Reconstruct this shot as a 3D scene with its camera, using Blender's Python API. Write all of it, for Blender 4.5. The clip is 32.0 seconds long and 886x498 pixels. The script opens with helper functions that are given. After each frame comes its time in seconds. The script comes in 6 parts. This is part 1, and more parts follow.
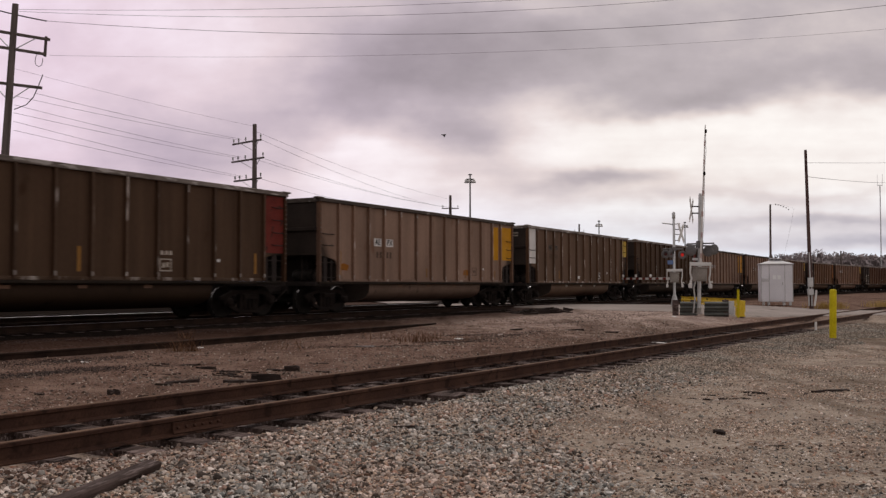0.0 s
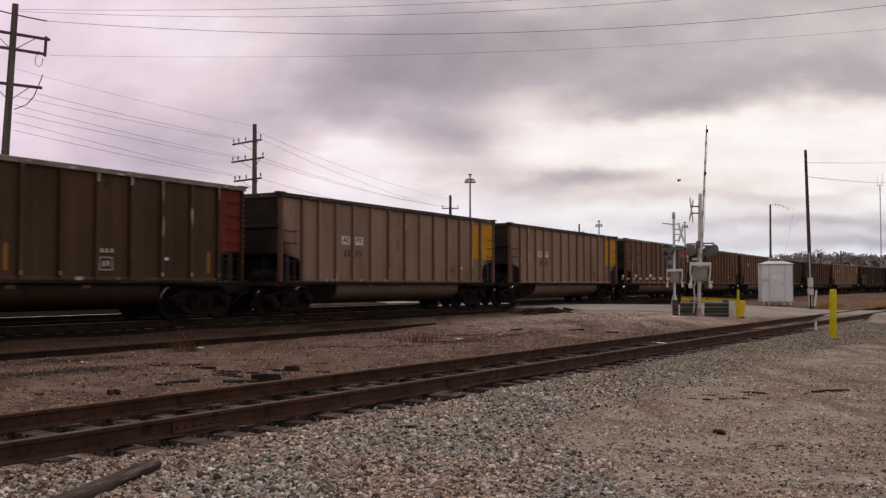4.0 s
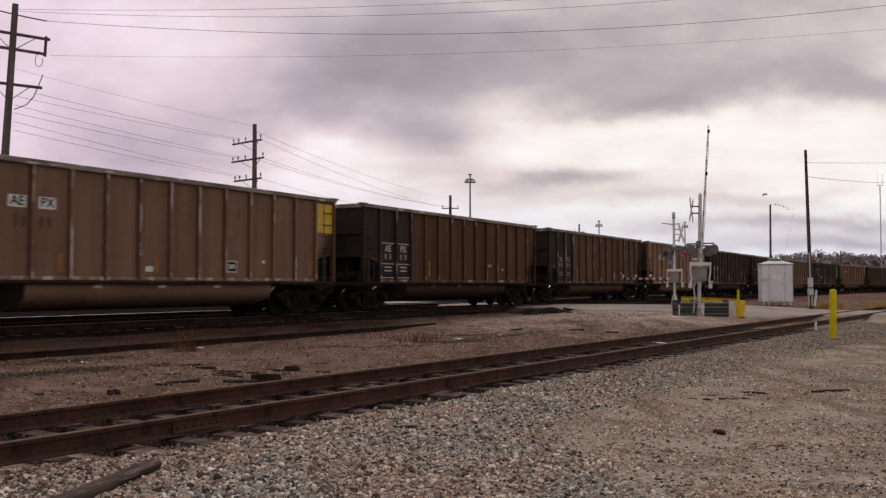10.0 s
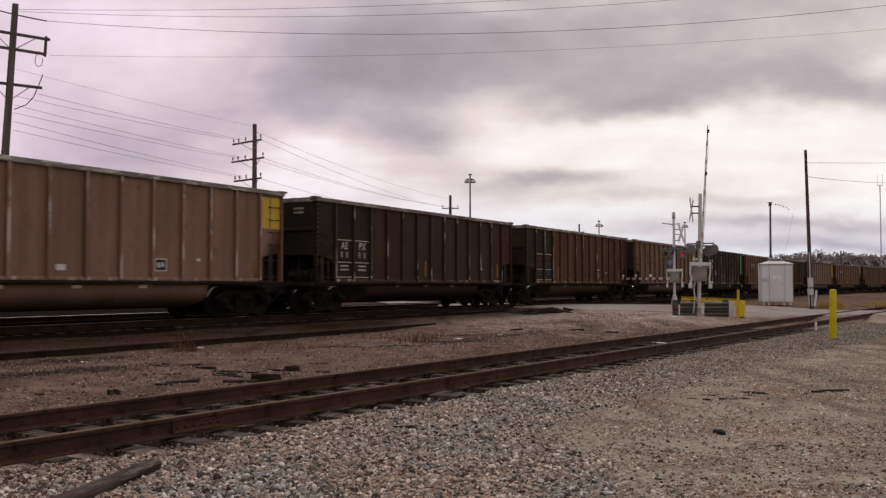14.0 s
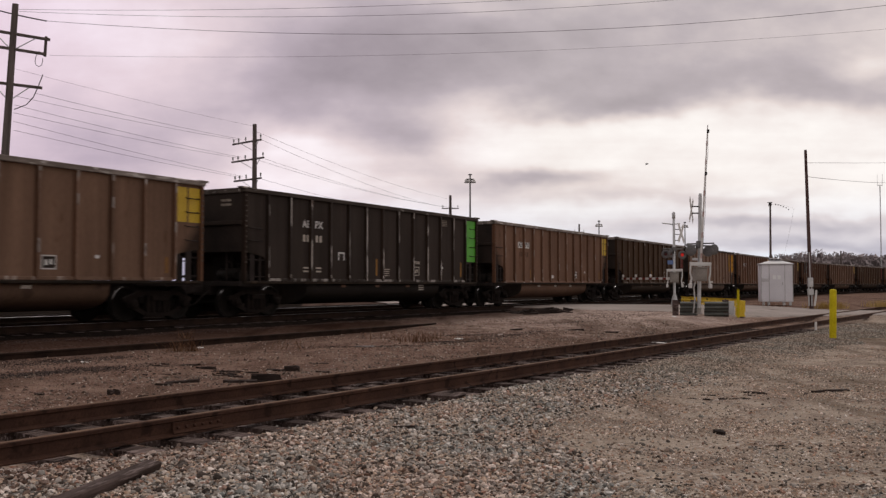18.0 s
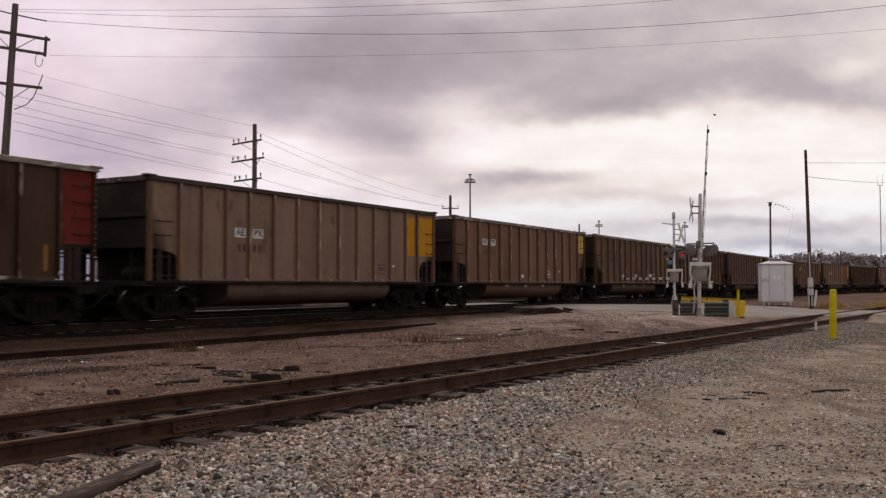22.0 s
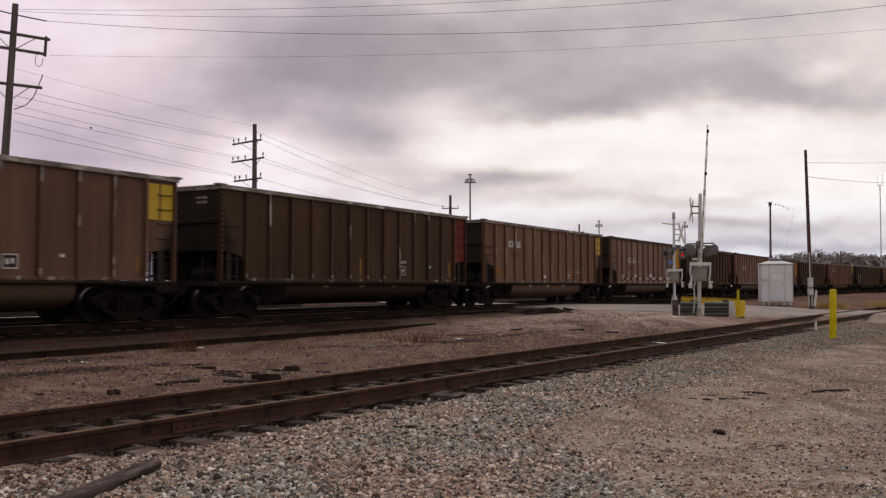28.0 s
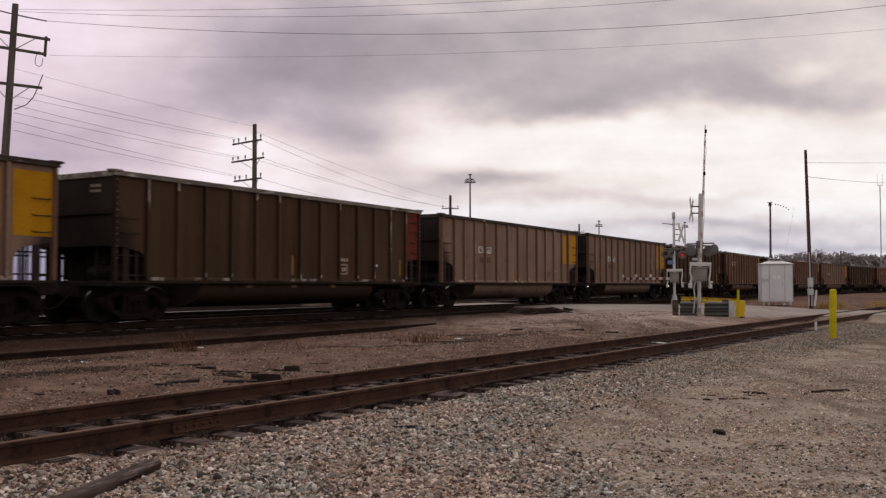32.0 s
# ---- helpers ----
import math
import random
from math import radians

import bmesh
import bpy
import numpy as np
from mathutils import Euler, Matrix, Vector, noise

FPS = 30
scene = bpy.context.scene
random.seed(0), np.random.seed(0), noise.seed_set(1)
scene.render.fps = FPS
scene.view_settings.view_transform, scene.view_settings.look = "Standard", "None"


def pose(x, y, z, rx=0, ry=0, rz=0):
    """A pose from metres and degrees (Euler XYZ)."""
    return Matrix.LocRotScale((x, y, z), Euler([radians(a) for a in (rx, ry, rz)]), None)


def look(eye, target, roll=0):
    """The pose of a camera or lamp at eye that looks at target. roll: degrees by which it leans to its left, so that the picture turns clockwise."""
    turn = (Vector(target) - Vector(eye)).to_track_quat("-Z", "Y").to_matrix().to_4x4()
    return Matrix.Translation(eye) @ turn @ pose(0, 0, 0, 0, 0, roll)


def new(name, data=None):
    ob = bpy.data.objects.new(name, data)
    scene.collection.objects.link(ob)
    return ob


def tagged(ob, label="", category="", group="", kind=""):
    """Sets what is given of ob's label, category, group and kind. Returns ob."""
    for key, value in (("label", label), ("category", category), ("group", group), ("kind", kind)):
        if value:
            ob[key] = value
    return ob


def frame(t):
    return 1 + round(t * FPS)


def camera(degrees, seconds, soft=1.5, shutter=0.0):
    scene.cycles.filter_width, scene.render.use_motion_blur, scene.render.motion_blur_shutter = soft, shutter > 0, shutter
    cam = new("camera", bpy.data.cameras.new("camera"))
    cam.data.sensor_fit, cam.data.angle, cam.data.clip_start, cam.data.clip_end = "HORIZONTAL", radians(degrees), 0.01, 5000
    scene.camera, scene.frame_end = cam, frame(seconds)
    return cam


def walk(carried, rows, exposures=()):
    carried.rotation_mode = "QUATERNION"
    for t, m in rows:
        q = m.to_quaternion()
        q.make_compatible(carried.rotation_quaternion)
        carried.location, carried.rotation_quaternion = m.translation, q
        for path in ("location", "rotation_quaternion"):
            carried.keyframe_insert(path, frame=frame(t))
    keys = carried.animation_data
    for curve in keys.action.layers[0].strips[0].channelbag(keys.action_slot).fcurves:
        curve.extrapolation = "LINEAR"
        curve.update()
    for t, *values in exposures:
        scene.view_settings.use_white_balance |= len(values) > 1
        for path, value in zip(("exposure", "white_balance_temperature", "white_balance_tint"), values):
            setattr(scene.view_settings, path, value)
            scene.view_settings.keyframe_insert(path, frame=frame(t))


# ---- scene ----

# ================= camera =================
cam = camera(51.02, 32.0, soft=1.35, shutter=0.22)
EYE = 0.955                                   # above the main line's rail heads (z = 0)
VIEW = pose(0, 0, EYE, 90 + 2.22, 0, 0)
walk(cam, [(0.0, VIEW), (32.0, VIEW)])

# ================= world, sun, exposure =================
scene.view_settings.exposure = 0.0
world = bpy.data.worlds.new("overcast_sky")
scene.world = world
world.use_nodes = True
wn, wl = world.node_tree.nodes, world.node_tree.links
wbg = wn["Background"]
wsky = wn.new("ShaderNodeTexSky")
wsky.sky_type, wsky.sun_disc = "NISHITA", False
wsky.sun_elevation, wsky.sun_rotation = radians(48), radians(18)
wsky.air_density, wsky.dust_density = 1.0, 4.0
wmix = wn.new("ShaderNodeMixRGB")
wmix.inputs[0].default_value = 0.8
wmix.inputs[2].default_value = (6.5, 5.8, 5.5, 1)     # cloud cover over the clear sky
wl.new(wsky.outputs[0], wmix.inputs[1])
wl.new(wmix.outputs[0], wbg.inputs[0])
wbg.inputs[1].default_value = 0.10
sun_data = bpy.data.lights.new("sun", "SUN")
sun_data.energy, sun_data.angle, sun_data.color = 0.7, radians(14), (1.0, 0.95, 0.9)
sun = new("sun", sun_data)
sun.matrix_world = look((0, 0, 60), (-20 * 0.31, -20 * 0.95, 60 - 22))     # from beyond the train, a little to the right

# ================= mesh helpers =================
class Mesh:
    """Collects vertices and faces of one part."""
    def __init__(self):
        self.v, self.f, self.s = [], [], []

    def add(self, vs, fs, smooth=False):
        n = len(self.v)
        self.v += [tuple(v) for v in vs]
        self.f += [tuple(i + n for i in f) for f in fs]
        self.s += [smooth] * len(fs)
        return self

    def box(self, x0, x1, y0, y1, z0, z1, bevel=0.0):
        b = min(bevel, (x1 - x0) / 2.01, (y1 - y0) / 2.01, (z1 - z0) / 2.01)
        if b <= 0:
            vs = [(x, y, z) for x in (x0, x1) for y in (y0, y1) for z in (z0, z1)]
            return self.add(vs, [(0, 1, 3, 2), (4, 6, 7, 5), (0, 4, 5, 1), (2, 3, 7, 6), (0, 2, 6, 4), (1, 5, 7, 3)])
        vs, idx = [], {}
        X, Y, Z = (x0, x1), (y0, y1), (z0, z1)
        for i in (0, 1):
            for j in (0, 1):
                for k in (0, 1):
                    sx, sy, sz = (b, -b)[i], (b, -b)[j], (b, -b)[k]
                    for a, p in enumerate(((X[i], Y[j] + sy, Z[k] + sz), (X[i] + sx, Y[j], Z[k] + sz), (X[i] + sx, Y[j] + sy, Z[k]))):
                        idx[i, j, k, a] = len(vs)
                        vs.append(p)
        q = lambda *t: tuple(idx[u] for u in t)
        fs = []
        for i in (0, 1):
            fs.append(q((i, 0, 0, 0), (i, 1, 0, 0), (i, 1, 1, 0), (i, 0, 1, 0)))
            fs.append(q((0, i, 0, 1), (1, i, 0, 1), (1, i, 1, 1), (0, i, 1, 1)))
            fs.append(q((0, 0, i, 2), (1, 0, i, 2), (1, 1, i, 2), (0, 1, i, 2)))
            for j in (0, 1):
                fs.append(q((i, j, 0, 0), (i, j, 1, 0), (i, j, 1, 1), (i, j, 0, 1)))
                fs.append(q((i, 0, j, 0), (i, 1, j, 0), (i, 1, j, 2), (i, 0, j, 2)))
                fs.append(q((0, i, j, 1), (1, i, j, 1), (1, i, j, 2), (0, i, j, 2)))
                for k in (0, 1):
                    fs.append(q((i, j, k, 0), (i, j, k, 1), (i, j, k, 2)))
        return self.add(vs, fs)

    def prism(self, poly, a, b, axis="y", smooth=False):
        """A polygon (two coordinates each) drawn out from a to b along an axis."""
        put = {"x": lambda u, w, t: (t, u, w), "y": lambda u, w, t: (u, t, w), "z": lambda u, w, t: (u, w, t)}[axis]
        n = len(poly)
        vs = [put(u, w, a) for u, w in poly] + [put(u, w, b) for u, w in poly]
        self.add(vs, [tuple(range(n)), tuple(range(2 * n - 1, n - 1, -1))])
        return self.add(vs, [(i, (i + 1) % n, n + (i + 1) % n, n + i) for i in range(n)], smooth)

    def tube(self, pts, r, n=8, caps=True, smooth=True):
        """A round bar along points; r is one radius or one for each point."""
        pts = [Vector(p) for p in pts]
        rs = r if isinstance(r, (list, tuple)) else [r] * len(pts)
        vs, fs = [], []
        side = None
        for i, p in enumerate(pts):
            d = (pts[min(i + 1, len(pts) - 1)] - pts[max(i - 1, 0)]).normalized()
            if side is None:
                side = d.orthogonal().normalized()
            side = (side - d * side.dot(d)).normalized()
            up = d.cross(side)
            for k in range(n):
                a = 2 * math.pi * k / n
                vs.append(p + (side * math.cos(a) + up * math.sin(a)) * rs[i])
            if i:
                o = (i - 1) * n
                fs += [(o + k, o + (k + 1) % n, o + n + (k + 1) % n, o + n + k) for k in range(n)]
        self.add(vs, fs, smooth)
        if caps:
            self.add(vs[:n], [tuple(range(n - 1, -1, -1))])
            self.add(vs[-n:], [tuple(range(n))])
        return self

    def lathe(self, prof, n=16, m=None, smooth=True):
        """A profile of (radius, height) turned round z, then moved by m."""
        vs = []
        for r, z in prof:
            for k in range(n):
                a = 2 * math.pi * k / n
                vs.append(Vector((r * math.cos(a), r * math.sin(a), z)))
        if m:
            vs = [m @ v for v in vs]
        fs = [(i * n + k, i * n + (k + 1) % n, (i + 1) * n + (k + 1) % n, (i + 1) * n + k) for i in range(len(prof) - 1) for k in range(n)]
        return self.add(vs, fs, smooth)

    def data(self, name):
        me = bpy.data.meshes.new(name)
        me.from_pydata(self.v, [], self.f)
        me.polygons.foreach_set("use_smooth", self.s)
        me.update()
        bm = bmesh.new()
        bm.from_mesh(me)
        if len(bm.faces) < 30000:
            bmesh.ops.recalc_face_normals(bm, faces=bm.faces)
            bm.to_mesh(me)
        bm.free()
        return me


def part(name, mesh, material, parent=None, label="", m=None):
    """One mesh object, under a thing or a part."""
    me = mesh.data(name) if isinstance(mesh, Mesh) else mesh
    ob = new(name, me)
    if material and not me.materials:
        me.materials.append(material)
    ob.parent = parent
    if m is not None:
        ob.matrix_basis = m
    if label:
        ob["label"] = label
    return ob


def thing(name, label, category, m=None, group="", kind=""):
    """An empty at a thing's base that carries its parts."""
    ob = new(name)
    ob.empty_display_size = 0.2
    if m is not None:
        ob.matrix_basis = m
    return tagged(ob, label, category, group, kind)


# ================= materials =================
def surface(name, c1, c2, rough=0.85, metal=0.0, scale=3.0, fine=40.0, bump=0.2, c3=None, spots=0.62, by_object=0.0, stretch=(1, 1, 1), coords="Object", bump_dist=0.01, streak=0.0, grain=0.45, blackened=False):
    """A two-scale weathered surface: c1 and c2 mixed by large noise, grain over it, c3 in spots."""
    m = bpy.data.materials.new(name)
    m.use_nodes = True
    n, l = m.node_tree.nodes, m.node_tree.links
    bsdf = n["Principled BSDF"]
    tc = n.new("ShaderNodeTexCoord")
    mp = n.new("ShaderNodeMapping")
    mp.inputs["Scale"].default_value = stretch
    l.new(tc.outputs[coords], mp.inputs[0])
    vec = mp.outputs[0]
    if by_object:
        oi = n.new("ShaderNodeObjectInfo")
        sh = n.new("ShaderNodeVectorMath")
        sh.operation = "SCALE"
        sh.inputs[0].default_value = (37, 61, 23)
        l.new(oi.outputs["Random"], sh.inputs["Scale"])
        ad = n.new("ShaderNodeVectorMath")
        l.new(vec, ad.inputs[0])
        l.new(sh.outputs[0], ad.inputs[1])
        vec = ad.outputs[0]
    big, small = n.new("ShaderNodeTexNoise"), n.new("ShaderNodeTexNoise")
    big.inputs["Scale"].default_value, big.inputs["Detail"].default_value = scale, 5
    small.inputs["Scale"].default_value, small.inputs["Detail"].default_value = fine, 4
    l.new(vec, big.inputs["Vector"])
    l.new(vec, small.inputs["Vector"])
    ramp = n.new("ShaderNodeValToRGB")
    ramp.color_ramp.elements[0].position, ramp.color_ramp.elements[1].position = 0.35, 0.65
    ramp.color_ramp.elements[0].color, ramp.color_ramp.elements[1].color = (*c1, 1), (*c2, 1)
    l.new(big.outputs["Fac"], ramp.inputs[0])
    col = ramp.outputs[0]
    gr = n.new("ShaderNodeMixRGB")
    gr.blend_type = "OVERLAY"
    gr.inputs[0].default_value = grain
    l.new(col, gr.inputs[1])
    l.new(small.outputs["Fac"], gr.inputs[2])
    col = gr.outputs[0]
    if c3:
        sp = n.new("ShaderNodeTexNoise")
        sp.inputs["Scale"].default_value, sp.inputs["Detail"].default_value = scale * 2.3, 6
        l.new(vec, sp.inputs["Vector"])
        rr = n.new("ShaderNodeValToRGB")
        rr.color_ramp.elements[0].position, rr.color_ramp.elements[1].position = spots, spots + 0.08
        l.new(sp.outputs["Fac"], rr.inputs[0])
        mx = n.new("ShaderNodeMixRGB")
        mx.inputs[2].default_value = (*c3, 1)
        l.new(rr.outputs[0], mx.inputs[0])
        l.new(col, mx.inputs[1])
        col = mx.outputs[0]
    if streak:                                     # runs of dirt down the sheet
        sk, smp, srr, smx = n.new("ShaderNodeTexNoise"), n.new("ShaderNodeMapping"), n.new("ShaderNodeMapRange"), n.new("ShaderNodeMixRGB")
        smp.inputs["Scale"].default_value = (2.6, 2.6, 0.22)
        sk.inputs["Scale"].default_value, sk.inputs["Detail"].default_value, sk.inputs["Roughness"].default_value = 1.3, 4, 0.5
        l.new(vec, smp.inputs[0])
        l.new(smp.outputs[0], sk.inputs["Vector"])
        srr.inputs["From Min"].default_value, srr.inputs["From Max"].default_value = 0.3, 0.7
        srr.inputs["To Min"].default_value, srr.inputs["To Max"].default_value = 1 - streak, 1 + streak * 0.6
        l.new(sk.outputs["Fac"], srr.inputs[0])
        smx.blend_type = "MULTIPLY"
        smx.inputs[0].default_value = 1.0
        l.new(col, smx.inputs[1])
        l.new(srr.outputs[0], smx.inputs[2])
        col = smx.outputs[0]
    if by_object:
        hs = n.new("ShaderNodeHueSaturation")
        mr = n.new("ShaderNodeMapRange")
        mr.inputs["To Min"].default_value, mr.inputs["To Max"].default_value = 1 - by_object, 1 + by_object
        l.new(oi.outputs["Random"], mr.inputs[0])
        l.new(mr.outputs[0], hs.inputs["Value"])
        l.new(col, hs.inputs["Color"])
        col = hs.outputs[0]
    if blackened:                                       # brake and coal dust splashed over the sheet's lower ends
        sx, ax, s1, s2, sr, sm = n.new("ShaderNodeSeparateXYZ"), n.new("ShaderNodeMath"), n.new("ShaderNodeMath"), n.new("ShaderNodeMath"), n.new("ShaderNodeMapRange"), n.new("ShaderNodeMixRGB")
        l.new(tc.outputs["Object"], sx.inputs[0])
        ax.operation, s1.operation, s2.operation = "ABSOLUTE", "MULTIPLY_ADD", "MULTIPLY_ADD"
        l.new(sx.outputs[0], ax.inputs[0])
        s1.inputs[1].default_value, s2.inputs[1].default_value = -0.6, 1.5
        l.new(sx.outputs[2], s1.inputs[0])
        l.new(ax.outputs[0], s1.inputs[2])
        l.new(big.outputs["Fac"], s2.inputs[0])
        l.new(s1.outputs[0], s2.inputs[2])
        sr.inputs["From Min"].default_value, sr.inputs["From Max"].default_value, sr.inputs["To Max"].default_value = 6.0, 6.45, 0.85
        l.new(s2.outputs[0], sr.inputs[0])
        sm.inputs[2].default_value = (0.020, 0.015, 0.012, 1)
        l.new(sr.outputs[0], sm.inputs[0])
        l.new(col, sm.inputs[1])
        col = sm.outputs[0]
    l.new(col, bsdf.inputs["Base Color"])
    bsdf.inputs["Metallic"].default_value = metal
    if rough > 0.55 and metal < 0.15:
        bsdf.inputs["Specular IOR Level"].default_value = 0.08      # dusty, matt
    rg = n.new("ShaderNodeMapRange")
    rg.inputs["To Min"].default_value, rg.inputs["To Max"].default_value = max(rough - 0.12, 0.05), min(rough + 0.12, 1)
    l.new(small.outputs["Fac"], rg.inputs[0])
    l.new(rg.outputs[0], bsdf.inputs["Roughness"])
    if bump:
        bp = n.new("ShaderNodeBump")
        bp.inputs["Strength"].default_value, bp.inputs["Distance"].default_value = bump, bump_dist
        l.new(small.outputs["Fac"], bp.inputs["Height"])
        l.new(bp.outputs[0], bsdf.inputs["Normal"])
    return m


M = {}
# wagon paint: key, name, mean colour, streak
PAINTS = {"taupe": ("dusty_taupe_paint", (0.252, 0.165, 0.123), 0.16), "pale": ("pale_dusty_paint", (0.255, 0.152, 0.104), 0.16), "sand": ("dusty_sand_paint", (0.2, 0.119, 0.082), 0.18), "tan": ("dusty_tan_paint", (0.182, 0.104, 0.07), 0.18),
          "drab": ("dusty_drab_paint", (0.178, 0.107, 0.073), 0.18), "clay": ("clay_brown_paint", (0.152, 0.091, 0.062), 0.18), "dust": ("dust_brown_paint", (0.138, 0.086, 0.058), 0.2), "rust": ("rusty_brown_paint", (0.154, 0.085, 0.051), 0.2),
          "chestnut": ("chestnut_paint", (0.108, 0.058, 0.036), 0.22), "umber": ("stained_umber_paint", (0.103, 0.052, 0.031), 0.25), "brown": ("coal_stained_brown_paint", (0.077, 0.0455, 0.0285), 0.2),
          "dark": ("dark_mauve_brown_paint", (0.063, 0.035, 0.0255), 0.2), "black": ("sooty_black_paint", (0.0455, 0.0345, 0.029), 0.2)}
for key, (label, c, runs) in PAINTS.items():
    M[key] = surface(label, tuple(v * 0.86 for v in c), tuple(v * 1.12 for v in c), 0.75, 0.0, 0.7, 14, 0.05, tuple(v * q for v, q in zip(c, (0.70, 0.62, 0.56))), 0.64, 0.05, (1, 1, 0.5), streak=runs, grain=0.2, blackened=True)
    pale = tuple(v * 1.04 + 0.012 for v in c)
    M["post_" + key] = surface("worn_side_post", tuple(v * 0.92 for v in c), pale, 0.65, 0.05, 1.1, 30, 0.1, tuple(v * 0.5 + w for v, w in zip(c, (0.37, 0.335, 0.31))), 0.525 if key in ("pale", "black", "sand", "dust") else 0.585, 0.25, (1, 1, 0.34))
    # post flanks: the wagon paint multiplied darker and slightly redder
    M["flank_" + key] = surface("darker_post_flank", tuple(v * q for v, q in zip(c, (0.56, 0.50, 0.47))), tuple(v * q for v, q in zip(c, (0.72, 0.60, 0.52))), 0.75, 0.0, 1.4, 30, 0.1, None, 0.6, 0.2, (1, 1, 0.3))
M["post"] = surface("worn_post_with_bare_metal", (0.092, 0.060, 0.042), (0.140, 0.098, 0.073), 0.65, 0.05, 2.2, 30, 0.1, (0.40, 0.35, 0.315), 0.61, 0.3, (1, 1, 0.22))
M["bare"] = surface("rubbed_bare_aluminium", (0.19, 0.155, 0.135), (0.42, 0.37, 0.34), 0.6, 0.1, 5.0, 30, 0.1, (0.12, 0.08, 0.06), 0.58, 0.2, (2, 1, 0.6))
M["rivets"] = surface("bare_rivet_heads", (0.085, 0.063, 0.052), (0.17, 0.138, 0.12), 0.6, 0.1, 3, 30, 0)
M["chord"] = surface("worn_aluminium_top_chord", (0.135, 0.110, 0.096), (0.28, 0.24, 0.215), 0.75, 0.05, 0.9, 30, 0.1, (0.47, 0.43, 0.40), 0.565, 0.15, (1, 4, 4))
# underframe and end gear in one near-black base colour
M["under"] = surface("black_steel", (0.026, 0.0205, 0.019), (0.042, 0.033, 0.030), 0.8, 0.0, 2.0, 30, 0.1)
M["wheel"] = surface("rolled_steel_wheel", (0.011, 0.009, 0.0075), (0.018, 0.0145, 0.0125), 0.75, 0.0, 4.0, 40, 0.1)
M["yellow"] = surface("weathered_yellow_paint", (0.44, 0.20, 0.006), (0.52, 0.25, 0.010), 0.6, 0, 2, 30, 0.05, (0.22, 0.10, 0.02), 0.64)
M["lemon"] = surface("bright_yellow_paint", (0.50, 0.32, 0.008), (0.58, 0.385, 0.012), 0.55, 0, 2, 30, 0.05, (0.2, 0.12, 0.025), 0.66)
M["orange"] = surface("faded_orange_paint", (0.24, 0.085, 0.012), (0.30, 0.115, 0.018), 0.65, 0, 2, 30, 0.05, (0.10, 0.048, 0.02), 0.6)
M["red"] = surface("dull_red_paint", (0.125, 0.019, 0.014), (0.165, 0.028, 0.020), 0.6, 0, 2, 30, 0.05, (0.05, 0.020, 0.015), 0.58)
M["green"] = surface("vivid_green_paint", (0.06, 0.33, 0.012), (0.085, 0.42, 0.018), 0.55, 0, 2, 30, 0.05, (0.03, 0.14, 0.012), 0.66)
M["white"] = surface("chalky_white_paint", (0.62, 0.60, 0.58), (0.72, 0.70, 0.68), 0.6, 0, 2, 30, 0.05, (0.4, 0.36, 0.33), 0.66)
M["ink"] = surface("black_stencil_paint", (0.02, 0.02, 0.02), (0.03, 0.03, 0.03), 0.6, 0, 4, 40, 0)
M["rail"] = surface("rusty_rail_steel", (0.050, 0.026, 0.019), (0.080, 0.041, 0.028), 0.8, 0.0, 2.5, 40, 0.15, (0.030, 0.016, 0.012), 0.56)
M["rusthead"] = surface("orange_brown_rusted_head", (0.12, 0.070, 0.046), (0.17, 0.105, 0.072), 0.75, 0.0, 2.0, 40, 0.1, (0.075, 0.040, 0.026), 0.58)
M["rail_dark"] = surface("dark_rail_steel", (0.020, 0.012, 0.009), (0.036, 0.021, 0.015), 0.85, 0.0, 2.5, 40, 0.15)
M["railtop"] = surface("polished_rail_head", (0.20, 0.19, 0.195), (0.27, 0.255, 0.26), 0.32, 0.9, 2.5, 40, 0.02)
# far rail heads: the absent sky reflection is put into a dark colour
M["railtop_dull"] = surface("dark_rail_head", (0.018, 0.016, 0.015), (0.03, 0.027, 0.025), 0.85, 0.0, 2.5, 40, 0.02)
M["tie"] = surface("creosoted_timber", (0.030, 0.020, 0.016), (0.11, 0.08, 0.073), 0.9, 0, 1.5, 18, 0.5, (0.20, 0.155, 0.145), 0.56, 0.35, (1.2, 9, 9))
M["tie_dark"] = surface("rotten_black_timber", (0.022, 0.016, 0.014), (0.050, 0.036, 0.031), 0.9, 0, 1.5, 18, 0.5, (0.085, 0.062, 0.054), 0.60, 0.3, (1.2, 9, 9))
M["galv"] = surface("galvanised_steel", (0.45, 0.45, 0.45), (0.58, 0.58, 0.58), 0.45, 0.5, 3, 40, 0.05, (0.3, 0.3, 0.3), 0.68)
M["shed"] = surface("white_painted_steel_sheet", (0.72, 0.71, 0.75), (0.80, 0.79, 0.83), 0.5, 0, 1, 20, 0.04, (0.5, 0.47, 0.46), 0.7)
M["bollard"] = surface("safety_yellow_paint", (0.52, 0.42, 0.012), (0.62, 0.50, 0.02), 0.6, 0, 3, 30, 0.05, (0.36, 0.27, 0.04), 0.66)
M["pole"] = surface("weathered_pole_timber", (0.105, 0.085, 0.078), (0.17, 0.14, 0.13), 0.9, 0, 1.2, 25, 0.3, None, 0.6, 0.1, (6, 6, 0.6))
M["road"] = surface("worn_pale_asphalt", (0.255, 0.216, 0.195), (0.325, 0.280, 0.255), 0.9, 0, 0.35, 25, 0.3, (0.17, 0.14, 0.122), 0.60)
M["straw"] = surface("dry_straw", (0.105, 0.050, 0.026), (0.15, 0.080, 0.044), 0.9, 0, 0.4, 30, 0)
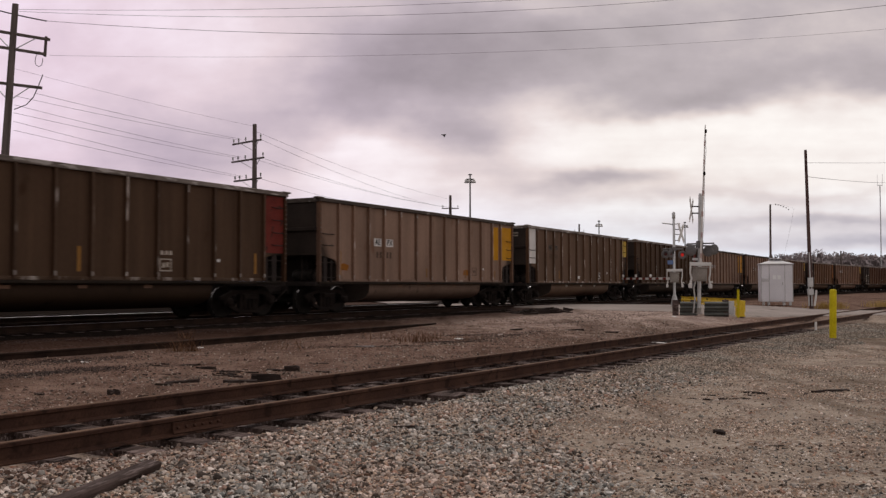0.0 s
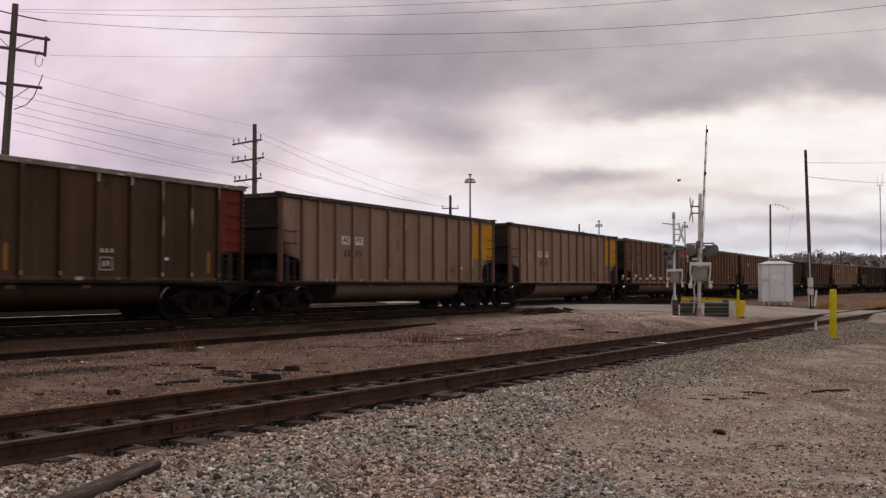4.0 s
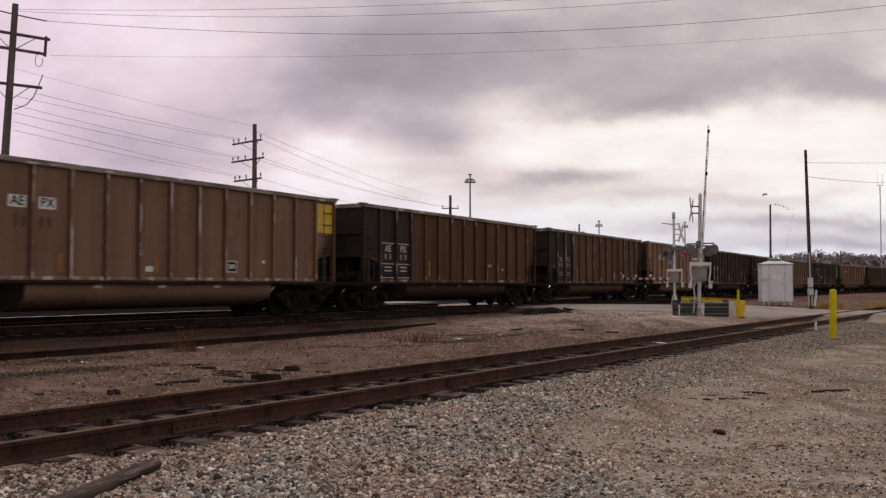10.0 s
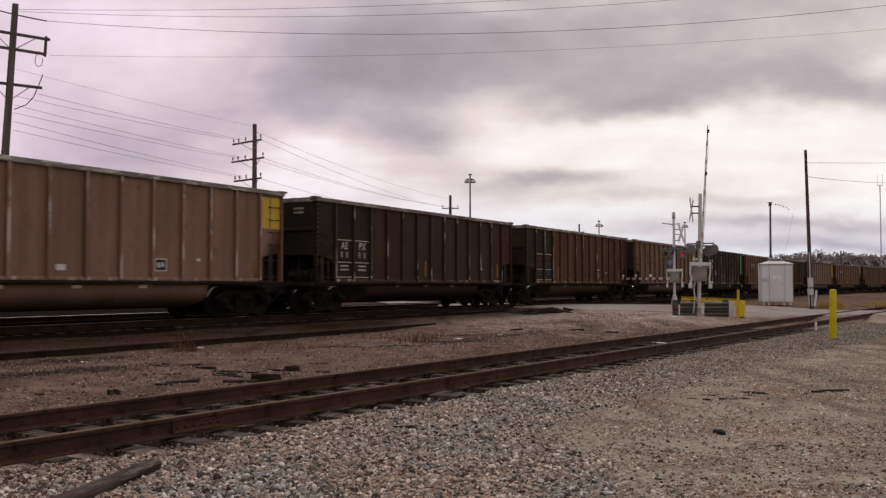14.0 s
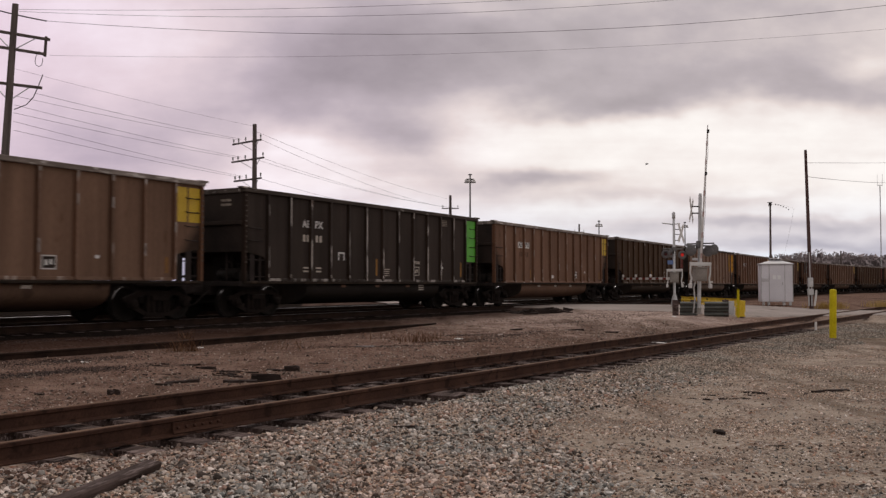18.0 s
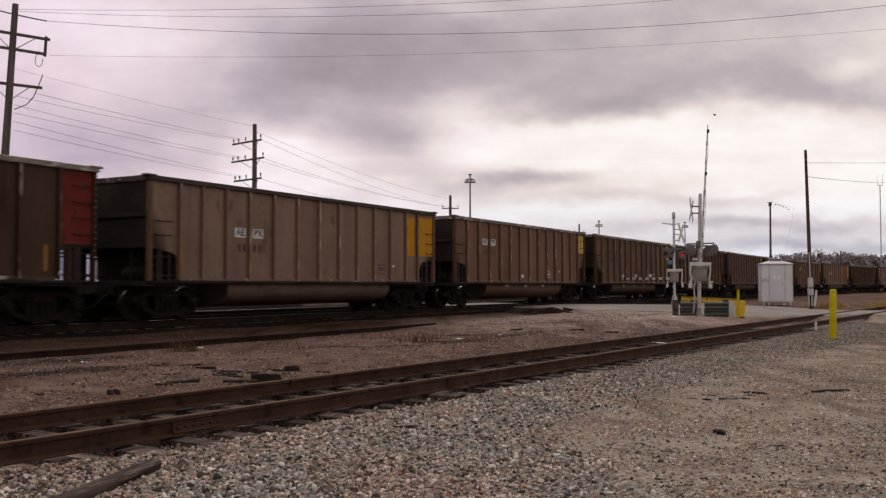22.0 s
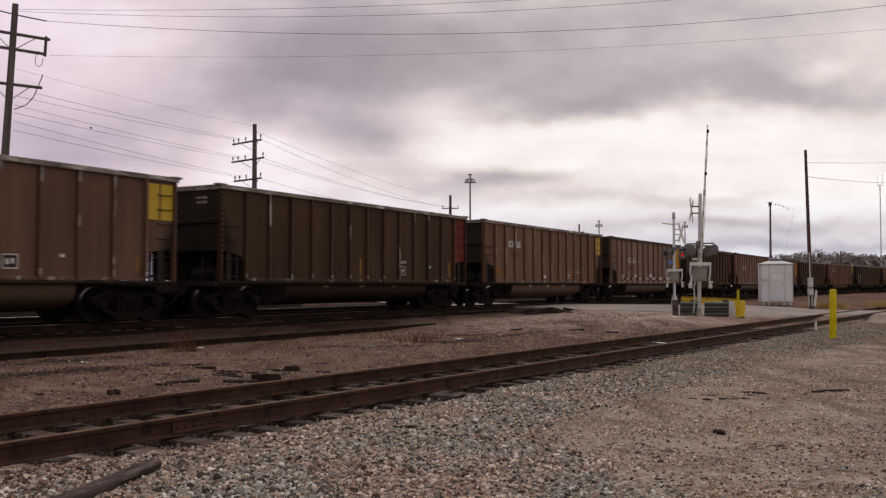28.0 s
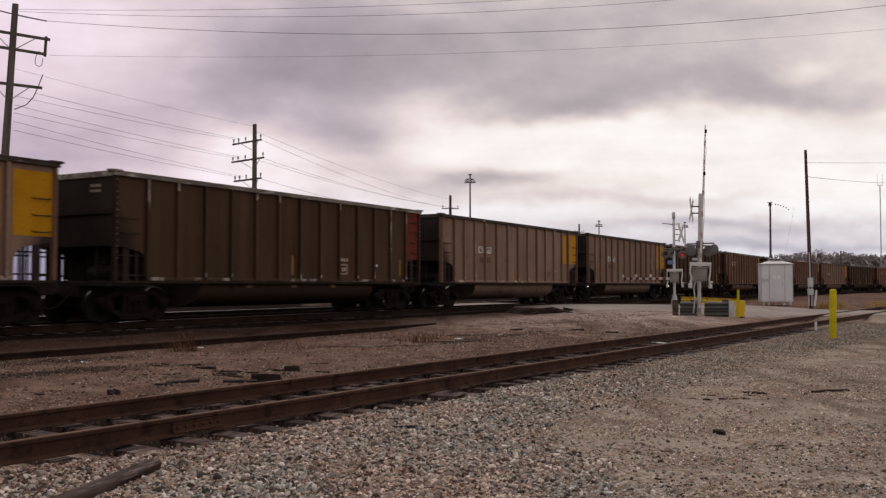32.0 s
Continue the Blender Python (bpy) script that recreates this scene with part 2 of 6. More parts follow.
M["straw_pale"] = surface("pale_dry_straw", (0.36, 0.24, 0.08), (0.50, 0.36, 0.15), 0.9, 0, 0.4, 30, 0)
# truck castings, near black as well
M["frame"] = surface("near_black_cast_steel", (0.013, 0.0095, 0.0085), (0.021, 0.015, 0.0125), 0.9, 0.0, 3, 30, 0.15)
M["board"] = surface("dull_dark_grey_sheet", (0.125, 0.120, 0.120), (0.18, 0.173, 0.173), 0.6, 0, 3, 30, 0.03)
M["board_dark"] = surface("dark_grey_patch_paint", (0.030, 0.027, 0.026), (0.046, 0.041, 0.039), 0.7, 0, 0.8, 14, 0.05, (0.06, 0.045, 0.038), 0.62)
M["board_grey"] = surface("weathered_grey_board", (0.20, 0.18, 0.175), (0.28, 0.255, 0.245), 0.9, 0, 3, 30, 0.2)
M["motor"] = surface("grey_painted_cast_box", (0.235, 0.212, 0.19), (0.30, 0.272, 0.245), 0.6, 0, 3, 30, 0.05, (0.2, 0.17, 0.15), 0.66)
M["white_frame"] = surface("white_painted_casting", (0.60, 0.585, 0.57), (0.70, 0.685, 0.67), 0.5, 0, 4, 30, 0.05, (0.4, 0.36, 0.33), 0.66)
M["paper"] = surface("white_notice_sheet", (0.84, 0.85, 0.86), (0.88, 0.89, 0.90), 0.5, 0, 4, 30, 0)
M["arm"] = surface("white_reflective_strip", (0.60, 0.57, 0.55), (0.70, 0.68, 0.66), 0.5, 0, 4, 30, 0)
M["pinkred"] = surface("faded_red_reflective", (0.40, 0.27, 0.25), (0.48, 0.34, 0.32), 0.55, 0, 4, 30, 0)
M["blue"] = surface("blue_enamel", (0.10, 0.16, 0.33), (0.13, 0.20, 0.40), 0.4, 0, 4, 30, 0)
M["beam"] = surface("weathered_zinc_beam", (0.075, 0.078, 0.070), (0.12, 0.122, 0.11), 0.55, 0.4, 3, 30, 0.05, (0.09, 0.085, 0.08), 0.6)
M["yellowbeam"] = surface("worn_traffic_yellow", (0.62, 0.42, 0.03), (0.74, 0.54, 0.06), 0.6, 0, 3, 30, 0.05, (0.72, 0.66, 0.50), 0.62)
M["red_lens"] = surface("unlit_red_lens", (0.06, 0.008, 0.008), (0.09, 0.012, 0.012), 0.3, 0, 4, 30, 0)
# twig colour paled to carry the distance haze
M["woods"] = surface("haze_paled_twigs", (0.27, 0.235, 0.235), (0.33, 0.285, 0.285), 0.95, 0, 0.05, 1.0, 0)
M["darkgalv"] = surface("dull_grey_steel", (0.16, 0.15, 0.155), (0.22, 0.21, 0.21), 0.6, 0.2, 2, 20, 0)
M["red_glow"] = bpy.data.materials.new("glowing_red_lens")
M["red_glow"].use_nodes = True
M["red_glow"].node_tree.nodes["Principled BSDF"].inputs["Base Color"].default_value = (0.3, 0.01, 0.01, 1)
M["red_glow"].node_tree.nodes["Principled BSDF"].inputs["Emission Color"].default_value = (1.0, 0.03, 0.02, 1)
M["red_glow"].node_tree.nodes["Principled BSDF"].inputs["Emission Strength"].default_value = 0.28
M["pole_red"] = surface("reddish_dark_pole_timber", (0.075, 0.045, 0.042), (0.12, 0.075, 0.07), 0.9, 0, 1.2, 25, 0.3, None, 0.6, 0.1, (6, 6, 0.6))
# end sheets near black whatever the wagon's paint
M["blackened"] = surface("sooty_end_sheet", (0.025, 0.0195, 0.0175), (0.043, 0.032, 0.0265), 0.85, 0, 0.9, 25, 0.08, (0.036, 0.024, 0.017), 0.66, 0.15)
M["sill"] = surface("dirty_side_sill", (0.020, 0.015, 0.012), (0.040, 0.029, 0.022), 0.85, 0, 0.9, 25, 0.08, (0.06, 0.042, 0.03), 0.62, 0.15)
M["chord_dark"] = surface("dark_worn_top_chord", (0.05, 0.04, 0.035), (0.085, 0.068, 0.058), 0.75, 0.05, 0.7, 30, 0.1, (0.42, 0.38, 0.35), 0.63, 0.15, (1, 4, 4))
M["tread"] = surface("worn_wheel_tread", (0.26, 0.25, 0.25), (0.36, 0.35, 0.35), 0.2, 0.95, 4, 40, 0)
M["grey"] = surface("grey_brake_fitting", (0.022, 0.019, 0.017), (0.045, 0.038, 0.034), 0.6, 0.1, 6, 40, 0.05)
M["maroon"] = surface("dull_maroon_paint", (0.055, 0.018, 0.013), (0.08, 0.026, 0.018), 0.7, 0, 2, 30, 0.05, (0.045, 0.03, 0.022), 0.56)
M["cream"] = surface("dusty_cream_stencil", (0.42, 0.36, 0.30), (0.55, 0.49, 0.43), 0.7, 0, 5, 40, 0, (0.25, 0.2, 0.17), 0.62)
M["old_cream"] = surface("worn_cream_stencil", (0.22, 0.18, 0.145), (0.32, 0.27, 0.22), 0.7, 0, 5, 40, 0, (0.10, 0.075, 0.058), 0.55)
M["amber_dull"] = surface("grimy_amber_reflector", (0.21, 0.105, 0.040), (0.27, 0.14, 0.055), 0.7, 0, 5, 40, 0, (0.16, 0.09, 0.05), 0.55)
M["dim_orange"] = surface("grimy_orange_stencil", (0.095, 0.042, 0.022), (0.13, 0.058, 0.03), 0.7, 0, 5, 40, 0, (0.08, 0.035, 0.02), 0.58)
M["black_panel"] = surface("black_painted_bay", (0.022, 0.017, 0.015), (0.036, 0.027, 0.022), 0.7, 0, 0.8, 14, 0.05, (0.055, 0.036, 0.026), 0.62, 0.1, (1, 1, 0.5))
M["amber"] = surface("faded_amber_reflector", (0.25, 0.12, 0.03), (0.33, 0.165, 0.042), 0.6, 0, 5, 40, 0, (0.16, 0.09, 0.05), 0.6)
for key, (label, c, runs) in PAINTS.items():
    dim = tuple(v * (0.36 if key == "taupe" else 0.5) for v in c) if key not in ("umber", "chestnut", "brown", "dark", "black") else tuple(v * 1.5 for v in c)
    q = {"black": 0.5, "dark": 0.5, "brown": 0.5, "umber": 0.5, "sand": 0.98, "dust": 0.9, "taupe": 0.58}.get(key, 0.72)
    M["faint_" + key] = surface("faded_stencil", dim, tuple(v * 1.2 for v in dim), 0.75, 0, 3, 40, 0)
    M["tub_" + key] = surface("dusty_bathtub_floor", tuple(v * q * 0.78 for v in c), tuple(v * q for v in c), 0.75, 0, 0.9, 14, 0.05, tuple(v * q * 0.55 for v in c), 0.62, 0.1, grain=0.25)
M["shed_roof"] = surface("grey_painted_roof_sheet", (0.40, 0.39, 0.40), (0.48, 0.47, 0.48), 0.55, 0, 1, 20, 0.04)
M["wire"] = surface("dark_wire", (0.15, 0.135, 0.145), (0.19, 0.175, 0.18), 0.6, 0.1, 3, 30, 0)

# ================= tracks: lines and levels =================
PHI, FIRST, BEND, CURVE = radians(29.80), 19.966, 98.13, 0.00253     # main line: heading, distance, start and sharpness of its curve
PHI2, SECOND, LOW = radians(33.56), 7.686, -0.281                    # near siding and its rail-head level
N1, D1 = Vector((-math.cos(PHI), math.sin(PHI), 0)), Vector((math.sin(PHI), math.cos(PHI), 0))
N2, D2 = Vector((-math.cos(PHI2), math.sin(PHI2), 0)), Vector((math.sin(PHI2), math.cos(PHI2), 0))


def main_line(s, off=0.0):
    """Place and heading on the main line, s metres along; off to its left, away from the camera."""
    u = max(s - BEND, 0.0)
    th = u * CURVE
    p = N1 * FIRST + D1 * (min(s, BEND) + math.sin(th) / CURVE) - N1 * ((1 - math.cos(th)) / CURVE)
    nn = Vector((-math.cos(PHI + th), math.sin(PHI + th), 0))
    return p + nn * off, PHI + th


def siding(s, off=0.0):
    return N2 * (SECOND + off) + D2 * s, PHI2


def smooth(a, b, x):
    t = min(max((x - a) / (b - a), 0.0), 1.0)
    return t * t * (3 - 2 * t)


NEAR_EDGE = [(-3.0, 52.0), (2.5, 45.5), (7.7, 37.4), (11.5, 35.6), (17.6, 40.6), (30.0, 43.0), (60.0, 46.0)]
FAR_EDGE = [(-6.0, 62.0), (1.0, 55.5), (6.7, 51.0), (15.0, 48.0), (24.0, 47.0), (36.0, 48.0), (66.0, 52.0)]


def along(line, t):
    t = min(max(t, 0.0), 1.0) * (len(line) - 1)
    i = min(int(t), len(line) - 2)
    f = t - i
    return tuple(a + (b - a) * f for a, b in zip(line[i], line[i + 1]))


def road_level(x, y):
    p = Vector((x, y, 0))
    a2 = p.dot(N2) - SECOND
    return -0.06 - 0.26 * (1 - smooth(0.8, 6.0, a2))


def edge_y(line, x):
    for (x0, y0), (x1, y1) in zip(line, line[1:]):
        if x0 <= x <= x1:
            return y0 + (y1 - y0) * (x - x0) / (x1 - x0)
    return line[0][1] if x < line[0][0] else line[-1][1]


def level(x, y):
    """Height of the ground."""
    p = Vector((x, y, 0))
    a, s = p.dot(N1), p.dot(D1)
    if s > BEND:
        a += (s - BEND) ** 2 * CURVE / 2
    a2 = p.dot(N2) - SECOND
    z = -0.53 + 0.05 * smooth(-4.0, -1.9, a2) + (0.015 + 0.05 * noise.noise((s * 0.55, 2.0, 0))) * smooth(-2.4, -1.5, a2) * (1 - smooth(-1.35, -1.05, a2)) - 0.075 * smooth(-1.45, -0.95, a2) * (1 - smooth(1.35, 1.8, a2)) + 0.07 * smooth(1.6, 5.5, a2) + 0.16 * smooth(15.4, 18.0, a)
    z += 0.095 * (1 - smooth(4.0, 5.5, p.dot(D2))) * smooth(-2.6, -1.6, a2) * (1 - smooth(-0.96, -0.82, a2))     # stone heaped over the tie ends
    z -= 0.30 * smooth(21, 26, a)
    z += 0.20 * smooth(26.0, 34.0, y) * smooth(1.6, 4.0, a2) * (1 - smooth(14.0, 18.0, a))
    if -8 < x < 70:
        inside = min(y - edge_y(NEAR_EDGE, x), edge_y(FAR_EDGE, x) - y)
        r = smooth(-1.6, 0.3, inside)
        z = z * (1 - r) + (road_level(x, y) - 0.045) * r
    else:
        r = 0
    n = noise.noise((x * 0.5, y * 0.5, 3.1)) * 0.035 + noise.noise((x * 1.7, y * 1.7, 7.7)) * 0.014
    return z + n * (1 - r) * (1 - smooth(60, 120, y)) * smooth(0.8, 2.0, abs(a2))


# ================= ground =================
def pebbly(name, tones, cell, patch, bump, dark=None, zoned=False):
    """Loose stones of many tones in finer dirt."""
    m = bpy.data.materials.new(name)
    m.use_nodes = True
    n, l = m.node_tree.nodes, m.node_tree.links
    bsdf = n["Principled BSDF"]
    tc = n.new("ShaderNodeTexCoord")
    warp = n.new("ShaderNodeTexNoise")
    warp.inputs["Scale"].default_value = cell * 0.9
    l.new(tc.outputs["Object"], warp.inputs["Vector"])
    mad = n.new("ShaderNodeVectorMath")
    mad.operation = "MULTIPLY_ADD"
    mad.inputs[1].default_value = (0.5 / cell,) * 3
    l.new(warp.outputs["Color"], mad.inputs[0])
    l.new(tc.outputs["Object"], mad.inputs[2])
    vo = n.new("ShaderNodeTexVoronoi")
    vo.inputs["Scale"].default_value = cell
    l.new(mad.outputs[0], vo.inputs["Vector"])
    vf = n.new("ShaderNodeTexVoronoi")
    vf.inputs["Scale"].default_value = cell * 2.7
    l.new(mad.outputs[0], vf.inputs["Vector"])
    sepc = n.new("ShaderNodeSeparateColor")
    l.new(vo.outputs["Color"], sepc.inputs[0])
    sepf = n.new("ShaderNodeSeparateColor")
    l.new(vf.outputs["Color"], sepf.inputs[0])

    def ramp(src, cols):
        r = n.new("ShaderNodeValToRGB")
        r.color_ramp.interpolation = "LINEAR"
        while len(r.color_ramp.elements) < len(cols):
            r.color_ramp.elements.new(0.5)
        for i, c in enumerate(cols):
            r.color_ramp.elements[i].position = i / (len(cols) - 1)
            r.color_ramp.elements[i].color = (*c, 1)
        l.new(src, r.inputs[0])
        return r.outputs[0]

    stones, grit = ramp(sepc.outputs[0], tones), ramp(sepf.outputs[1], [tuple(v * 0.8 for v in c) for c in tones])
    big = n.new("ShaderNodeTexNoise")
    big.inputs["Scale"].default_value, big.inputs["Detail"].default_value = 0.55, 6
    l.new(tc.outputs["Object"], big.inputs["Vector"])
    sel = n.new("ShaderNodeMapRange")
    sel.inputs["From Min"].default_value, sel.inputs["From Max"].default_value = 0.42, 0.60
    l.new(big.outputs["Fac"], sel.inputs[0])
    mx = n.new("ShaderNodeMixRGB")
    l.new(sel.outputs[0], mx.inputs[0])
    l.new(stones, mx.inputs[1])
    l.new(grit, mx.inputs[2])
    dirt = n.new("ShaderNodeTexNoise")
    dirt.inputs["Scale"].default_value, dirt.inputs["Detail"].default_value = 1.7, 8
    l.new(tc.outputs["Object"], dirt.inputs["Vector"])
    ds = n.new("ShaderNodeMapRange")
    ds.inputs["From Min"].default_value, ds.inputs["From Max"].default_value = 0.40, 0.66
    ds.inputs["To Max"].default_value = 0.75
    l.new(dirt.outputs["Fac"], ds.inputs[0])
    mx2 = n.new("ShaderNodeMixRGB")
    mx2.inputs[2].default_value = (*patch, 1)
    l.new(ds.outputs[0], mx2.inputs[0])
    l.new(mx.outputs[0], mx2.inputs[1])
    col = mx2.outputs[0]
    if dark:
        st = n.new("ShaderNodeTexNoise")
        st.inputs["Scale"].default_value, st.inputs["Detail"].default_value = 0.9, 7
        mp = n.new("ShaderNodeMapping")
        mp.inputs["Rotation"].default_value = (0, 0, radians(29.8))
        mp.inputs["Scale"].default_value = (0.9, 0.10, 1.0)
        l.new(tc.outputs["Object"], mp.inputs[0])
        l.new(mp.outputs[0], st.inputs["Vector"])
        sm = n.new("ShaderNodeMapRange")
        sm.inputs["From Min"].default_value, sm.inputs["From Max"].default_value = 0.51, 0.64
        sm.inputs["To Max"].default_value = 0.7
        l.new(st.outputs["Fac"], sm.inputs[0])
        mx3 = n.new("ShaderNodeMixRGB")
        mx3.inputs[2].default_value = (*dark, 1)
        l.new(sm.outputs[0], mx3.inputs[0])
        l.new(col, mx3.inputs[1])
        col = mx3.outputs[0]
    if zoned:                                      # cinder-brown yard soil beyond the siding, paler stone on the near side
        dot = n.new("ShaderNodeVectorMath")
        dot.operation = "DOT_PRODUCT"
        dot.inputs[1].default_value = (N2.x, N2.y, 0)
        l.new(tc.outputs["Object"], dot.inputs[0])
        wob = n.new("ShaderNodeMath")
        wob.operation = "MULTIPLY_ADD"
        wob.inputs[1].default_value = 2.4
        l.new(big.outputs["Fac"], wob.inputs[0])
        l.new(dot.outputs["Value"], wob.inputs[2])
        zr = n.new("ShaderNodeMapRange")
        zr.inputs["From Min"].default_value, zr.inputs["From Max"].default_value = SECOND - 0.3, SECOND + 2.6
        l.new(wob.outputs[0], zr.inputs[0])
        zm = n.new("ShaderNodeMixRGB")
        zm.blend_type = "MULTIPLY"
        zm.inputs[2].default_value = (0.56, 0.455, 0.445, 1)
        l.new(zr.outputs[0], zm.inputs[0])
        l.new(col, zm.inputs[1])
        col = zm.outputs[0]
        dot3, wob3, zr3, zm3 = n.new("ShaderNodeVectorMath"), n.new("ShaderNodeMath"), n.new("ShaderNodeMapRange"), n.new("ShaderNodeMixRGB")
        dot3.operation, wob3.operation = "DOT_PRODUCT", "MULTIPLY_ADD"    # paler trodden soil towards the crossing
        dot3.inputs[1].default_value = (D1.x, D1.y, 0)
        wob3.inputs[1].default_value = 9.0
        l.new(tc.outputs["Object"], dot3.inputs[0])
        l.new(dirt.outputs["Fac"], wob3.inputs[0])
        l.new(dot3.outputs["Value"], wob3.inputs[2])
        zr3.inputs["From Min"].default_value, zr3.inputs["From Max"].default_value = 27.0, 36.0
        l.new(wob3.outputs[0], zr3.inputs[0])
        zm3.blend_type = "MULTIPLY"
        zm3.inputs[2].default_value = (2.1, 2.45, 2.65, 1)
        zr4, zk = n.new("ShaderNodeMapRange"), n.new("ShaderNodeMath")
        zr4.inputs["From Min"].default_value, zr4.inputs["From Max"].default_value = 56.0, 46.0
        l.new(wob3.outputs[0], zr4.inputs[0])
        zk.operation = "MULTIPLY"
        l.new(zr3.outputs[0], zk.inputs[0])
        l.new(zr4.outputs[0], zk.inputs[1])
        zj = n.new("ShaderNodeMath")
        zj.operation = "MULTIPLY"
        zo = n.new("ShaderNodeMapRange")
        zo.inputs["From Min"].default_value, zo.inputs["From Max"].default_value = SECOND + 2.3, SECOND + 4.2
        l.new(wob.outputs[0], zo.inputs[0])
        l.new(zk.outputs[0], zj.inputs[0])
        l.new(zo.outputs[0], zj.inputs[1])
        l.new(zj.outputs[0], zm3.inputs[0])
        l.new(col, zm3.inputs[1])
        col = zm3.outputs[0]
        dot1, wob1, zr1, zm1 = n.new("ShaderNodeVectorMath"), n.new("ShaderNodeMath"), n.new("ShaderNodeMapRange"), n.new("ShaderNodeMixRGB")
        dot1.operation, wob1.operation = "DOT_PRODUCT", "MULTIPLY_ADD"    # ground multiplied darker along the main line, with a ragged edge
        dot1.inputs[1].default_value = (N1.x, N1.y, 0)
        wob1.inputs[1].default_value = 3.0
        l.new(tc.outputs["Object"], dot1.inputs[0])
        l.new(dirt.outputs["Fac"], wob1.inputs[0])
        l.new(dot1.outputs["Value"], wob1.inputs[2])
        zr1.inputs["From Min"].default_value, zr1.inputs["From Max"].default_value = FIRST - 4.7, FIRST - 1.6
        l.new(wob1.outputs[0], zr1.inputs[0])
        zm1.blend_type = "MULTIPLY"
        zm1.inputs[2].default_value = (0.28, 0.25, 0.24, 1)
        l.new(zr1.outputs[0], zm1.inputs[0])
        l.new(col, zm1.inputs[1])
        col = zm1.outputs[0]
    l.new(col, bsdf.inputs["Base Color"])
    bsdf.inputs["Roughness"].default_value = 0.95
    bsdf.inputs["Specular IOR Level"].default_value = 0.0
    hs = n.new("ShaderNodeMath")
    hs.operation = "MULTIPLY_ADD"
    hs.inputs[1].default_value = 0.4
    l.new(vf.outputs["Distance"], hs.inputs[0])
    l.new(vo.outputs["Distance"], hs.inputs[2])
    bp = n.new("ShaderNodeBump")
    bp.invert = True
    bp.inputs["Strength"].default_value, bp.inputs["Distance"].default_value = bump, 0.03
    l.new(hs.outputs[0], bp.inputs["Height"])
    l.new(bp.outputs[0], bsdf.inputs["Normal"])
    return m


TONES = [(0.09, 0.066, 0.053), (0.19, 0.14, 0.108), (0.31, 0.245, 0.20), (0.40, 0.335, 0.285), (0.27, 0.165, 0.11), (0.35, 0.28, 0.23), (0.56, 0.50, 0.45)]
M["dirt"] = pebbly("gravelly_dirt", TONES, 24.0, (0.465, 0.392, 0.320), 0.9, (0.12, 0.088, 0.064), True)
# ballast tones kept near black, from the shoulder out past the yard track
M["ballast"] = pebbly("dark_ballast", [(0.007, 0.0055, 0.0048), (0.014, 0.011, 0.0095), (0.026, 0.020, 0.017), (0.048, 0.036, 0.030)], 18.0, (0.014, 0.0108, 0.0092), 1.0)


def spaced(lo, hi, fine, out):
    """Grid lines: fine between lo and hi, wider and wider out to both sides."""
    g = list(np.arange(lo, hi, fine))
    step, a, b = fine, lo, hi
    left, right = [], []
    while a > -out:
        step *= 1.22
        a -= step
        left.append(a)
    step = fine
    while b < out:
        step *= 1.22
        right.append(b)
        b += step
    return left[::-1] + g + right


def build_ground():
    xs, ys = spaced(-16, 30, 0.28, 2600), spaced(2, 56, 0.28, 2600)
    vs = [(x, y, level(x, y)) for y in ys for x in xs]
    w = len(xs)
    fs = [(j * w + i, j * w + i + 1, (j + 1) * w + i + 1, (j + 1) * w + i) for j in range(len(ys) - 1) for i in range(w - 1)]
    return tagged(part("ground", Mesh().add(vs, fs, True), M["dirt"]), "brown gravelly dirt ground of a rail yard", "ground", kind="structure")


def build_road():
    vs, fs = [], []
    rows, cols = 90, 14
    for i in range(rows + 1):
        a, b = along(NEAR_EDGE, i / rows), along(FAR_EDGE, i / rows)
        for k in range(cols + 1):
            f = k / cols
            x, y = a[0] + (b[0] - a[0]) * f, a[1] + (b[1] - a[1]) * f
            if k in (0, cols):
                x += 0.5 * noise.noise((i * 0.7, k, 0))
                y += 0.5 * noise.noise((i * 0.7, k, 5))
            z = road_level(x, y) - (0.10 if k in (0, cols) else 0.0)
            vs.append((x, y, z))
    w = cols + 1
    fs = [(i * w + k, (i + 1) * w + k, (i + 1) * w + k + 1, i * w + k + 1) for i in range(rows) for k in range(cols)]
    return tagged(part("road", Mesh().add(vs, fs, True), M["road"]), "worn pale grey asphalt road over the tracks", "road", kind="structure")


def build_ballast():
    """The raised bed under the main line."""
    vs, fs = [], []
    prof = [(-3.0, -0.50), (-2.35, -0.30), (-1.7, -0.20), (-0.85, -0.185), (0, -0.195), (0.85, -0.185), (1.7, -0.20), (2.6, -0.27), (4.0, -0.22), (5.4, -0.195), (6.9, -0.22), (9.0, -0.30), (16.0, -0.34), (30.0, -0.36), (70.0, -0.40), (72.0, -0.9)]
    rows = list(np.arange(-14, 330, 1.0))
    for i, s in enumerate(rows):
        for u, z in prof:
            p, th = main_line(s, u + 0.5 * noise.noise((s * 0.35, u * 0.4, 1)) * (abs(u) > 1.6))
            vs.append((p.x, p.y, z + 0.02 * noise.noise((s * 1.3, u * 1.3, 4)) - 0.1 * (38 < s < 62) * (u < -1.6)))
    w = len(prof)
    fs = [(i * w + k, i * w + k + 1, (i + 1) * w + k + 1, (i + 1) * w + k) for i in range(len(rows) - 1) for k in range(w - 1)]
    return tagged(part("ballast", Mesh().add(vs, fs, True), M["ballast"]), "dark crushed stone bed of the main line", "track bed", kind="structure")


build_ground()
build_road()
build_ballast()

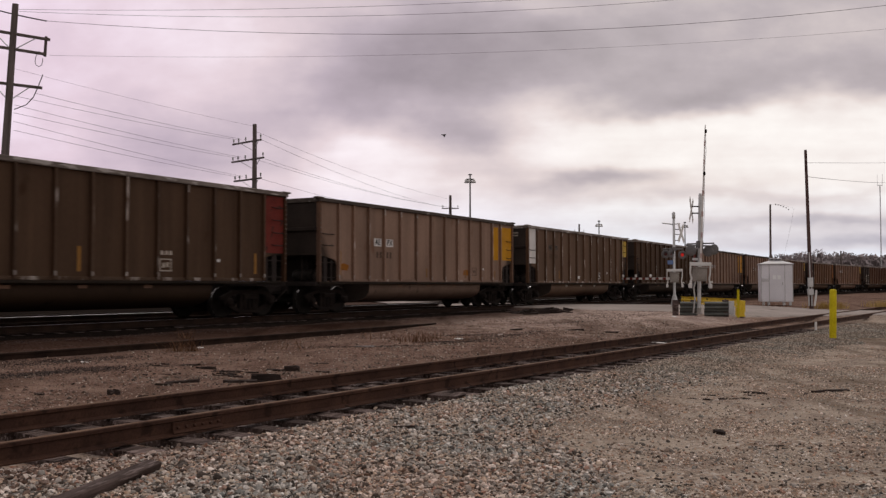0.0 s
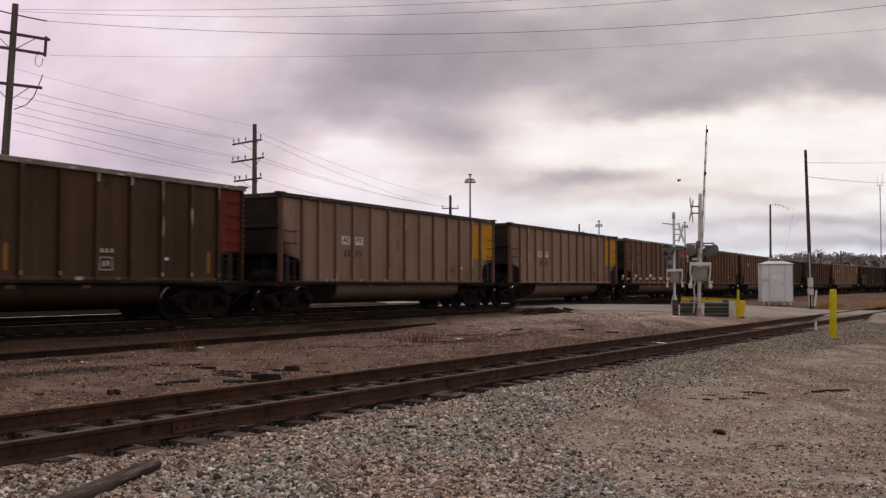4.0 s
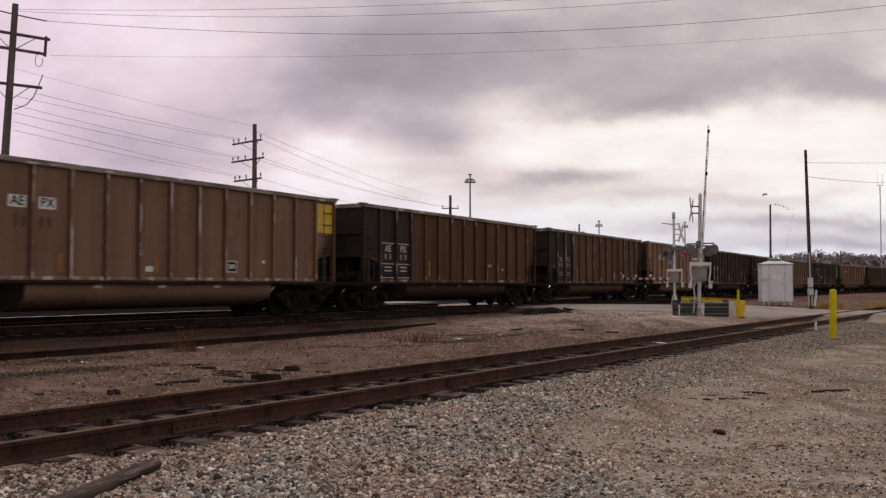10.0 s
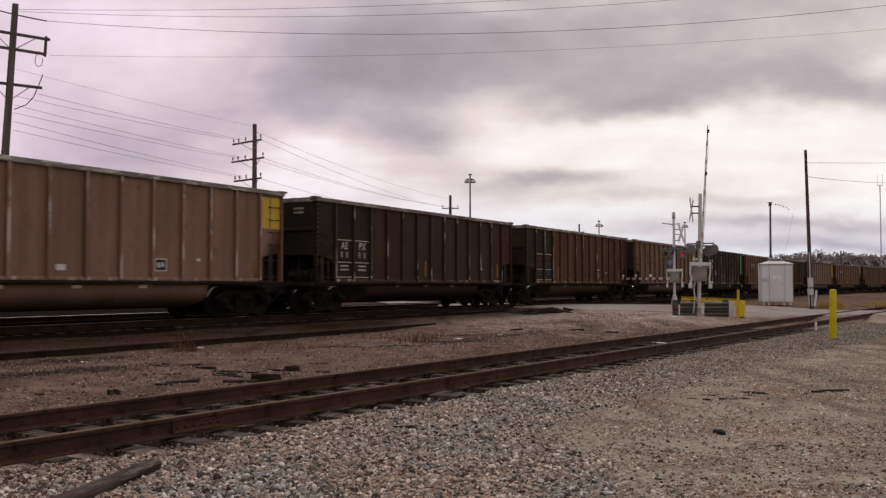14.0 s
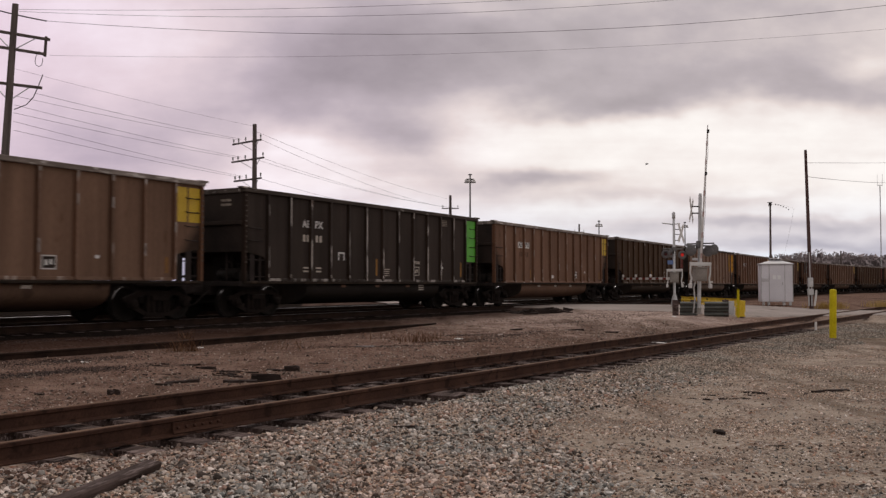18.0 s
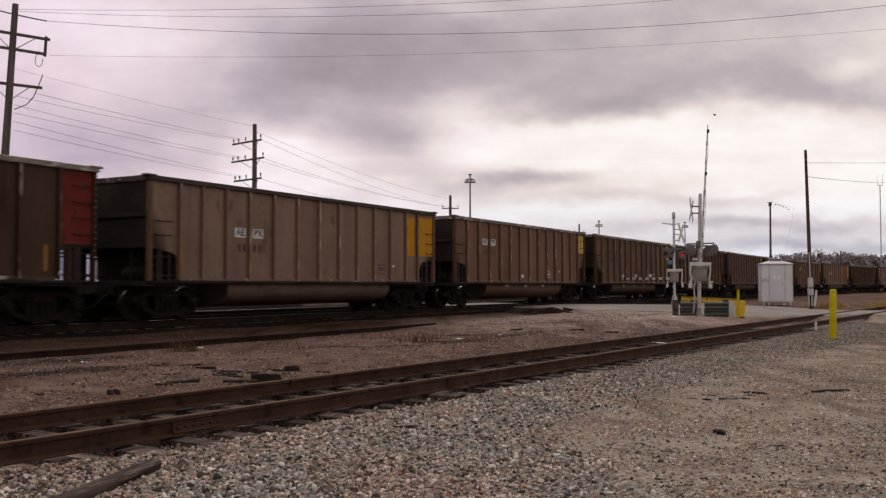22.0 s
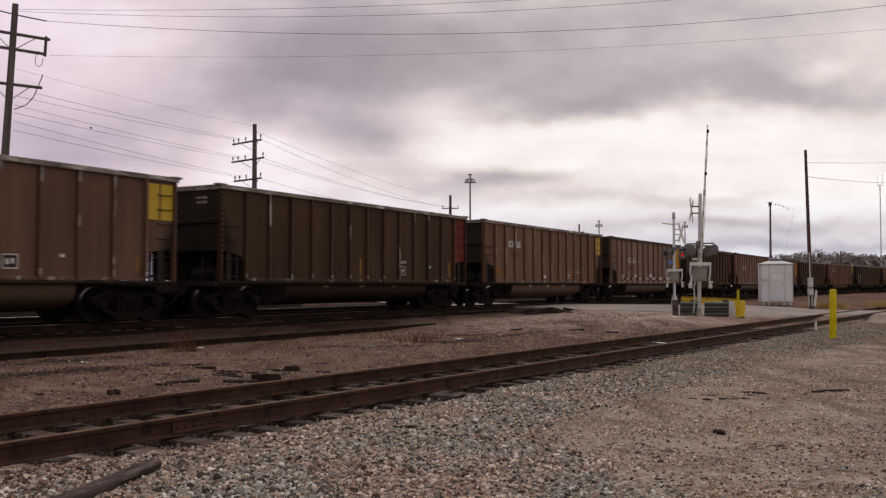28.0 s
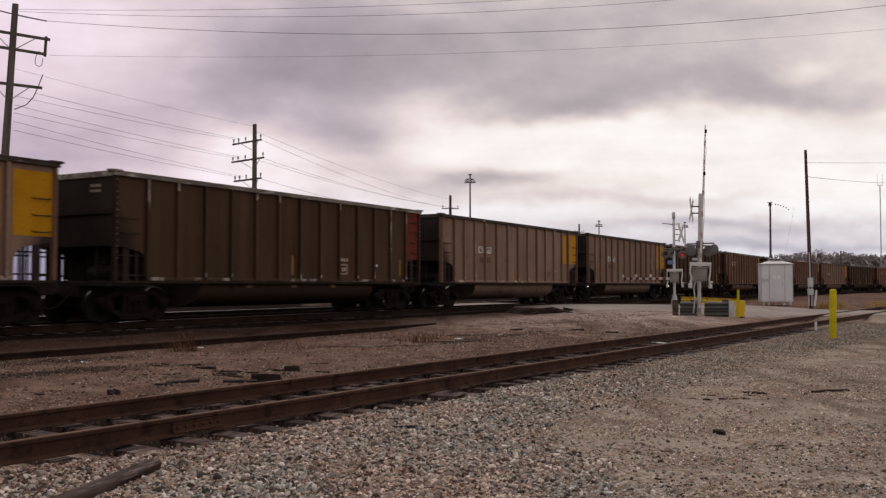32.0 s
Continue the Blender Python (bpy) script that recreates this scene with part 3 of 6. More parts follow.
# ================= sky backdrop =================
def build_sky():
    m = bpy.data.materials.new("overcast_clouds")
    m.use_nodes = True
    n, l = m.node_tree.nodes, m.node_tree.links
    n.remove(n["Principled BSDF"])
    em = n.new("ShaderNodeEmission")
    l.new(em.outputs[0], n["Material Output"].inputs[0])

    def math_node(op, a, b=None, c=None):
        k = n.new("ShaderNodeMath")
        k.operation = op
        for i, v in enumerate((a, b, c)):
            if v is None:
                continue
            if isinstance(v, (int, float)):
                k.inputs[i].default_value = v
            else:
                l.new(v, k.inputs[i])
        return k.outputs[0]

    tc, sep = n.new("ShaderNodeTexCoord"), n.new("ShaderNodeSeparateXYZ")
    l.new(tc.outputs["Object"], sep.inputs[0])
    u = math_node("DIVIDE", sep.outputs[0], sep.outputs[1])       # tangent of the bearing
    v = math_node("DIVIDE", sep.outputs[2], sep.outputs[1])       # tangent of the height
    comb = n.new("ShaderNodeCombineXYZ")
    l.new(u, comb.inputs[0])
    l.new(math_node("MULTIPLY", v, 1.8), comb.inputs[1])

    def clouds(scale, detail, rough, z):
        k = n.new("ShaderNodeTexNoise")
        k.inputs["Scale"].default_value, k.inputs["Detail"].default_value, k.inputs["Roughness"].default_value = scale, detail, rough
        ad = n.new("ShaderNodeVectorMath")
        ad.inputs[1].default_value = (z, z * 2, z * 3)
        l.new(comb.outputs[0], ad.inputs[0])
        l.new(ad.outputs[0], k.inputs["Vector"])
        return k.outputs["Fac"]

    w1, w2 = clouds(5.0, 4, 0.55, 3.3), clouds(5.0, 4, 0.55, 9.1)
    uu = math_node("MULTIPLY_ADD", math_node("SUBTRACT", w1, 0.5), 0.16, u)
    vv = math_node("MULTIPLY_ADD", math_node("SUBTRACT", w2, 0.5), 0.10, v)
    fluff, wisps = clouds(5.5, 6, 0.52, 1.7), clouds(17.0, 5, 0.55, 5.2)
    calm = n.new("ShaderNodeMapRange")                             # smoother sheet towards one side
    calm.inputs["From Min"].default_value, calm.inputs["From Max"].default_value = -0.36, -0.10
    calm.inputs["To Min"].default_value, calm.inputs["To Max"].default_value = SKY_FLUFF * 0.3, SKY_FLUFF
    l.new(u, calm.inputs[0])
    heavy = math_node("MULTIPLY", math_node("SUBTRACT", fluff, 0.5), calm.outputs[0])
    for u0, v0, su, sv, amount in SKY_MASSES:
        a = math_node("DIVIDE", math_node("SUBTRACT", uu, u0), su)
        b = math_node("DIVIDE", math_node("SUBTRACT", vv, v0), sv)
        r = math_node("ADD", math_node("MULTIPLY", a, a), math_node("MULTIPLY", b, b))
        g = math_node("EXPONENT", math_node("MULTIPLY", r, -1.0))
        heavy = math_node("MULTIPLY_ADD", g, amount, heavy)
    deck = n.new("ShaderNodeMapRange")
    deck.interpolation_type = "SMOOTHSTEP"
    deck.inputs["From Min"].default_value, deck.inputs["From Max"].default_value = 0.0, 1.0
    deck.inputs["To Min"].default_value, deck.inputs["To Max"].default_value = SKY_BASE, SKY_BASE - 0.44
    l.new(heavy, deck.inputs[0])
    total = math_node("MULTIPLY_ADD", math_node("SUBTRACT", wisps, 0.5), SKY_WISP, deck.outputs[0])
    bc = n.new("ShaderNodeCombineXYZ")                             # long flat bands low down
    l.new(math_node("MULTIPLY", uu, 3.0), bc.inputs[0])
    l.new(math_node("MULTIPLY", v, 34.0), bc.inputs[1])
    bn = n.new("ShaderNodeTexNoise")
    bn.inputs["Scale"].default_value, bn.inputs["Detail"].default_value = 1.0, 4
    l.new(bc.outputs[0], bn.inputs["Vector"])
    fade = n.new("ShaderNodeMapRange")
    fade.inputs["From Min"].default_value, fade.inputs["From Max"].default_value = 0.26, 0.06
    fade.inputs["To Max"].default_value = SKY_BAND
    l.new(v, fade.inputs[0])
    total = math_node("MULTIPLY_ADD", math_node("SUBTRACT", bn.outputs["Fac"], 0.5), fade.outputs[0], total)
    ramp = n.new("ShaderNodeValToRGB")
    e = ramp.color_ramp.elements
    for pos, c in ((0.35, (0.265, 0.234, 0.248)), (0.6, (0.512, 0.452, 0.472)), (0.78, (0.79, 0.695, 0.67))):
        e.new(pos).color = (*c, 1)
    e[0].color, e[-1].color = (0.13, 0.115, 0.13, 1), (1.0, 0.948, 0.915, 1)
    e[-1].position = 0.92
    l.new(total, ramp.inputs[0])
    tint = n.new("ShaderNodeMixRGB")                               # a lilac cast towards one side
    tint.blend_type = "MULTIPLY"
    tint.inputs[2].default_value = (1.0, 0.91, 1.09, 1)
    l.new(math_node("MULTIPLY_ADD", u, -1.6, 0.2), tint.inputs[0])
    tint.use_clamp = False
    l.new(ramp.outputs[0], tint.inputs[1])
    low = n.new("ShaderNodeMixRGB")                                # bluer haze low over the horizon
    low.blend_type = "MULTIPLY"
    low.inputs[2].default_value = (0.87, 0.955, 1.08, 1)
    lo = n.new("ShaderNodeMapRange")
    lo.inputs["From Min"].default_value, lo.inputs["From Max"].default_value = 0.11, 0.03
    l.new(v, lo.inputs[0])
    l.new(lo.outputs[0], low.inputs[0])
    l.new(tint.outputs[0], low.inputs[1])
    l.new(low.outputs[0], em.inputs[0])
    em.inputs[1].default_value = 1.0
    m.cycles.emission_sampling = "NONE"
    R = 2400.0
    cols, rows = 60, 20
    vs = []
    for j in range(rows + 1):
        for i in range(cols + 1):
            az, el = radians(-60 + 120 * i / cols), radians(-1 + 28 * j / rows)
            vs.append((R * math.sin(az) * math.cos(el), R * math.cos(az) * math.cos(el), R * math.sin(el)))
    w = cols + 1
    fs = [(j * w + i, j * w + i + 1, (j + 1) * w + i + 1, (j + 1) * w + i) for j in range(rows) for i in range(cols)]
    return tagged(part("backdrop", Mesh().add(vs, fs, True), m), "grey overcast sky with heavy rolling clouds", "sky", kind="structure")


SKY_BASE, SKY_FLUFF, SKY_WISP, SKY_BAND = 0.89, 0.62, 0.15, 0.26
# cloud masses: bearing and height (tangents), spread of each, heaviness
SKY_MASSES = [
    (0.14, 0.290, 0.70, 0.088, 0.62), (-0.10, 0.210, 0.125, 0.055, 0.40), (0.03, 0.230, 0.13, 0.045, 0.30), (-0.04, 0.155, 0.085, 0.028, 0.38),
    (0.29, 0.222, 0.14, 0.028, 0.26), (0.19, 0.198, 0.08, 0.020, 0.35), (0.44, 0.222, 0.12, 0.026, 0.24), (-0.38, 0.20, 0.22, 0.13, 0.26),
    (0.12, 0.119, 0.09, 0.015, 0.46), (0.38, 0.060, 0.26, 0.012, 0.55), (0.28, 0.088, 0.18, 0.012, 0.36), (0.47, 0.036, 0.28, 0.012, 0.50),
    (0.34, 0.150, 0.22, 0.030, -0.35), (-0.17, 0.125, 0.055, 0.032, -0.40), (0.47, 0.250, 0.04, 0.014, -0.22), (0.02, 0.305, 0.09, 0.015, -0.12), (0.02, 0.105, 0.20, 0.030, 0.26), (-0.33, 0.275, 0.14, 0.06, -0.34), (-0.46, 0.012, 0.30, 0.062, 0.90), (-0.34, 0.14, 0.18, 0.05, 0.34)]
sky = build_sky()

# ================= rails and ties =================
RAIL = [(-0.07, -0.172), (0.07, -0.172), (0.07, -0.16), (0.012, -0.14), (0.012, -0.045), (0.036, -0.035), (0.036, -0.006), (0.028, 0.0), (-0.028, 0.0), (-0.036, -0.006), (-0.036, -0.035), (-0.012, -0.045), (-0.012, -0.14), (-0.07, -0.16)]


def rail_mesh(line, off, s0, s1, z, step=2.0):
    vs, fs = [], []
    n = len(RAIL)
    rows = list(np.arange(s0, s1 + 0.01, step))
    for i, s in enumerate(rows):
        p, th = line(s, off)
        left = Vector((-math.cos(th), math.sin(th), 0))
        for u, w in RAIL:
            q = p + left * u
            vs.append((q.x, q.y, z + w))
        if i:
            o = (i - 1) * n
            fs += [(o + k, o + n + k, o + n + (k + 1) % n, o + (k + 1) % n) for k in range(n)]
    fs += [tuple(range(n)), tuple(range(len(vs) - 1, len(vs) - n - 1, -1))]
    return Mesh().add(vs, fs)


near_track = thing("siding_track", "rusty unused siding track with rotten wooden ties", "railway track", pose(0, 0, 0), kind="structure")
main_track = thing("main_track", "main line track on dark ballast under the train", "railway track", pose(0, 0, 0), kind="structure")
yard_track = thing("yard_track", "second track with polished rail heads behind the train", "railway track", pose(0, 0, 0), kind="structure")


def rail_head(line, off, s0, s1, z):
    vs, fs = [], []
    rows = list(np.arange(s0, s1 + 0.01, 2.0))
    for i, s in enumerate(rows):
        p, th = line(s, off)
        left = Vector((-math.cos(th), math.sin(th), 0))
        for u, w in ((-0.030, 0.0), (-0.026, 0.004), (0.026, 0.004), (0.030, 0.0)):
            q = p + left * u
            vs.append((q.x, q.y, z + w))
        if i:
            o = (i - 1) * 4
            fs += [(o + k, o + 4 + k, o + 5 + k, o + 1 + k) for k in range(3)]
    return Mesh().add(vs, fs)


for o in (0.755, -0.755):
    part("rail", rail_mesh(siding, o, -4, 75, LOW), M["rail"], near_track)
    part("rail_head", rail_head(siding, o, -4, 75, LOW), M["rusthead"], near_track, "rusted running surface")
    part("rail", rail_mesh(main_line, o, -12, 330, 0.0), M["rail_dark"], main_track)
    part("rail_head", rail_head(main_line, o, -12, 330, 0.0), M["railtop"] if o < 0 else M["railtop_dull"], main_track, "bright worn running surface" if o < 0 else "worn running surface darkened in place of its missing sky reflection")
    part("rail", rail_mesh(main_line, o + 5.4, -12, 200, 0.0), M["rail_dark"], yard_track)
    part("rail_head", rail_head(main_line, o + 5.4, -12, 200, 0.0), M["railtop"] if o < 0 else M["railtop_dull"], yard_track, "bright worn running surface" if o < 0 else "worn running surface darkened in place of its missing sky reflection")


def build_ties():
    rng = random.Random(4)
    meshes = []
    for k in range(4):
        g = Mesh().box(-0.11, 0.11, -1.3, 1.3, -0.17, 0.0, 0.012)
        g.v = [(x + rng.uniform(-.008, .008), y + rng.uniform(-.05, .05), z + (rng.uniform(-.012, .004) if z > -.05 else 0)) for x, y, z in g.v]
        me = g.data("tie")
        me.materials.append(M["tie"])
        meshes.append(me)
    s = -4.0
    while s < 31:
        p, th = siding(s, rng.uniform(-.16, .16))
        part("tie", rng.choice(meshes), None, near_track, m=pose(p.x, p.y, LOW - 0.178 + rng.uniform(-.03, .0), rng.uniform(-1.0, 1.0), rng.uniform(-1, 1), 90 - math.degrees(th) + rng.uniform(-2, 2)))
        s += 0.55 + rng.uniform(-.06, .06)
    s = 0.0
    while s < 60:
        p, th = main_line(s, rng.uniform(-.05, .05))
        part("tie", rng.choice(meshes), None, main_track, m=pose(p.x, p.y, -0.178, 0, 0, 90 - math.degrees(th) + rng.uniform(-1, 1)))
        s += 0.54

build_ties()


def build_joint(s, off):
    """Bolted bars that join two lengths of rail."""
    p, th = siding(s, off)
    j = part("joint_bar", Mesh().prism([(-.035, -.15), (-.02, -.13), (-.018, -.06), (-.036, -.045), (-.05, -.045), (-.042, -.075), (-.045, -.12), (-.06, -.145)], -.30, .30, "x"), M["rail"], near_track, "bolted rusty joint bar", pose(p.x, p.y, LOW, 0, 0, 90 - math.degrees(th)))
    for k in range(6):
        part("bolt", Mesh().lathe([(0, 0), (.015, 0), (.015, .022), (0, .026)], 6), M["rail"], j, m=pose(-.25 + k * .10, -.04, -.095, 90))


build_joint(6.15, -0.755)

# ================= the train =================
HALF, PITCH = 7.25, 16.18
SE = 21.69
SLACK_TIMES = [0, 1, 2, 3, 6, 7, 8, 9, 10, 11, 12, 13, 14, 17, 18, 19, 20, 21, 22, 23, 24, 25, 28, 29, 30, 31, 32]
SLACK = [0.13, 0.20, 0.05, 0.0, 0.02, -0.08, -0.10, -0.05, -0.01, -0.01, -0.09, 0.31, 0.25, 0.17, 0.12, 0.15, 0.165, 0.105, 0.03, 0.125, 0.04, 0.065, 0.075, 0.03, 0.12, 0.18, 0.15]


def way(t):
    """Metres that the train has rolled towards the camera since 9 s, with the slack running in and out."""
    u = t - 9.0
    return 12.797 * u + 0.02584 * u * u / 2 - 0.00118 * u ** 3 / 6 - float(np.interp(t, SLACK_TIMES, SLACK))


CUT = [(HALF, 1.93), (6.95, 1.90), (6.40, 1.80), (6.27, 1.72), (6.20, 1.55), (6.18, 1.10)]
SIDE = [(-HALF, 3.70), (HALF, 3.70)] + CUT + [(-x, z) for x, z in CUT[::-1]]
POSTS = [-HALF + k * HALF / 7 for k in range(15)]
POSTS_WIDE = [-6.20, -5.35, -4.42, -3.45, -2.36, -1.23, -0.13, 0.95, 2.00, 3.05, 4.10, 5.14, 5.97]     # the other builder's spacing
cache = {}


def shared(key, make, material):
    """One mesh for all alike parts of the train."""
    if (key, material.name) not in cache:
        me = make().data(key.split("/")[0])
        me.materials.append(material)
        cache[key, material.name] = me
    return cache[key, material.name]


def lettering(text, height, material):
    key = ("text " + text + str(height), material.name)
    if key not in cache:
        cu = bpy.data.curves.new("lettering", "FONT")
        cu.body, cu.size, cu.extrude, cu.align_x, cu.align_y = text, height * 1.38, 0.002, "CENTER", "CENTER"
        cu.resolution_u, cu.offset = 3, 0.006
        ob = new("lettering", cu)
        me = bpy.data.meshes.new_from_object(ob.evaluated_get(bpy.context.evaluated_depsgraph_get()))
        bpy.data.objects.remove(ob)
        me.materials.clear()
        me.materials.append(material)
        cache[key] = me
    return cache[key]


def side_frame():
    """A cast truck side: arched top, sloping lower members, spring nest and journal ends."""
    g = Mesh()
    g.prism([(-1.18, 0.50), (-0.60, 0.68), (0.60, 0.68), (1.18, 0.50), (1.18, 0.61), (0.64, 0.80), (-0.64, 0.80), (-1.18, 0.61)], -0.07, 0.07)
    g.prism([(-0.46, 0.13), (0.46, 0.13), (0.42, 0.235), (-0.42, 0.235)], -0.08, 0.08)
    for k in (-1, 1):
        g.prism([(k * 0.44, 0.135), (k * 0.96, 0.36), (k * 0.92, 0.46), (k * 0.38, 0.235)], -0.06, 0.06)
        g.prism([(k * 0.30, 0.22), (k * 0.40, 0.22), (k * 0.40, 0.70), (k * 0.30, 0.70)], -0.075, 0.075)
        g.prism([(k * 0.76, 0.36), (k * 1.04, 0.36), (k * 1.10, 0.55), (k * 0.74, 0.62)], -0.075, 0.06)
        g.lathe([(0.0, 0.20), (0.09, 0.20), (0.115, 0.17), (0.115, -0.05)], 14, Matrix.Translation((k * 0.89, 0, 0.457)) @ Matrix.Rotation(radians(90), 4, "X"))
    for x in (-0.19, 0.0, 0.19):
        g.lathe([(0.07, 0.23), (0.085, 0.29), (0.07, 0.34), (0.085, 0.39), (0.07, 0.44), (0.085, 0.49), (0.07, 0.53)], 10, Matrix.Translation((x, -0.04, 0)))
    return g.box(-0.28, 0.28, -0.15, 0.06, 0.53, 0.68, 0.015)


def wheelset():
    g = Mesh()
    turn = Matrix.Rotation(radians(90), 4, "X")
    for s in (-1, 1):
        prof = [(0.10, 0.86), (0.16, 0.85), (0.20, 0.80), (0.36, 0.79), (0.39, 0.85), (0.445, 0.85), (0.457, 0.835), (0.457, 0.795), (0.457, 0.73), (0.487, 0.725), (0.487, 0.70), (0.40, 0.70), (0.36, 0.74), (0.20, 0.73), (0.10, 0.68)]
        g.lathe([(r, s * z) for r, z in prof], 28, turn)
        g.lathe([(0.0, s * 0.93), (0.07, s * 0.93), (0.075, s * 0.86)], 12, turn)
    g.lathe([(0.08, -0.70), (0.075, 0.0), (0.08, 0.70)], 12, turn)
    return g


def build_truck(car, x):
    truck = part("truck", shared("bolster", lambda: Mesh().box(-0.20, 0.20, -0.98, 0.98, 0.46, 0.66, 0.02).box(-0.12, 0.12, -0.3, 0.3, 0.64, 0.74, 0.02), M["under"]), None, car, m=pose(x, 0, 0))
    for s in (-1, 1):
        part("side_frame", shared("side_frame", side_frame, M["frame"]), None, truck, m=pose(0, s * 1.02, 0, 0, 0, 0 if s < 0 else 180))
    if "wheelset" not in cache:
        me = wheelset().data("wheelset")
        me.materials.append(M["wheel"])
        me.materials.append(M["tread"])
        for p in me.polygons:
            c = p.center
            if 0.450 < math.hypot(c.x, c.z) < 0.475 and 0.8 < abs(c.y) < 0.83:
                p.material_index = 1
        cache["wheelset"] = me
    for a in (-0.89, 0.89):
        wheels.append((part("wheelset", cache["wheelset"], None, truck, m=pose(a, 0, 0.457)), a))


wheels = []


def stencil_box():
    g = Mesh()
    w, h, b = 0.20, 0.165, 0.026
    g.box(-w, w, -0.004, 0, -h, -h + b).box(-w, w, -0.004, 0, h - b, h).box(-w, -w + b, -0.004, 0, -h + b, h - b).box(w - b, w, -0.004, 0, -h + b, h - b)
    return g.box(-0.11, -0.03, -0.004, 0, -0.07, 0.06).box(0.02, 0.10, -0.004, 0, -0.05, 0.07)


def rung():
    return Mesh().tube([(-0.22, -1.53, 0.03), (-0.22, -1.60, 0), (0.22, -1.60, 0), (0.22, -1.53, 0.03)], 0.014, 6)


def rivet_row():
    g = Mesh()
    for k in range(14):
        g.lathe([(.030, 0), (.026, .012), (.012, .020), (0, .021)], 6, Matrix.Translation((0, -1.60, 1.62 + k * .15)) @ Matrix.Rotation(radians(90), 4, "X"))
    return g


def flat(w, h, t=0.004):
    return lambda: Mesh().box(-w / 2, w / 2, -t, 0, -h / 2, h / 2)


def end_frame(e, y):
    """Upright bars and a rail under the slope sheet."""
    def make():
        g = Mesh()
        for x in (6.60, 6.85, 7.08):
            g.box(min(e * x, e * (x + .045)), max(e * x, e * (x + .045)), y - .02, y + .02, 1.05, 1.95)
        return g.box(min(e * 6.3, e * 7.15), max(e * 6.3, e * 7.15), y - .015, y + .015, 1.62, 1.66)
    return make


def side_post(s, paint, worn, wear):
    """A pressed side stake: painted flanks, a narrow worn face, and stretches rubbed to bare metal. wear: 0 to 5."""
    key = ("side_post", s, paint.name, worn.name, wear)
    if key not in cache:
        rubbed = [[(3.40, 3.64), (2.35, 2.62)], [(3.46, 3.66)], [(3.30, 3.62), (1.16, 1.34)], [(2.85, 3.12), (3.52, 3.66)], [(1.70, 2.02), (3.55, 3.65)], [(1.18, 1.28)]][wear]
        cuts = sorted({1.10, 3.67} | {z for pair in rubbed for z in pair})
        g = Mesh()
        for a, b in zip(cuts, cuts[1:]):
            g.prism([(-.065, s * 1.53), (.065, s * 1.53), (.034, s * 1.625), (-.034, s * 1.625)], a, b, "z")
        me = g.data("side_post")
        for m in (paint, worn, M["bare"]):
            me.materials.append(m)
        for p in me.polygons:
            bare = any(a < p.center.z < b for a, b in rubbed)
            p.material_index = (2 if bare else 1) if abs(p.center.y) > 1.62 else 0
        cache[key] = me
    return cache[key]


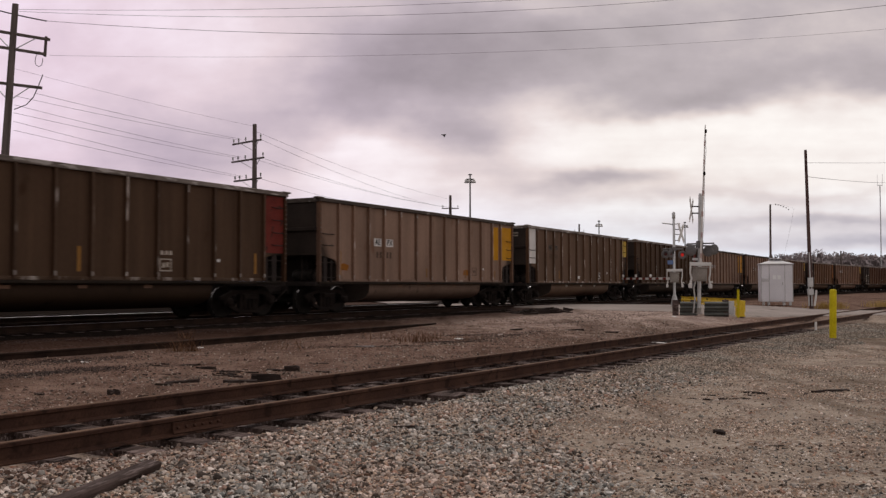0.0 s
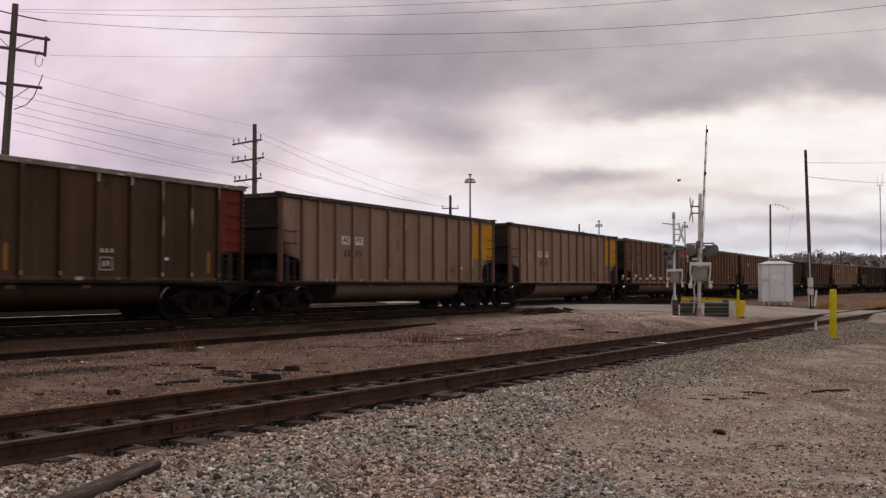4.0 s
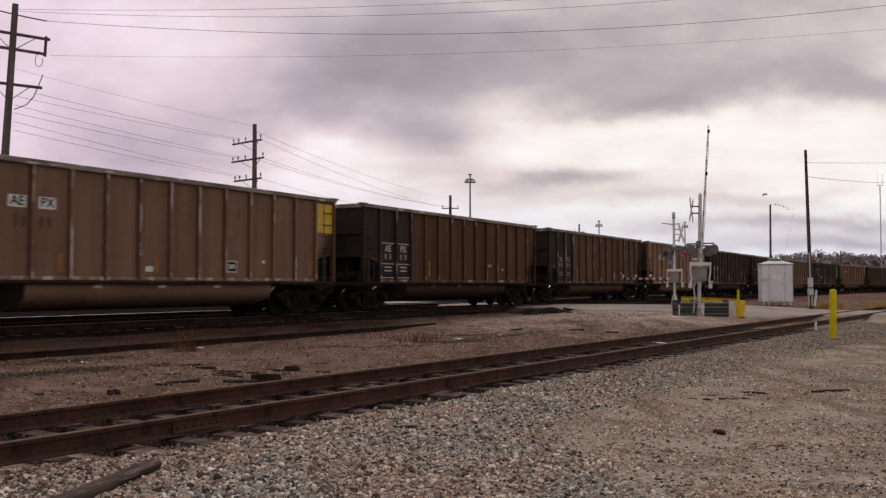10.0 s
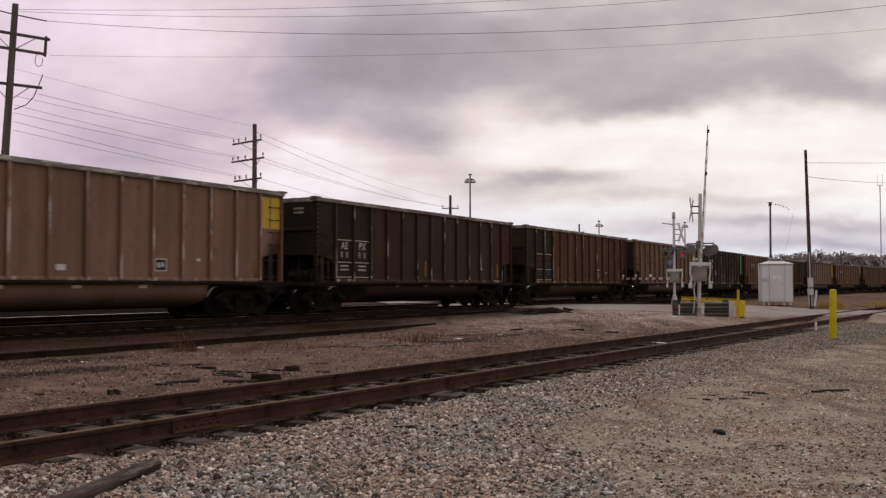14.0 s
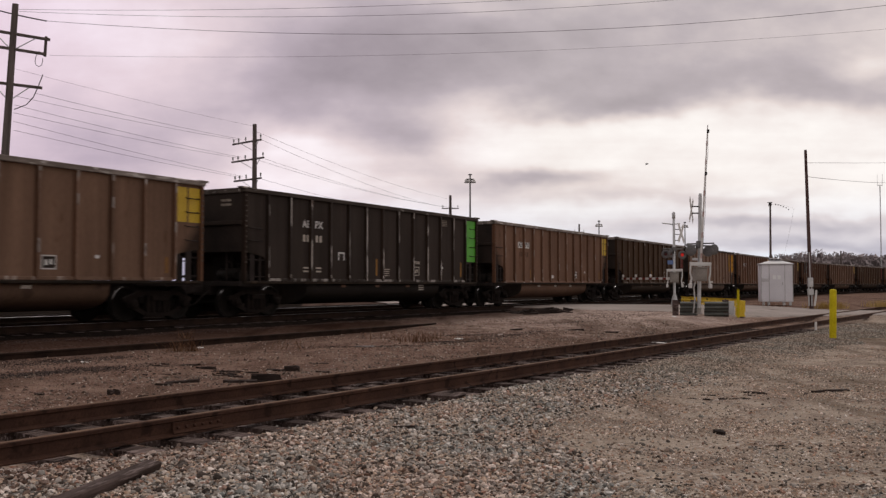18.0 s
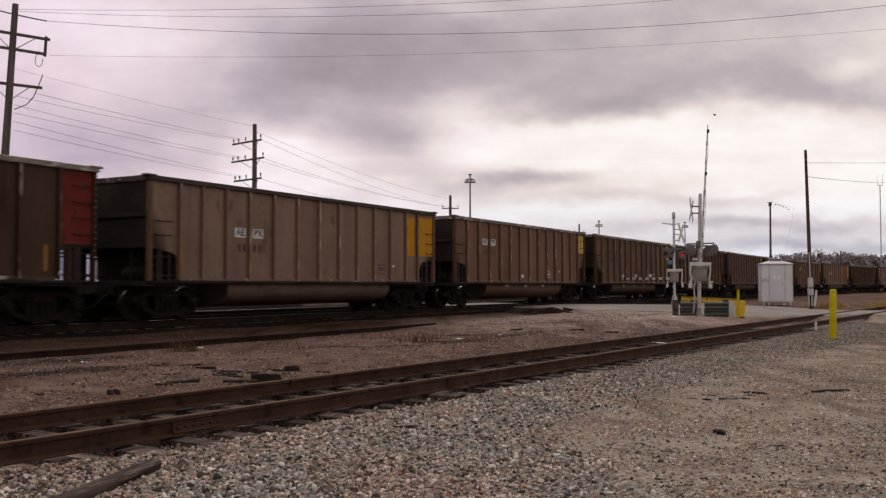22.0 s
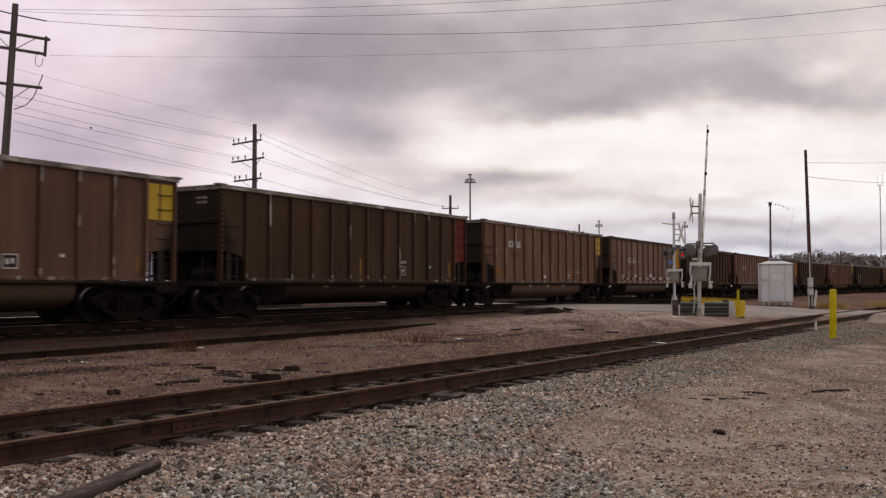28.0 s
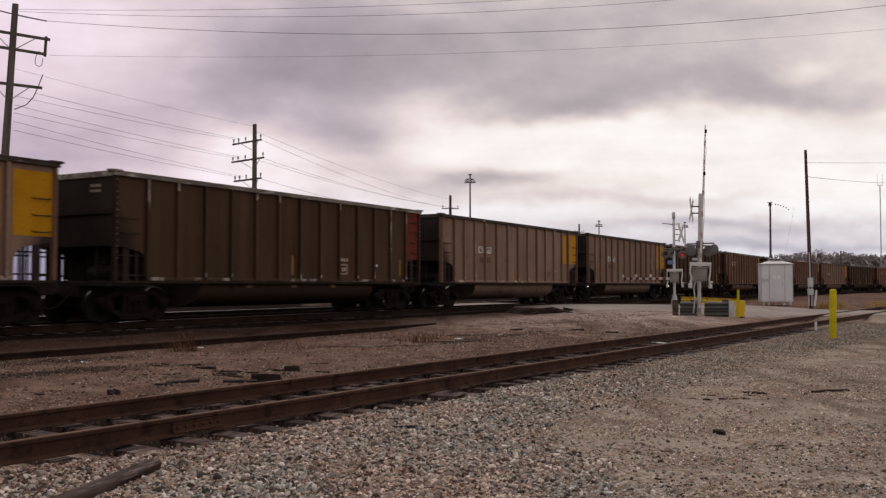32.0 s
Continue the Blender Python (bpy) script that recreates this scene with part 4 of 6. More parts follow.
def build_car(n, paint, end, letters, front="", pale_chord=True):
    wearing = random.Random(n + 40)
    what = {"taupe": "dusty taupe", "tan": "dusty tan-brown", "umber": "stained reddish-brown", "drab": "dusty drab-brown", "sand": "dusty sandy-brown", "dust": "dusty dark-brown", "pale": "pale dusty-brown", "clay": "dusty clay-brown", "chestnut": "chestnut-brown", "rust": "rusty brown", "dark": "dark mauve-brown", "brown": "coal-stained brown", "black": "sooty black"}[paint]
    tail = {"red1": "a red end panel", "yellow2": "a wide yellow end panel", "lemon": "a small bright yellow end panel", "orange1": "a faded orange end panel", "green1": "a vivid green end panel", "dull1": "a dull dark red end panel", "": "plain sides"}[end]
    car = thing("coal_wagon", what + " open coal wagon with " + tail, "railway wagon", group="wagons of the coal train")
    P = M[paint]
    chord = M["chord"] if pale_chord else M["chord_dark"]
    for s in (-1, 1):
        lo = lambda a, b: (min(s * a, s * b), max(s * a, s * b))
        part("side_sheet", shared("side_sheet/%d" % s, lambda: Mesh().prism(SIDE, *lo(1.50, 1.53)), P), None, car)
        part("top_chord", shared("top_chord/%d" % s, lambda: Mesh().box(-HALF - .06, HALF + .06, *lo(1.47, 1.63), 3.67, 3.80, .015), chord), None, car)
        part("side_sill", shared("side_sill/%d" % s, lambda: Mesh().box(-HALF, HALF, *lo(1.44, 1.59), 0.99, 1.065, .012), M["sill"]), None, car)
        part("bottom_rail", shared("bottom_rail/%d" % s, lambda: Mesh().box(-6.18, 6.18, *lo(1.53, 1.575), 1.067, 1.155, .012), M["post_" + paint]), None, car)
        for x in POSTS_WIDE if end == "yellow2" else POSTS[1:-1]:
            coat = "black" if letters.startswith("panel") and x in POSTS[1:4] else paint
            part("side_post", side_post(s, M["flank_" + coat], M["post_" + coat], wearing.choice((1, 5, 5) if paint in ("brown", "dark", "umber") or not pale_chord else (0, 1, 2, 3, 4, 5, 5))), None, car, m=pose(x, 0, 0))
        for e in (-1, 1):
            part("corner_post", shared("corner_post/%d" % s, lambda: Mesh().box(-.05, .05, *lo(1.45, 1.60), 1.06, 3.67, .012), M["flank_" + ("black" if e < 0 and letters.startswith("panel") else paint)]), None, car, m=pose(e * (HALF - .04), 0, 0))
            part("corner_cap", shared("corner_cap/%d" % s, lambda: Mesh().box(-.20, .16, *lo(1.44, 1.65), 3.765, 3.822, .012), chord), None, car, m=pose(e * (HALF - .02), 0, 0))
            if s < 0:
                part("rivet_row", shared("rivet_row", rivet_row, M["rivets"]), None, car, "row of bare rivet heads down the corner post", pose(e * (HALF - .04), 0, 0))["kind"] = "stuff"
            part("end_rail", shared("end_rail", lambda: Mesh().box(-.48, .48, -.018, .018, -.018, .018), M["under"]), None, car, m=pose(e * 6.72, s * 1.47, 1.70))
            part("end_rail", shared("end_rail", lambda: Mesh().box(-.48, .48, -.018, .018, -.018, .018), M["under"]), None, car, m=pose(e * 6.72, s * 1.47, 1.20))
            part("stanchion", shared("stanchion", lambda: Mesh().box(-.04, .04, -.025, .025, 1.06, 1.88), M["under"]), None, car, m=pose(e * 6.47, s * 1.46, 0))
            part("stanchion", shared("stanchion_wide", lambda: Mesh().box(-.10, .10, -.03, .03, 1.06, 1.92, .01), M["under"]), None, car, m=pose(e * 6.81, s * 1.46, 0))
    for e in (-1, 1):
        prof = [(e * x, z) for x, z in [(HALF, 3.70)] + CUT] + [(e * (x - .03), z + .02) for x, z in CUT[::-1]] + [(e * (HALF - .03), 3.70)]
        part("end_sheet", shared("end_sheet/%d" % e, lambda: Mesh().prism(prof, -1.50, 1.50), M["blackened"]), None, car)
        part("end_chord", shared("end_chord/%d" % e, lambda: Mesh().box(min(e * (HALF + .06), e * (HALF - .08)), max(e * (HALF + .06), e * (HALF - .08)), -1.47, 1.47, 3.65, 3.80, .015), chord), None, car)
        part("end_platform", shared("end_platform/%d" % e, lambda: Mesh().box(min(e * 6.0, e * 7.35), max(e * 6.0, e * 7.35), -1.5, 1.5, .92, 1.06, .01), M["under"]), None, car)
        part("end_rib", shared("end_rib/%d" % e, lambda: Mesh().box(min(e * HALF, e * (HALF + .07)), max(e * HALF, e * (HALF + .07)), -1.48, 1.48, 2.72, 2.84, .012), M["blackened"]), None, car)
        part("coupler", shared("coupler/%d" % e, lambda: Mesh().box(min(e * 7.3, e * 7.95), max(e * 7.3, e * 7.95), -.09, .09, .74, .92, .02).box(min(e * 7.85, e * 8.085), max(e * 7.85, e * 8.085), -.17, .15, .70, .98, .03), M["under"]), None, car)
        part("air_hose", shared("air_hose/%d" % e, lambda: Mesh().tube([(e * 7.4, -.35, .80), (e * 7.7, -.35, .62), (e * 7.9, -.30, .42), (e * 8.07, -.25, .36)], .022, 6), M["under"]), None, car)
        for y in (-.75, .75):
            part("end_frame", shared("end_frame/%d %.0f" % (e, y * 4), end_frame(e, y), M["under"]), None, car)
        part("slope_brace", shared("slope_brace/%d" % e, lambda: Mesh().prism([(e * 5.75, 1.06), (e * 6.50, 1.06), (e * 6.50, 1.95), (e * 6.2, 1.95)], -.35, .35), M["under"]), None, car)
        build_truck(car, e * 6.15)
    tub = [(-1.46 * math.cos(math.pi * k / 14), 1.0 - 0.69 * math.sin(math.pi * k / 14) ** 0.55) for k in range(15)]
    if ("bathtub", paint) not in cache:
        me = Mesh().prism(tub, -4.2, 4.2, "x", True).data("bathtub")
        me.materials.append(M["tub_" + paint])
        me.materials.append(M["blackened"])
        # the tub's two end faces are near black, its belly keeps the paint
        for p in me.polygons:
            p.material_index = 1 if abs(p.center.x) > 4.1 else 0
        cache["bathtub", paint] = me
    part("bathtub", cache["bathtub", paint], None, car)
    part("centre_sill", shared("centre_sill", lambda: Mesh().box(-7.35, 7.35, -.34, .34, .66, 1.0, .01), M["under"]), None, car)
    part("air_reservoir", shared("air_reservoir", lambda: Mesh().lathe([(0, -.4), (.16, -.38), (.19, -.3), (.19, .3), (.16, .38), (0, .4)], 14, Matrix.Translation((-6.75, -.55, 1.28)) @ Matrix.Rotation(radians(90), 4, "X")), M["grey"]), None, car)
    part("brake_valve", shared("brake_valve", lambda: Mesh().box(-6.98, -6.62, -1.32, -1.08, 1.06, 1.36, .03).box(-6.9, -6.7, -1.36, -1.06, 1.36, 1.5, .03), M["grey"]), None, car)
    for k in range(4 if end != "yellow2" else 3):
        part("ladder_rung", shared("ladder_rung", rung, M["under"]), None, car, m=pose(6.85, 0, 2.15 + k * 0.38))
    for z in (2.25, 2.62):
        part("grab_iron", shared("grab_iron", lambda: Mesh().tube([(-.25, -1.53, .02), (-.25, -1.61, 0), (.25, -1.61, 0), (.25, -1.53, .02)], .016, 6), M["under"]), None, car, m=pose(-6.78, 0, z))
    y = -1.531

    def mark(name, mesh, x, z, dy=0.0, label=""):
        part(name, mesh, None, car, label, pose(x, y - dy, z))

    # painted end panels
    if end == "yellow2":
        mark("painted_panel", shared("panel_narrow", flat(.62, 1.46), M["yellow"]), 5.52, 2.78)
        mark("painted_panel", shared("panel_wide", flat(1.06, 1.48), M["yellow"]), 6.67, 2.80)
    elif end == "lemon":
        mark("painted_panel", shared("panel_lemon", flat(.40, .94), M["lemon"]), 6.49, 3.12)
        mark("painted_panel", shared("panel_second", flat(.46, .94), M["lemon"]), 6.96, 3.12)
        mark("panel_bar", shared("panel_bar", flat(.045, .94, .012), P), 6.715, 3.12)
    elif end:
        mark("painted_panel", shared("panel_tall", flat(.93, 1.72), M[{"red1": "red", "orange1": "orange", "green1": "green", "dull1": "maroon"}[end]]), 6.735, 2.78)
    if front == "white":
        mark("painted_panel", shared("panel_front", flat(.98, 1.68), M["white"]), -6.73, 2.83)
    # reporting marks; numbers stay plain bars
    if letters == "box":
        xm, zm = (-4.14, 2.83) if end == "lemon" else (-3.45, 2.47)
        ground = M["white"] if front == "" else M["post"]
        for txt, dx in (("AE", -.39), ("PX", .38)):
            mark("marking_plate", shared("plate", flat(.46, .275), ground), xm + dx + .04, zm)
            part("lettering", lettering(txt, .215, M["ink"]), None, car, m=pose(xm + dx + .04, y - .007, zm, 90))
            for d in (-.09, .12):
                mark("number_bar", shared("number_bar", flat(.12, .23), M["faint_" + paint]), xm + dx * .85 + d + .04, zm - .44)
    elif letters == "dark":
        xm, zm = POSTS[3], 2.84
        for txt, dx in (("AE", -.39), ("PX", .38)):
            part("lettering", lettering(txt, .22, M["faint_" + paint]), None, car, m=pose(xm + dx, y - .004, zm, 90))
            for d in (-.10, .11):
                mark("number_bar", shared("number_bar", flat(.13, .21), M["faint_" + paint]), xm + dx + d, zm - .43)
    elif letters == "white":
        xm = -4.02
        for txt, dx in (("AE", -.31), ("PX", .34)):
            part("lettering", lettering(txt, .24, M["white"]), None, car, m=pose(xm + dx, y - .004, 2.88, 90))
            for d in (-.10, .10):
                mark("number_bar", shared("digit_bar", flat(.12, .22), M["cream"]), xm + dx + d, 2.44)
            mark("stencil_line", shared("stencil_line", flat(.28, .05), M["cream"]), xm + dx, 1.50)
            mark("stencil_line", shared("stencil_line", flat(.28, .05), M["cream"]), xm + dx, 1.39)
        g = lambda: Mesh().box(-.18, .18, -.004, 0, .12, .17).box(-.18, -.12, -.004, 0, -.1, .12).box(.12, .18, -.004, 0, -.1, .12)
        mark("stencil_mark", shared("stencil_mark", g, M["white"]), -2.44, 1.88)
        for k in range(4):
            mark("stencil_line", shared("patch_line", flat(.50, .028), M["old_cream"]), 4.49, 3.52 - k * .065)
    elif letters.startswith("panel"):
        ink = M["dim_orange"] if letters.endswith("o") else M["cream"] if letters == "panel" else M["old_cream"]
        up = .20 if letters == "panelo" and end == "orange1" else 0.0
        mark("dark_panel", shared("dark_panel_high", flat(.92, 1.70), M["black_panel"]), -6.70, 2.80)
        for k in (1, 2):
            mark("dark_panel", shared("dark_panel", flat(.88, 2.48), M["black_panel"]), (POSTS[k] + POSTS[k + 1]) / 2, 2.41)
        for k, txt in ((1, "AE"), (2, "PX")):
            xc = (POSTS[k] + POSTS[k + 1]) / 2 + .05
            part("lettering", lettering(txt, .25, ink), None, car, m=pose(xc, y - .011, 2.27 + up, 90))
            for d in (-.16, .14):
                mark("number_bar", shared("digit_bar_wide", flat(.13, .20), ink if letters != "panel" else M["old_cream"]), xc + d, 1.98 + up, .005)
            if letters != "panelp":
                for z in (2.47, 1.72, 1.22):
                    mark("stencil_line", shared("panel_line", flat(.86, .03), M["cream"]), xc - .03, z + up, .005)
            for z in (1.60, 1.47):
                mark("stencil_line", shared("small_line", flat(.46, .05), ink), xc, z + up * .5, .005)
    elif letters == "patched":                   # grey-painted upper halves, rust-worn marks below
        for k, txt in ((1, "AE"), (2, "PX")):
            xc = (POSTS[k] + POSTS[k + 1]) / 2
            mark("dark_panel", shared("dark_panel_half", flat(.86, 1.26), M["board_dark"]), xc, 3.02)
            mark("stencil_line", shared("panel_line", flat(.86, .03), M["old_cream"]), xc, 2.37)
            part("lettering", lettering(txt, .25, M["dim_orange"]), None, car, m=pose(xc, y - .005, 2.10, 90))
            for d in (-.16, .14):
                mark("number_bar", shared("digit_bar_wide", flat(.13, .20), M["dim_orange"]), xc + d, 1.78)
        for k in (2, 3):
            mark("bare_strip", shared("bare_strip", flat(.13, 2.50, .006), M["bare"]), POSTS[k], 2.40, .094)
    # small stencils along the sill
    xb, zb = (3.55, 1.52) if end == "yellow2" else (2.40, 1.48)
    if end == "lemon":
        mark("stencil_ground", shared("stencil_ground", flat(.34, .27, .002), M["black_panel"]), xb, zb)
    if letters != "panel":
        mark("stencil_box", shared("stencil_box", stencil_box, M["white"] if end == "lemon" else M["cream"] if paint != "taupe" else M["faint_taupe"]), xb, zb)
    mark("placard", shared("placard", flat(.13, .08), M["white"]), 4.36 if paint in ("brown", "black", "dark", "taupe") else 3.75, 1.64)
    if paint == "black":
        for k in range(4):
            mark("stencil_line", shared("slant_line", lambda: Mesh().prism([(-.20, -.013), (.17, -.013), (.20, .013), (-.17, .013)], -.004, 0), M["cream"]), .35 - k * .02, 1.52 - k * .075)
        for k in range(3):
            part("stencil_line", shared("tub_line", flat(.36, .035), M["cream"]), None, car, m=pose(2.84, -1.462, .93 - k * .075))
    if end == "lemon":
        mark("placard", shared("placard_wide", flat(.26, .14), M["white"]), -.66, 1.37)
    strips = (-.32, 5.90) if paint in ("brown", "dark", "black") else (-3.32, -.40, 2.75, 5.48) if end == "yellow2" else (-2.70, 2.27) if letters == "panel" else (-3.35, -.42, 5.98) if n == 1 else (-3.35, 5.98)
    for x in strips:
        short = end == "yellow2" and x > -1
        if end == "lemon":
            mark("reflector_strip", shared("reflector_middle", flat(.13, .42), M["amber"] if n == 1 else M["amber_dull"]), x, 1.48)
        else:
            mark("reflector_strip", shared("reflector_short" if short else "reflector_strip", flat(.10, .34 if short else .60), M["amber_dull"] if short else M["amber"]), x, 1.42 if short else 1.58)
    if end == "yellow2":
        mark("orange_patch", shared("orange_patch", flat(.10, .80), M["amber"]), -6.05, 1.70)
    if paint in ("brown", "black", "rust", "umber"):
        for dx in (-.15, 0, .15):
            mark("stencil_mark", shared("tiny_mark", lambda: Mesh().prism([(-.05, -.05), (.05, -.05), (.035, .055), (-.035, .055)], -.004, 0), M["cream"]), 2.42 + dx, 1.80)
    if n in (17, 29, -6):                        # patched orange primer
        mark("primer_patch", shared("primer_patch", lambda: Mesh().prism([(-.30, -.10), (.22, -.12), (.30, .06), (.02, .13), (-.27, .09)], -.003, 0), M["orange"]), -5.85, 1.56)
        mark("primer_patch", shared("primer_patch", lambda: Mesh().prism([(-.30, -.10), (.22, -.12), (.30, .06), (.02, .13), (-.27, .09)], -.003, 0), M["orange"]), 2.85, 1.46)
    for x in (-2.21, -.15, 1.88):
        part("tub_plate", shared("tub_plate", flat(.26, .08), M["cream"] if end == "lemon" else M["tan"]), None, car, m=pose(x, -1.462, .915))
    if paint in ("brown", "black", "dark", "dust"):
        for k in range(2):
            part("stencil_line", shared("end_line", lambda: Mesh().box(-.004, 0, -.20, .20, -.035, .035), M["old_cream"]), None, car, m=pose(-HALF - .001, -.85, 3.45 - k * .13))
    return car


def set_car(car, n):
    """Rows that carry wagon n along the main line."""
    rows = []
    for k in range(65):
        t = k * 0.5
        s = SE - 7.41 + PITCH * n - way(t)
        a, _ = main_line(s - 6.15)
        b, _ = main_line(s + 6.15)
        c, d = (a + b) / 2, b - a
        rows.append((t, pose(c.x, c.y, 0, 0, 0, math.degrees(math.atan2(d.y, d.x)))))
    walk(car, rows)


Y, L, R1 = ("yellow2", "box"), ("lemon", "box"), ("red1", "")
CONSIST = {
    -8: ("tan", *L), -7: ("brown", *R1), -6: ("taupe", *Y), -5: ("dust", "lemon", "box", "white"), -4: ("brown", *R1), -3: ("taupe", *Y), -2: ("taupe", *Y),
    -1: ("drab", "lemon", "dark"), 0: ("rust", "orange1", "panelo"), 1: ("sand", *L), 2: ("umber", "", "panel"), 3: ("chestnut", "", "panelp"), 4: ("pale", *L), 5: ("dark", "dull1", "panel"),
    6: ("umber", "dull1", "panelo"), 7: ("drab", "lemon", "dark"), 8: ("black", "green1", "white"), 9: ("tan", *L), 10: ("brown", *R1), 11: ("taupe", *Y), 12: ("tan", *L), 13: ("clay", "lemon", "dark"),
    14: ("chestnut", "", "patched"), 15: ("clay", "lemon", "dark"), 16: ("brown", *R1), 17: ("tan", *L), 18: ("taupe", *Y), 19: ("brown", *R1), 20: ("taupe", *Y), 21: ("taupe", *Y), 22: ("brown", *R1), 23: ("tan", *L),
    24: ("brown", "", "panel"), 25: ("drab", "lemon", "dark"), 26: ("taupe", *Y), 27: ("brown", *R1), 28: ("tan", *L), 29: ("rust", "orange1", "panelo"), 30: ("taupe", *Y)}
cars = {}
for n, spec in CONSIST.items():
    cars[n] = build_car(n, *spec, pale_chord=spec[1] != "yellow2" and spec[0] != "black")

# ================= gravel =================
def rock_shapes(rng):
    t = (1 + 5 ** 0.5) / 2
    base = np.array([(-1, t, 0), (1, t, 0), (-1, -t, 0), (1, -t, 0), (0, -1, t), (0, 1, t), (0, -1, -t), (0, 1, -t), (t, 0, -1), (t, 0, 1), (-t, 0, -1), (-t, 0, 1)]) / 1.9
    faces = np.array([(0, 11, 5), (0, 5, 1), (0, 1, 7), (0, 7, 10), (0, 10, 11), (1, 5, 9), (5, 11, 4), (11, 10, 2), (10, 7, 6), (7, 1, 8), (3, 9, 4), (3, 4, 2), (3, 2, 6), (3, 6, 8), (3, 8, 9), (4, 9, 5), (2, 4, 11), (6, 2, 10), (8, 6, 7), (9, 8, 1)])
    shapes = []
    for _ in range(9):
        a = base * (1 + rng.uniform(-0.42, 0.30, (12, 1))) + rng.uniform(-0.16, 0.16, (12, 3))
        shapes.append(a * np.array([1.0, rng.uniform(0.55, 0.95), rng.uniform(0.38, 0.75)]))
    return shapes, faces


OCTA = np.array([(1, 0, 0), (-1, 0, 0), (0, 1, 0), (0, -1, 0), (0, 0, 1), (0, 0, -1)], float)
OCTA_FACES = np.array([(0, 2, 4), (2, 1, 4), (1, 3, 4), (3, 0, 4), (2, 0, 5), (1, 2, 5), (3, 1, 5), (0, 3, 5)])


def scatter(name, spots, label, category, material, simple=False):
    """spots: rows of x, y, z, size. One mesh of loose stones."""
    rng = np.random.default_rng(7)
    shapes, faces = rock_shapes(rng)
    if simple:
        shapes, faces = [OCTA * rng.uniform(0.6, 1.1, (6, 3)) * (1, 0.9, 0.7) for _ in range(9)], OCTA_FACES
    vs, fs = [], []
    for i, (x, y, z, r) in enumerate(spots):
        a, b = rng.uniform(0, 6.283), rng.uniform(-0.8, 0.8)
        ca, sa, cb, sb = math.cos(a), math.sin(a), math.cos(b), math.sin(b)
        rot = np.array([(ca, -sa, 0), (sa, ca, 0), (0, 0, 1)]) @ np.array([(cb, 0, sb), (0, 1, 0), (-sb, 0, cb)])
        vs.append(shapes[i % 9] @ rot.T * r + (x, y, z + r * 0.25))
        fs.append(faces + len(shapes[0]) * i)
    vs, fs = np.concatenate(vs), np.concatenate(fs)
    me = bpy.data.meshes.new(name)
    me.vertices.add(len(vs))
    me.vertices.foreach_set("co", vs.astype(np.float32).ravel())
    me.loops.add(len(fs) * 3)
    me.loops.foreach_set("vertex_index", fs.astype(np.int32).ravel())
    me.polygons.add(len(fs))
    me.polygons.foreach_set("loop_start", np.arange(0, len(fs) * 3, 3, dtype=np.int32))
    me.update(calc_edges=True)
    me.shade_flat()
    me.materials.append(material)
    return tagged(new(name, me), label, category, kind="stuff")


def stone_material(name, tones, gain=1.0):
    m = bpy.data.materials.new(name)
    m.use_nodes = True
    n, l = m.node_tree.nodes, m.node_tree.links
    geo, ramp = n.new("ShaderNodeNewGeometry"), n.new("ShaderNodeValToRGB")
    ramp.color_ramp.interpolation = "CONSTANT"
    while len(ramp.color_ramp.elements) < len(tones):
        ramp.color_ramp.elements.new(0.5)
    for i, c in enumerate(tones):
        ramp.color_ramp.elements[i].position = i / len(tones)
        ramp.color_ramp.elements[i].color = (*[v * gain for v in c], 1)
    l.new(geo.outputs["Random Per Island"], ramp.inputs[0])
    tc, no, mx = n.new("ShaderNodeTexCoord"), n.new("ShaderNodeTexNoise"), n.new("ShaderNodeMixRGB")
    no.inputs["Scale"].default_value, no.inputs["Detail"].default_value = 60, 5
    l.new(tc.outputs["Object"], no.inputs["Vector"])
    mx.blend_type = "OVERLAY"
    mx.inputs[0].default_value = 0.5
    l.new(ramp.outputs[0], mx.inputs[1])
    l.new(no.outputs["Fac"], mx.inputs[2])
    pn, pr, pm = n.new("ShaderNodeTexNoise"), n.new("ShaderNodeValToRGB"), n.new("ShaderNodeMixRGB")
    pn.inputs["Scale"].default_value, pn.inputs["Detail"].default_value = 0.8, 3       # redder and greyer patches
    l.new(tc.outputs["Object"], pn.inputs["Vector"])
    pr.color_ramp.elements[0].position, pr.color_ramp.elements[1].position = 0.36, 0.64
    pr.color_ramp.elements[0].color, pr.color_ramp.elements[1].color = (1.06, 0.92, 0.85, 1), (0.91, 0.92, 0.91, 1)
    mid = pr.color_ramp.elements.new(0.5)
    mid.color = (1.02, 0.955, 0.915, 1)
    l.new(pn.outputs["Fac"], pr.inputs[0])
    pm.blend_type, pm.inputs[0].default_value = "MULTIPLY", 1.0
    l.new(mx.outputs[0], pm.inputs[1])
    l.new(pr.outputs[0], pm.inputs[2])
    bsdf = n["Principled BSDF"]
    l.new(pm.outputs[0], bsdf.inputs["Base Color"])
    bsdf.inputs["Roughness"].default_value = 0.9
    bsdf.inputs["Specular IOR Level"].default_value = 0.12
    bp = n.new("ShaderNodeBump")
    bp.inputs["Strength"].default_value, bp.inputs["Distance"].default_value = 0.5, 0.006
    l.new(no.outputs["Fac"], bp.inputs["Height"])
    l.new(bp.outputs[0], bsdf.inputs["Normal"])
    return m


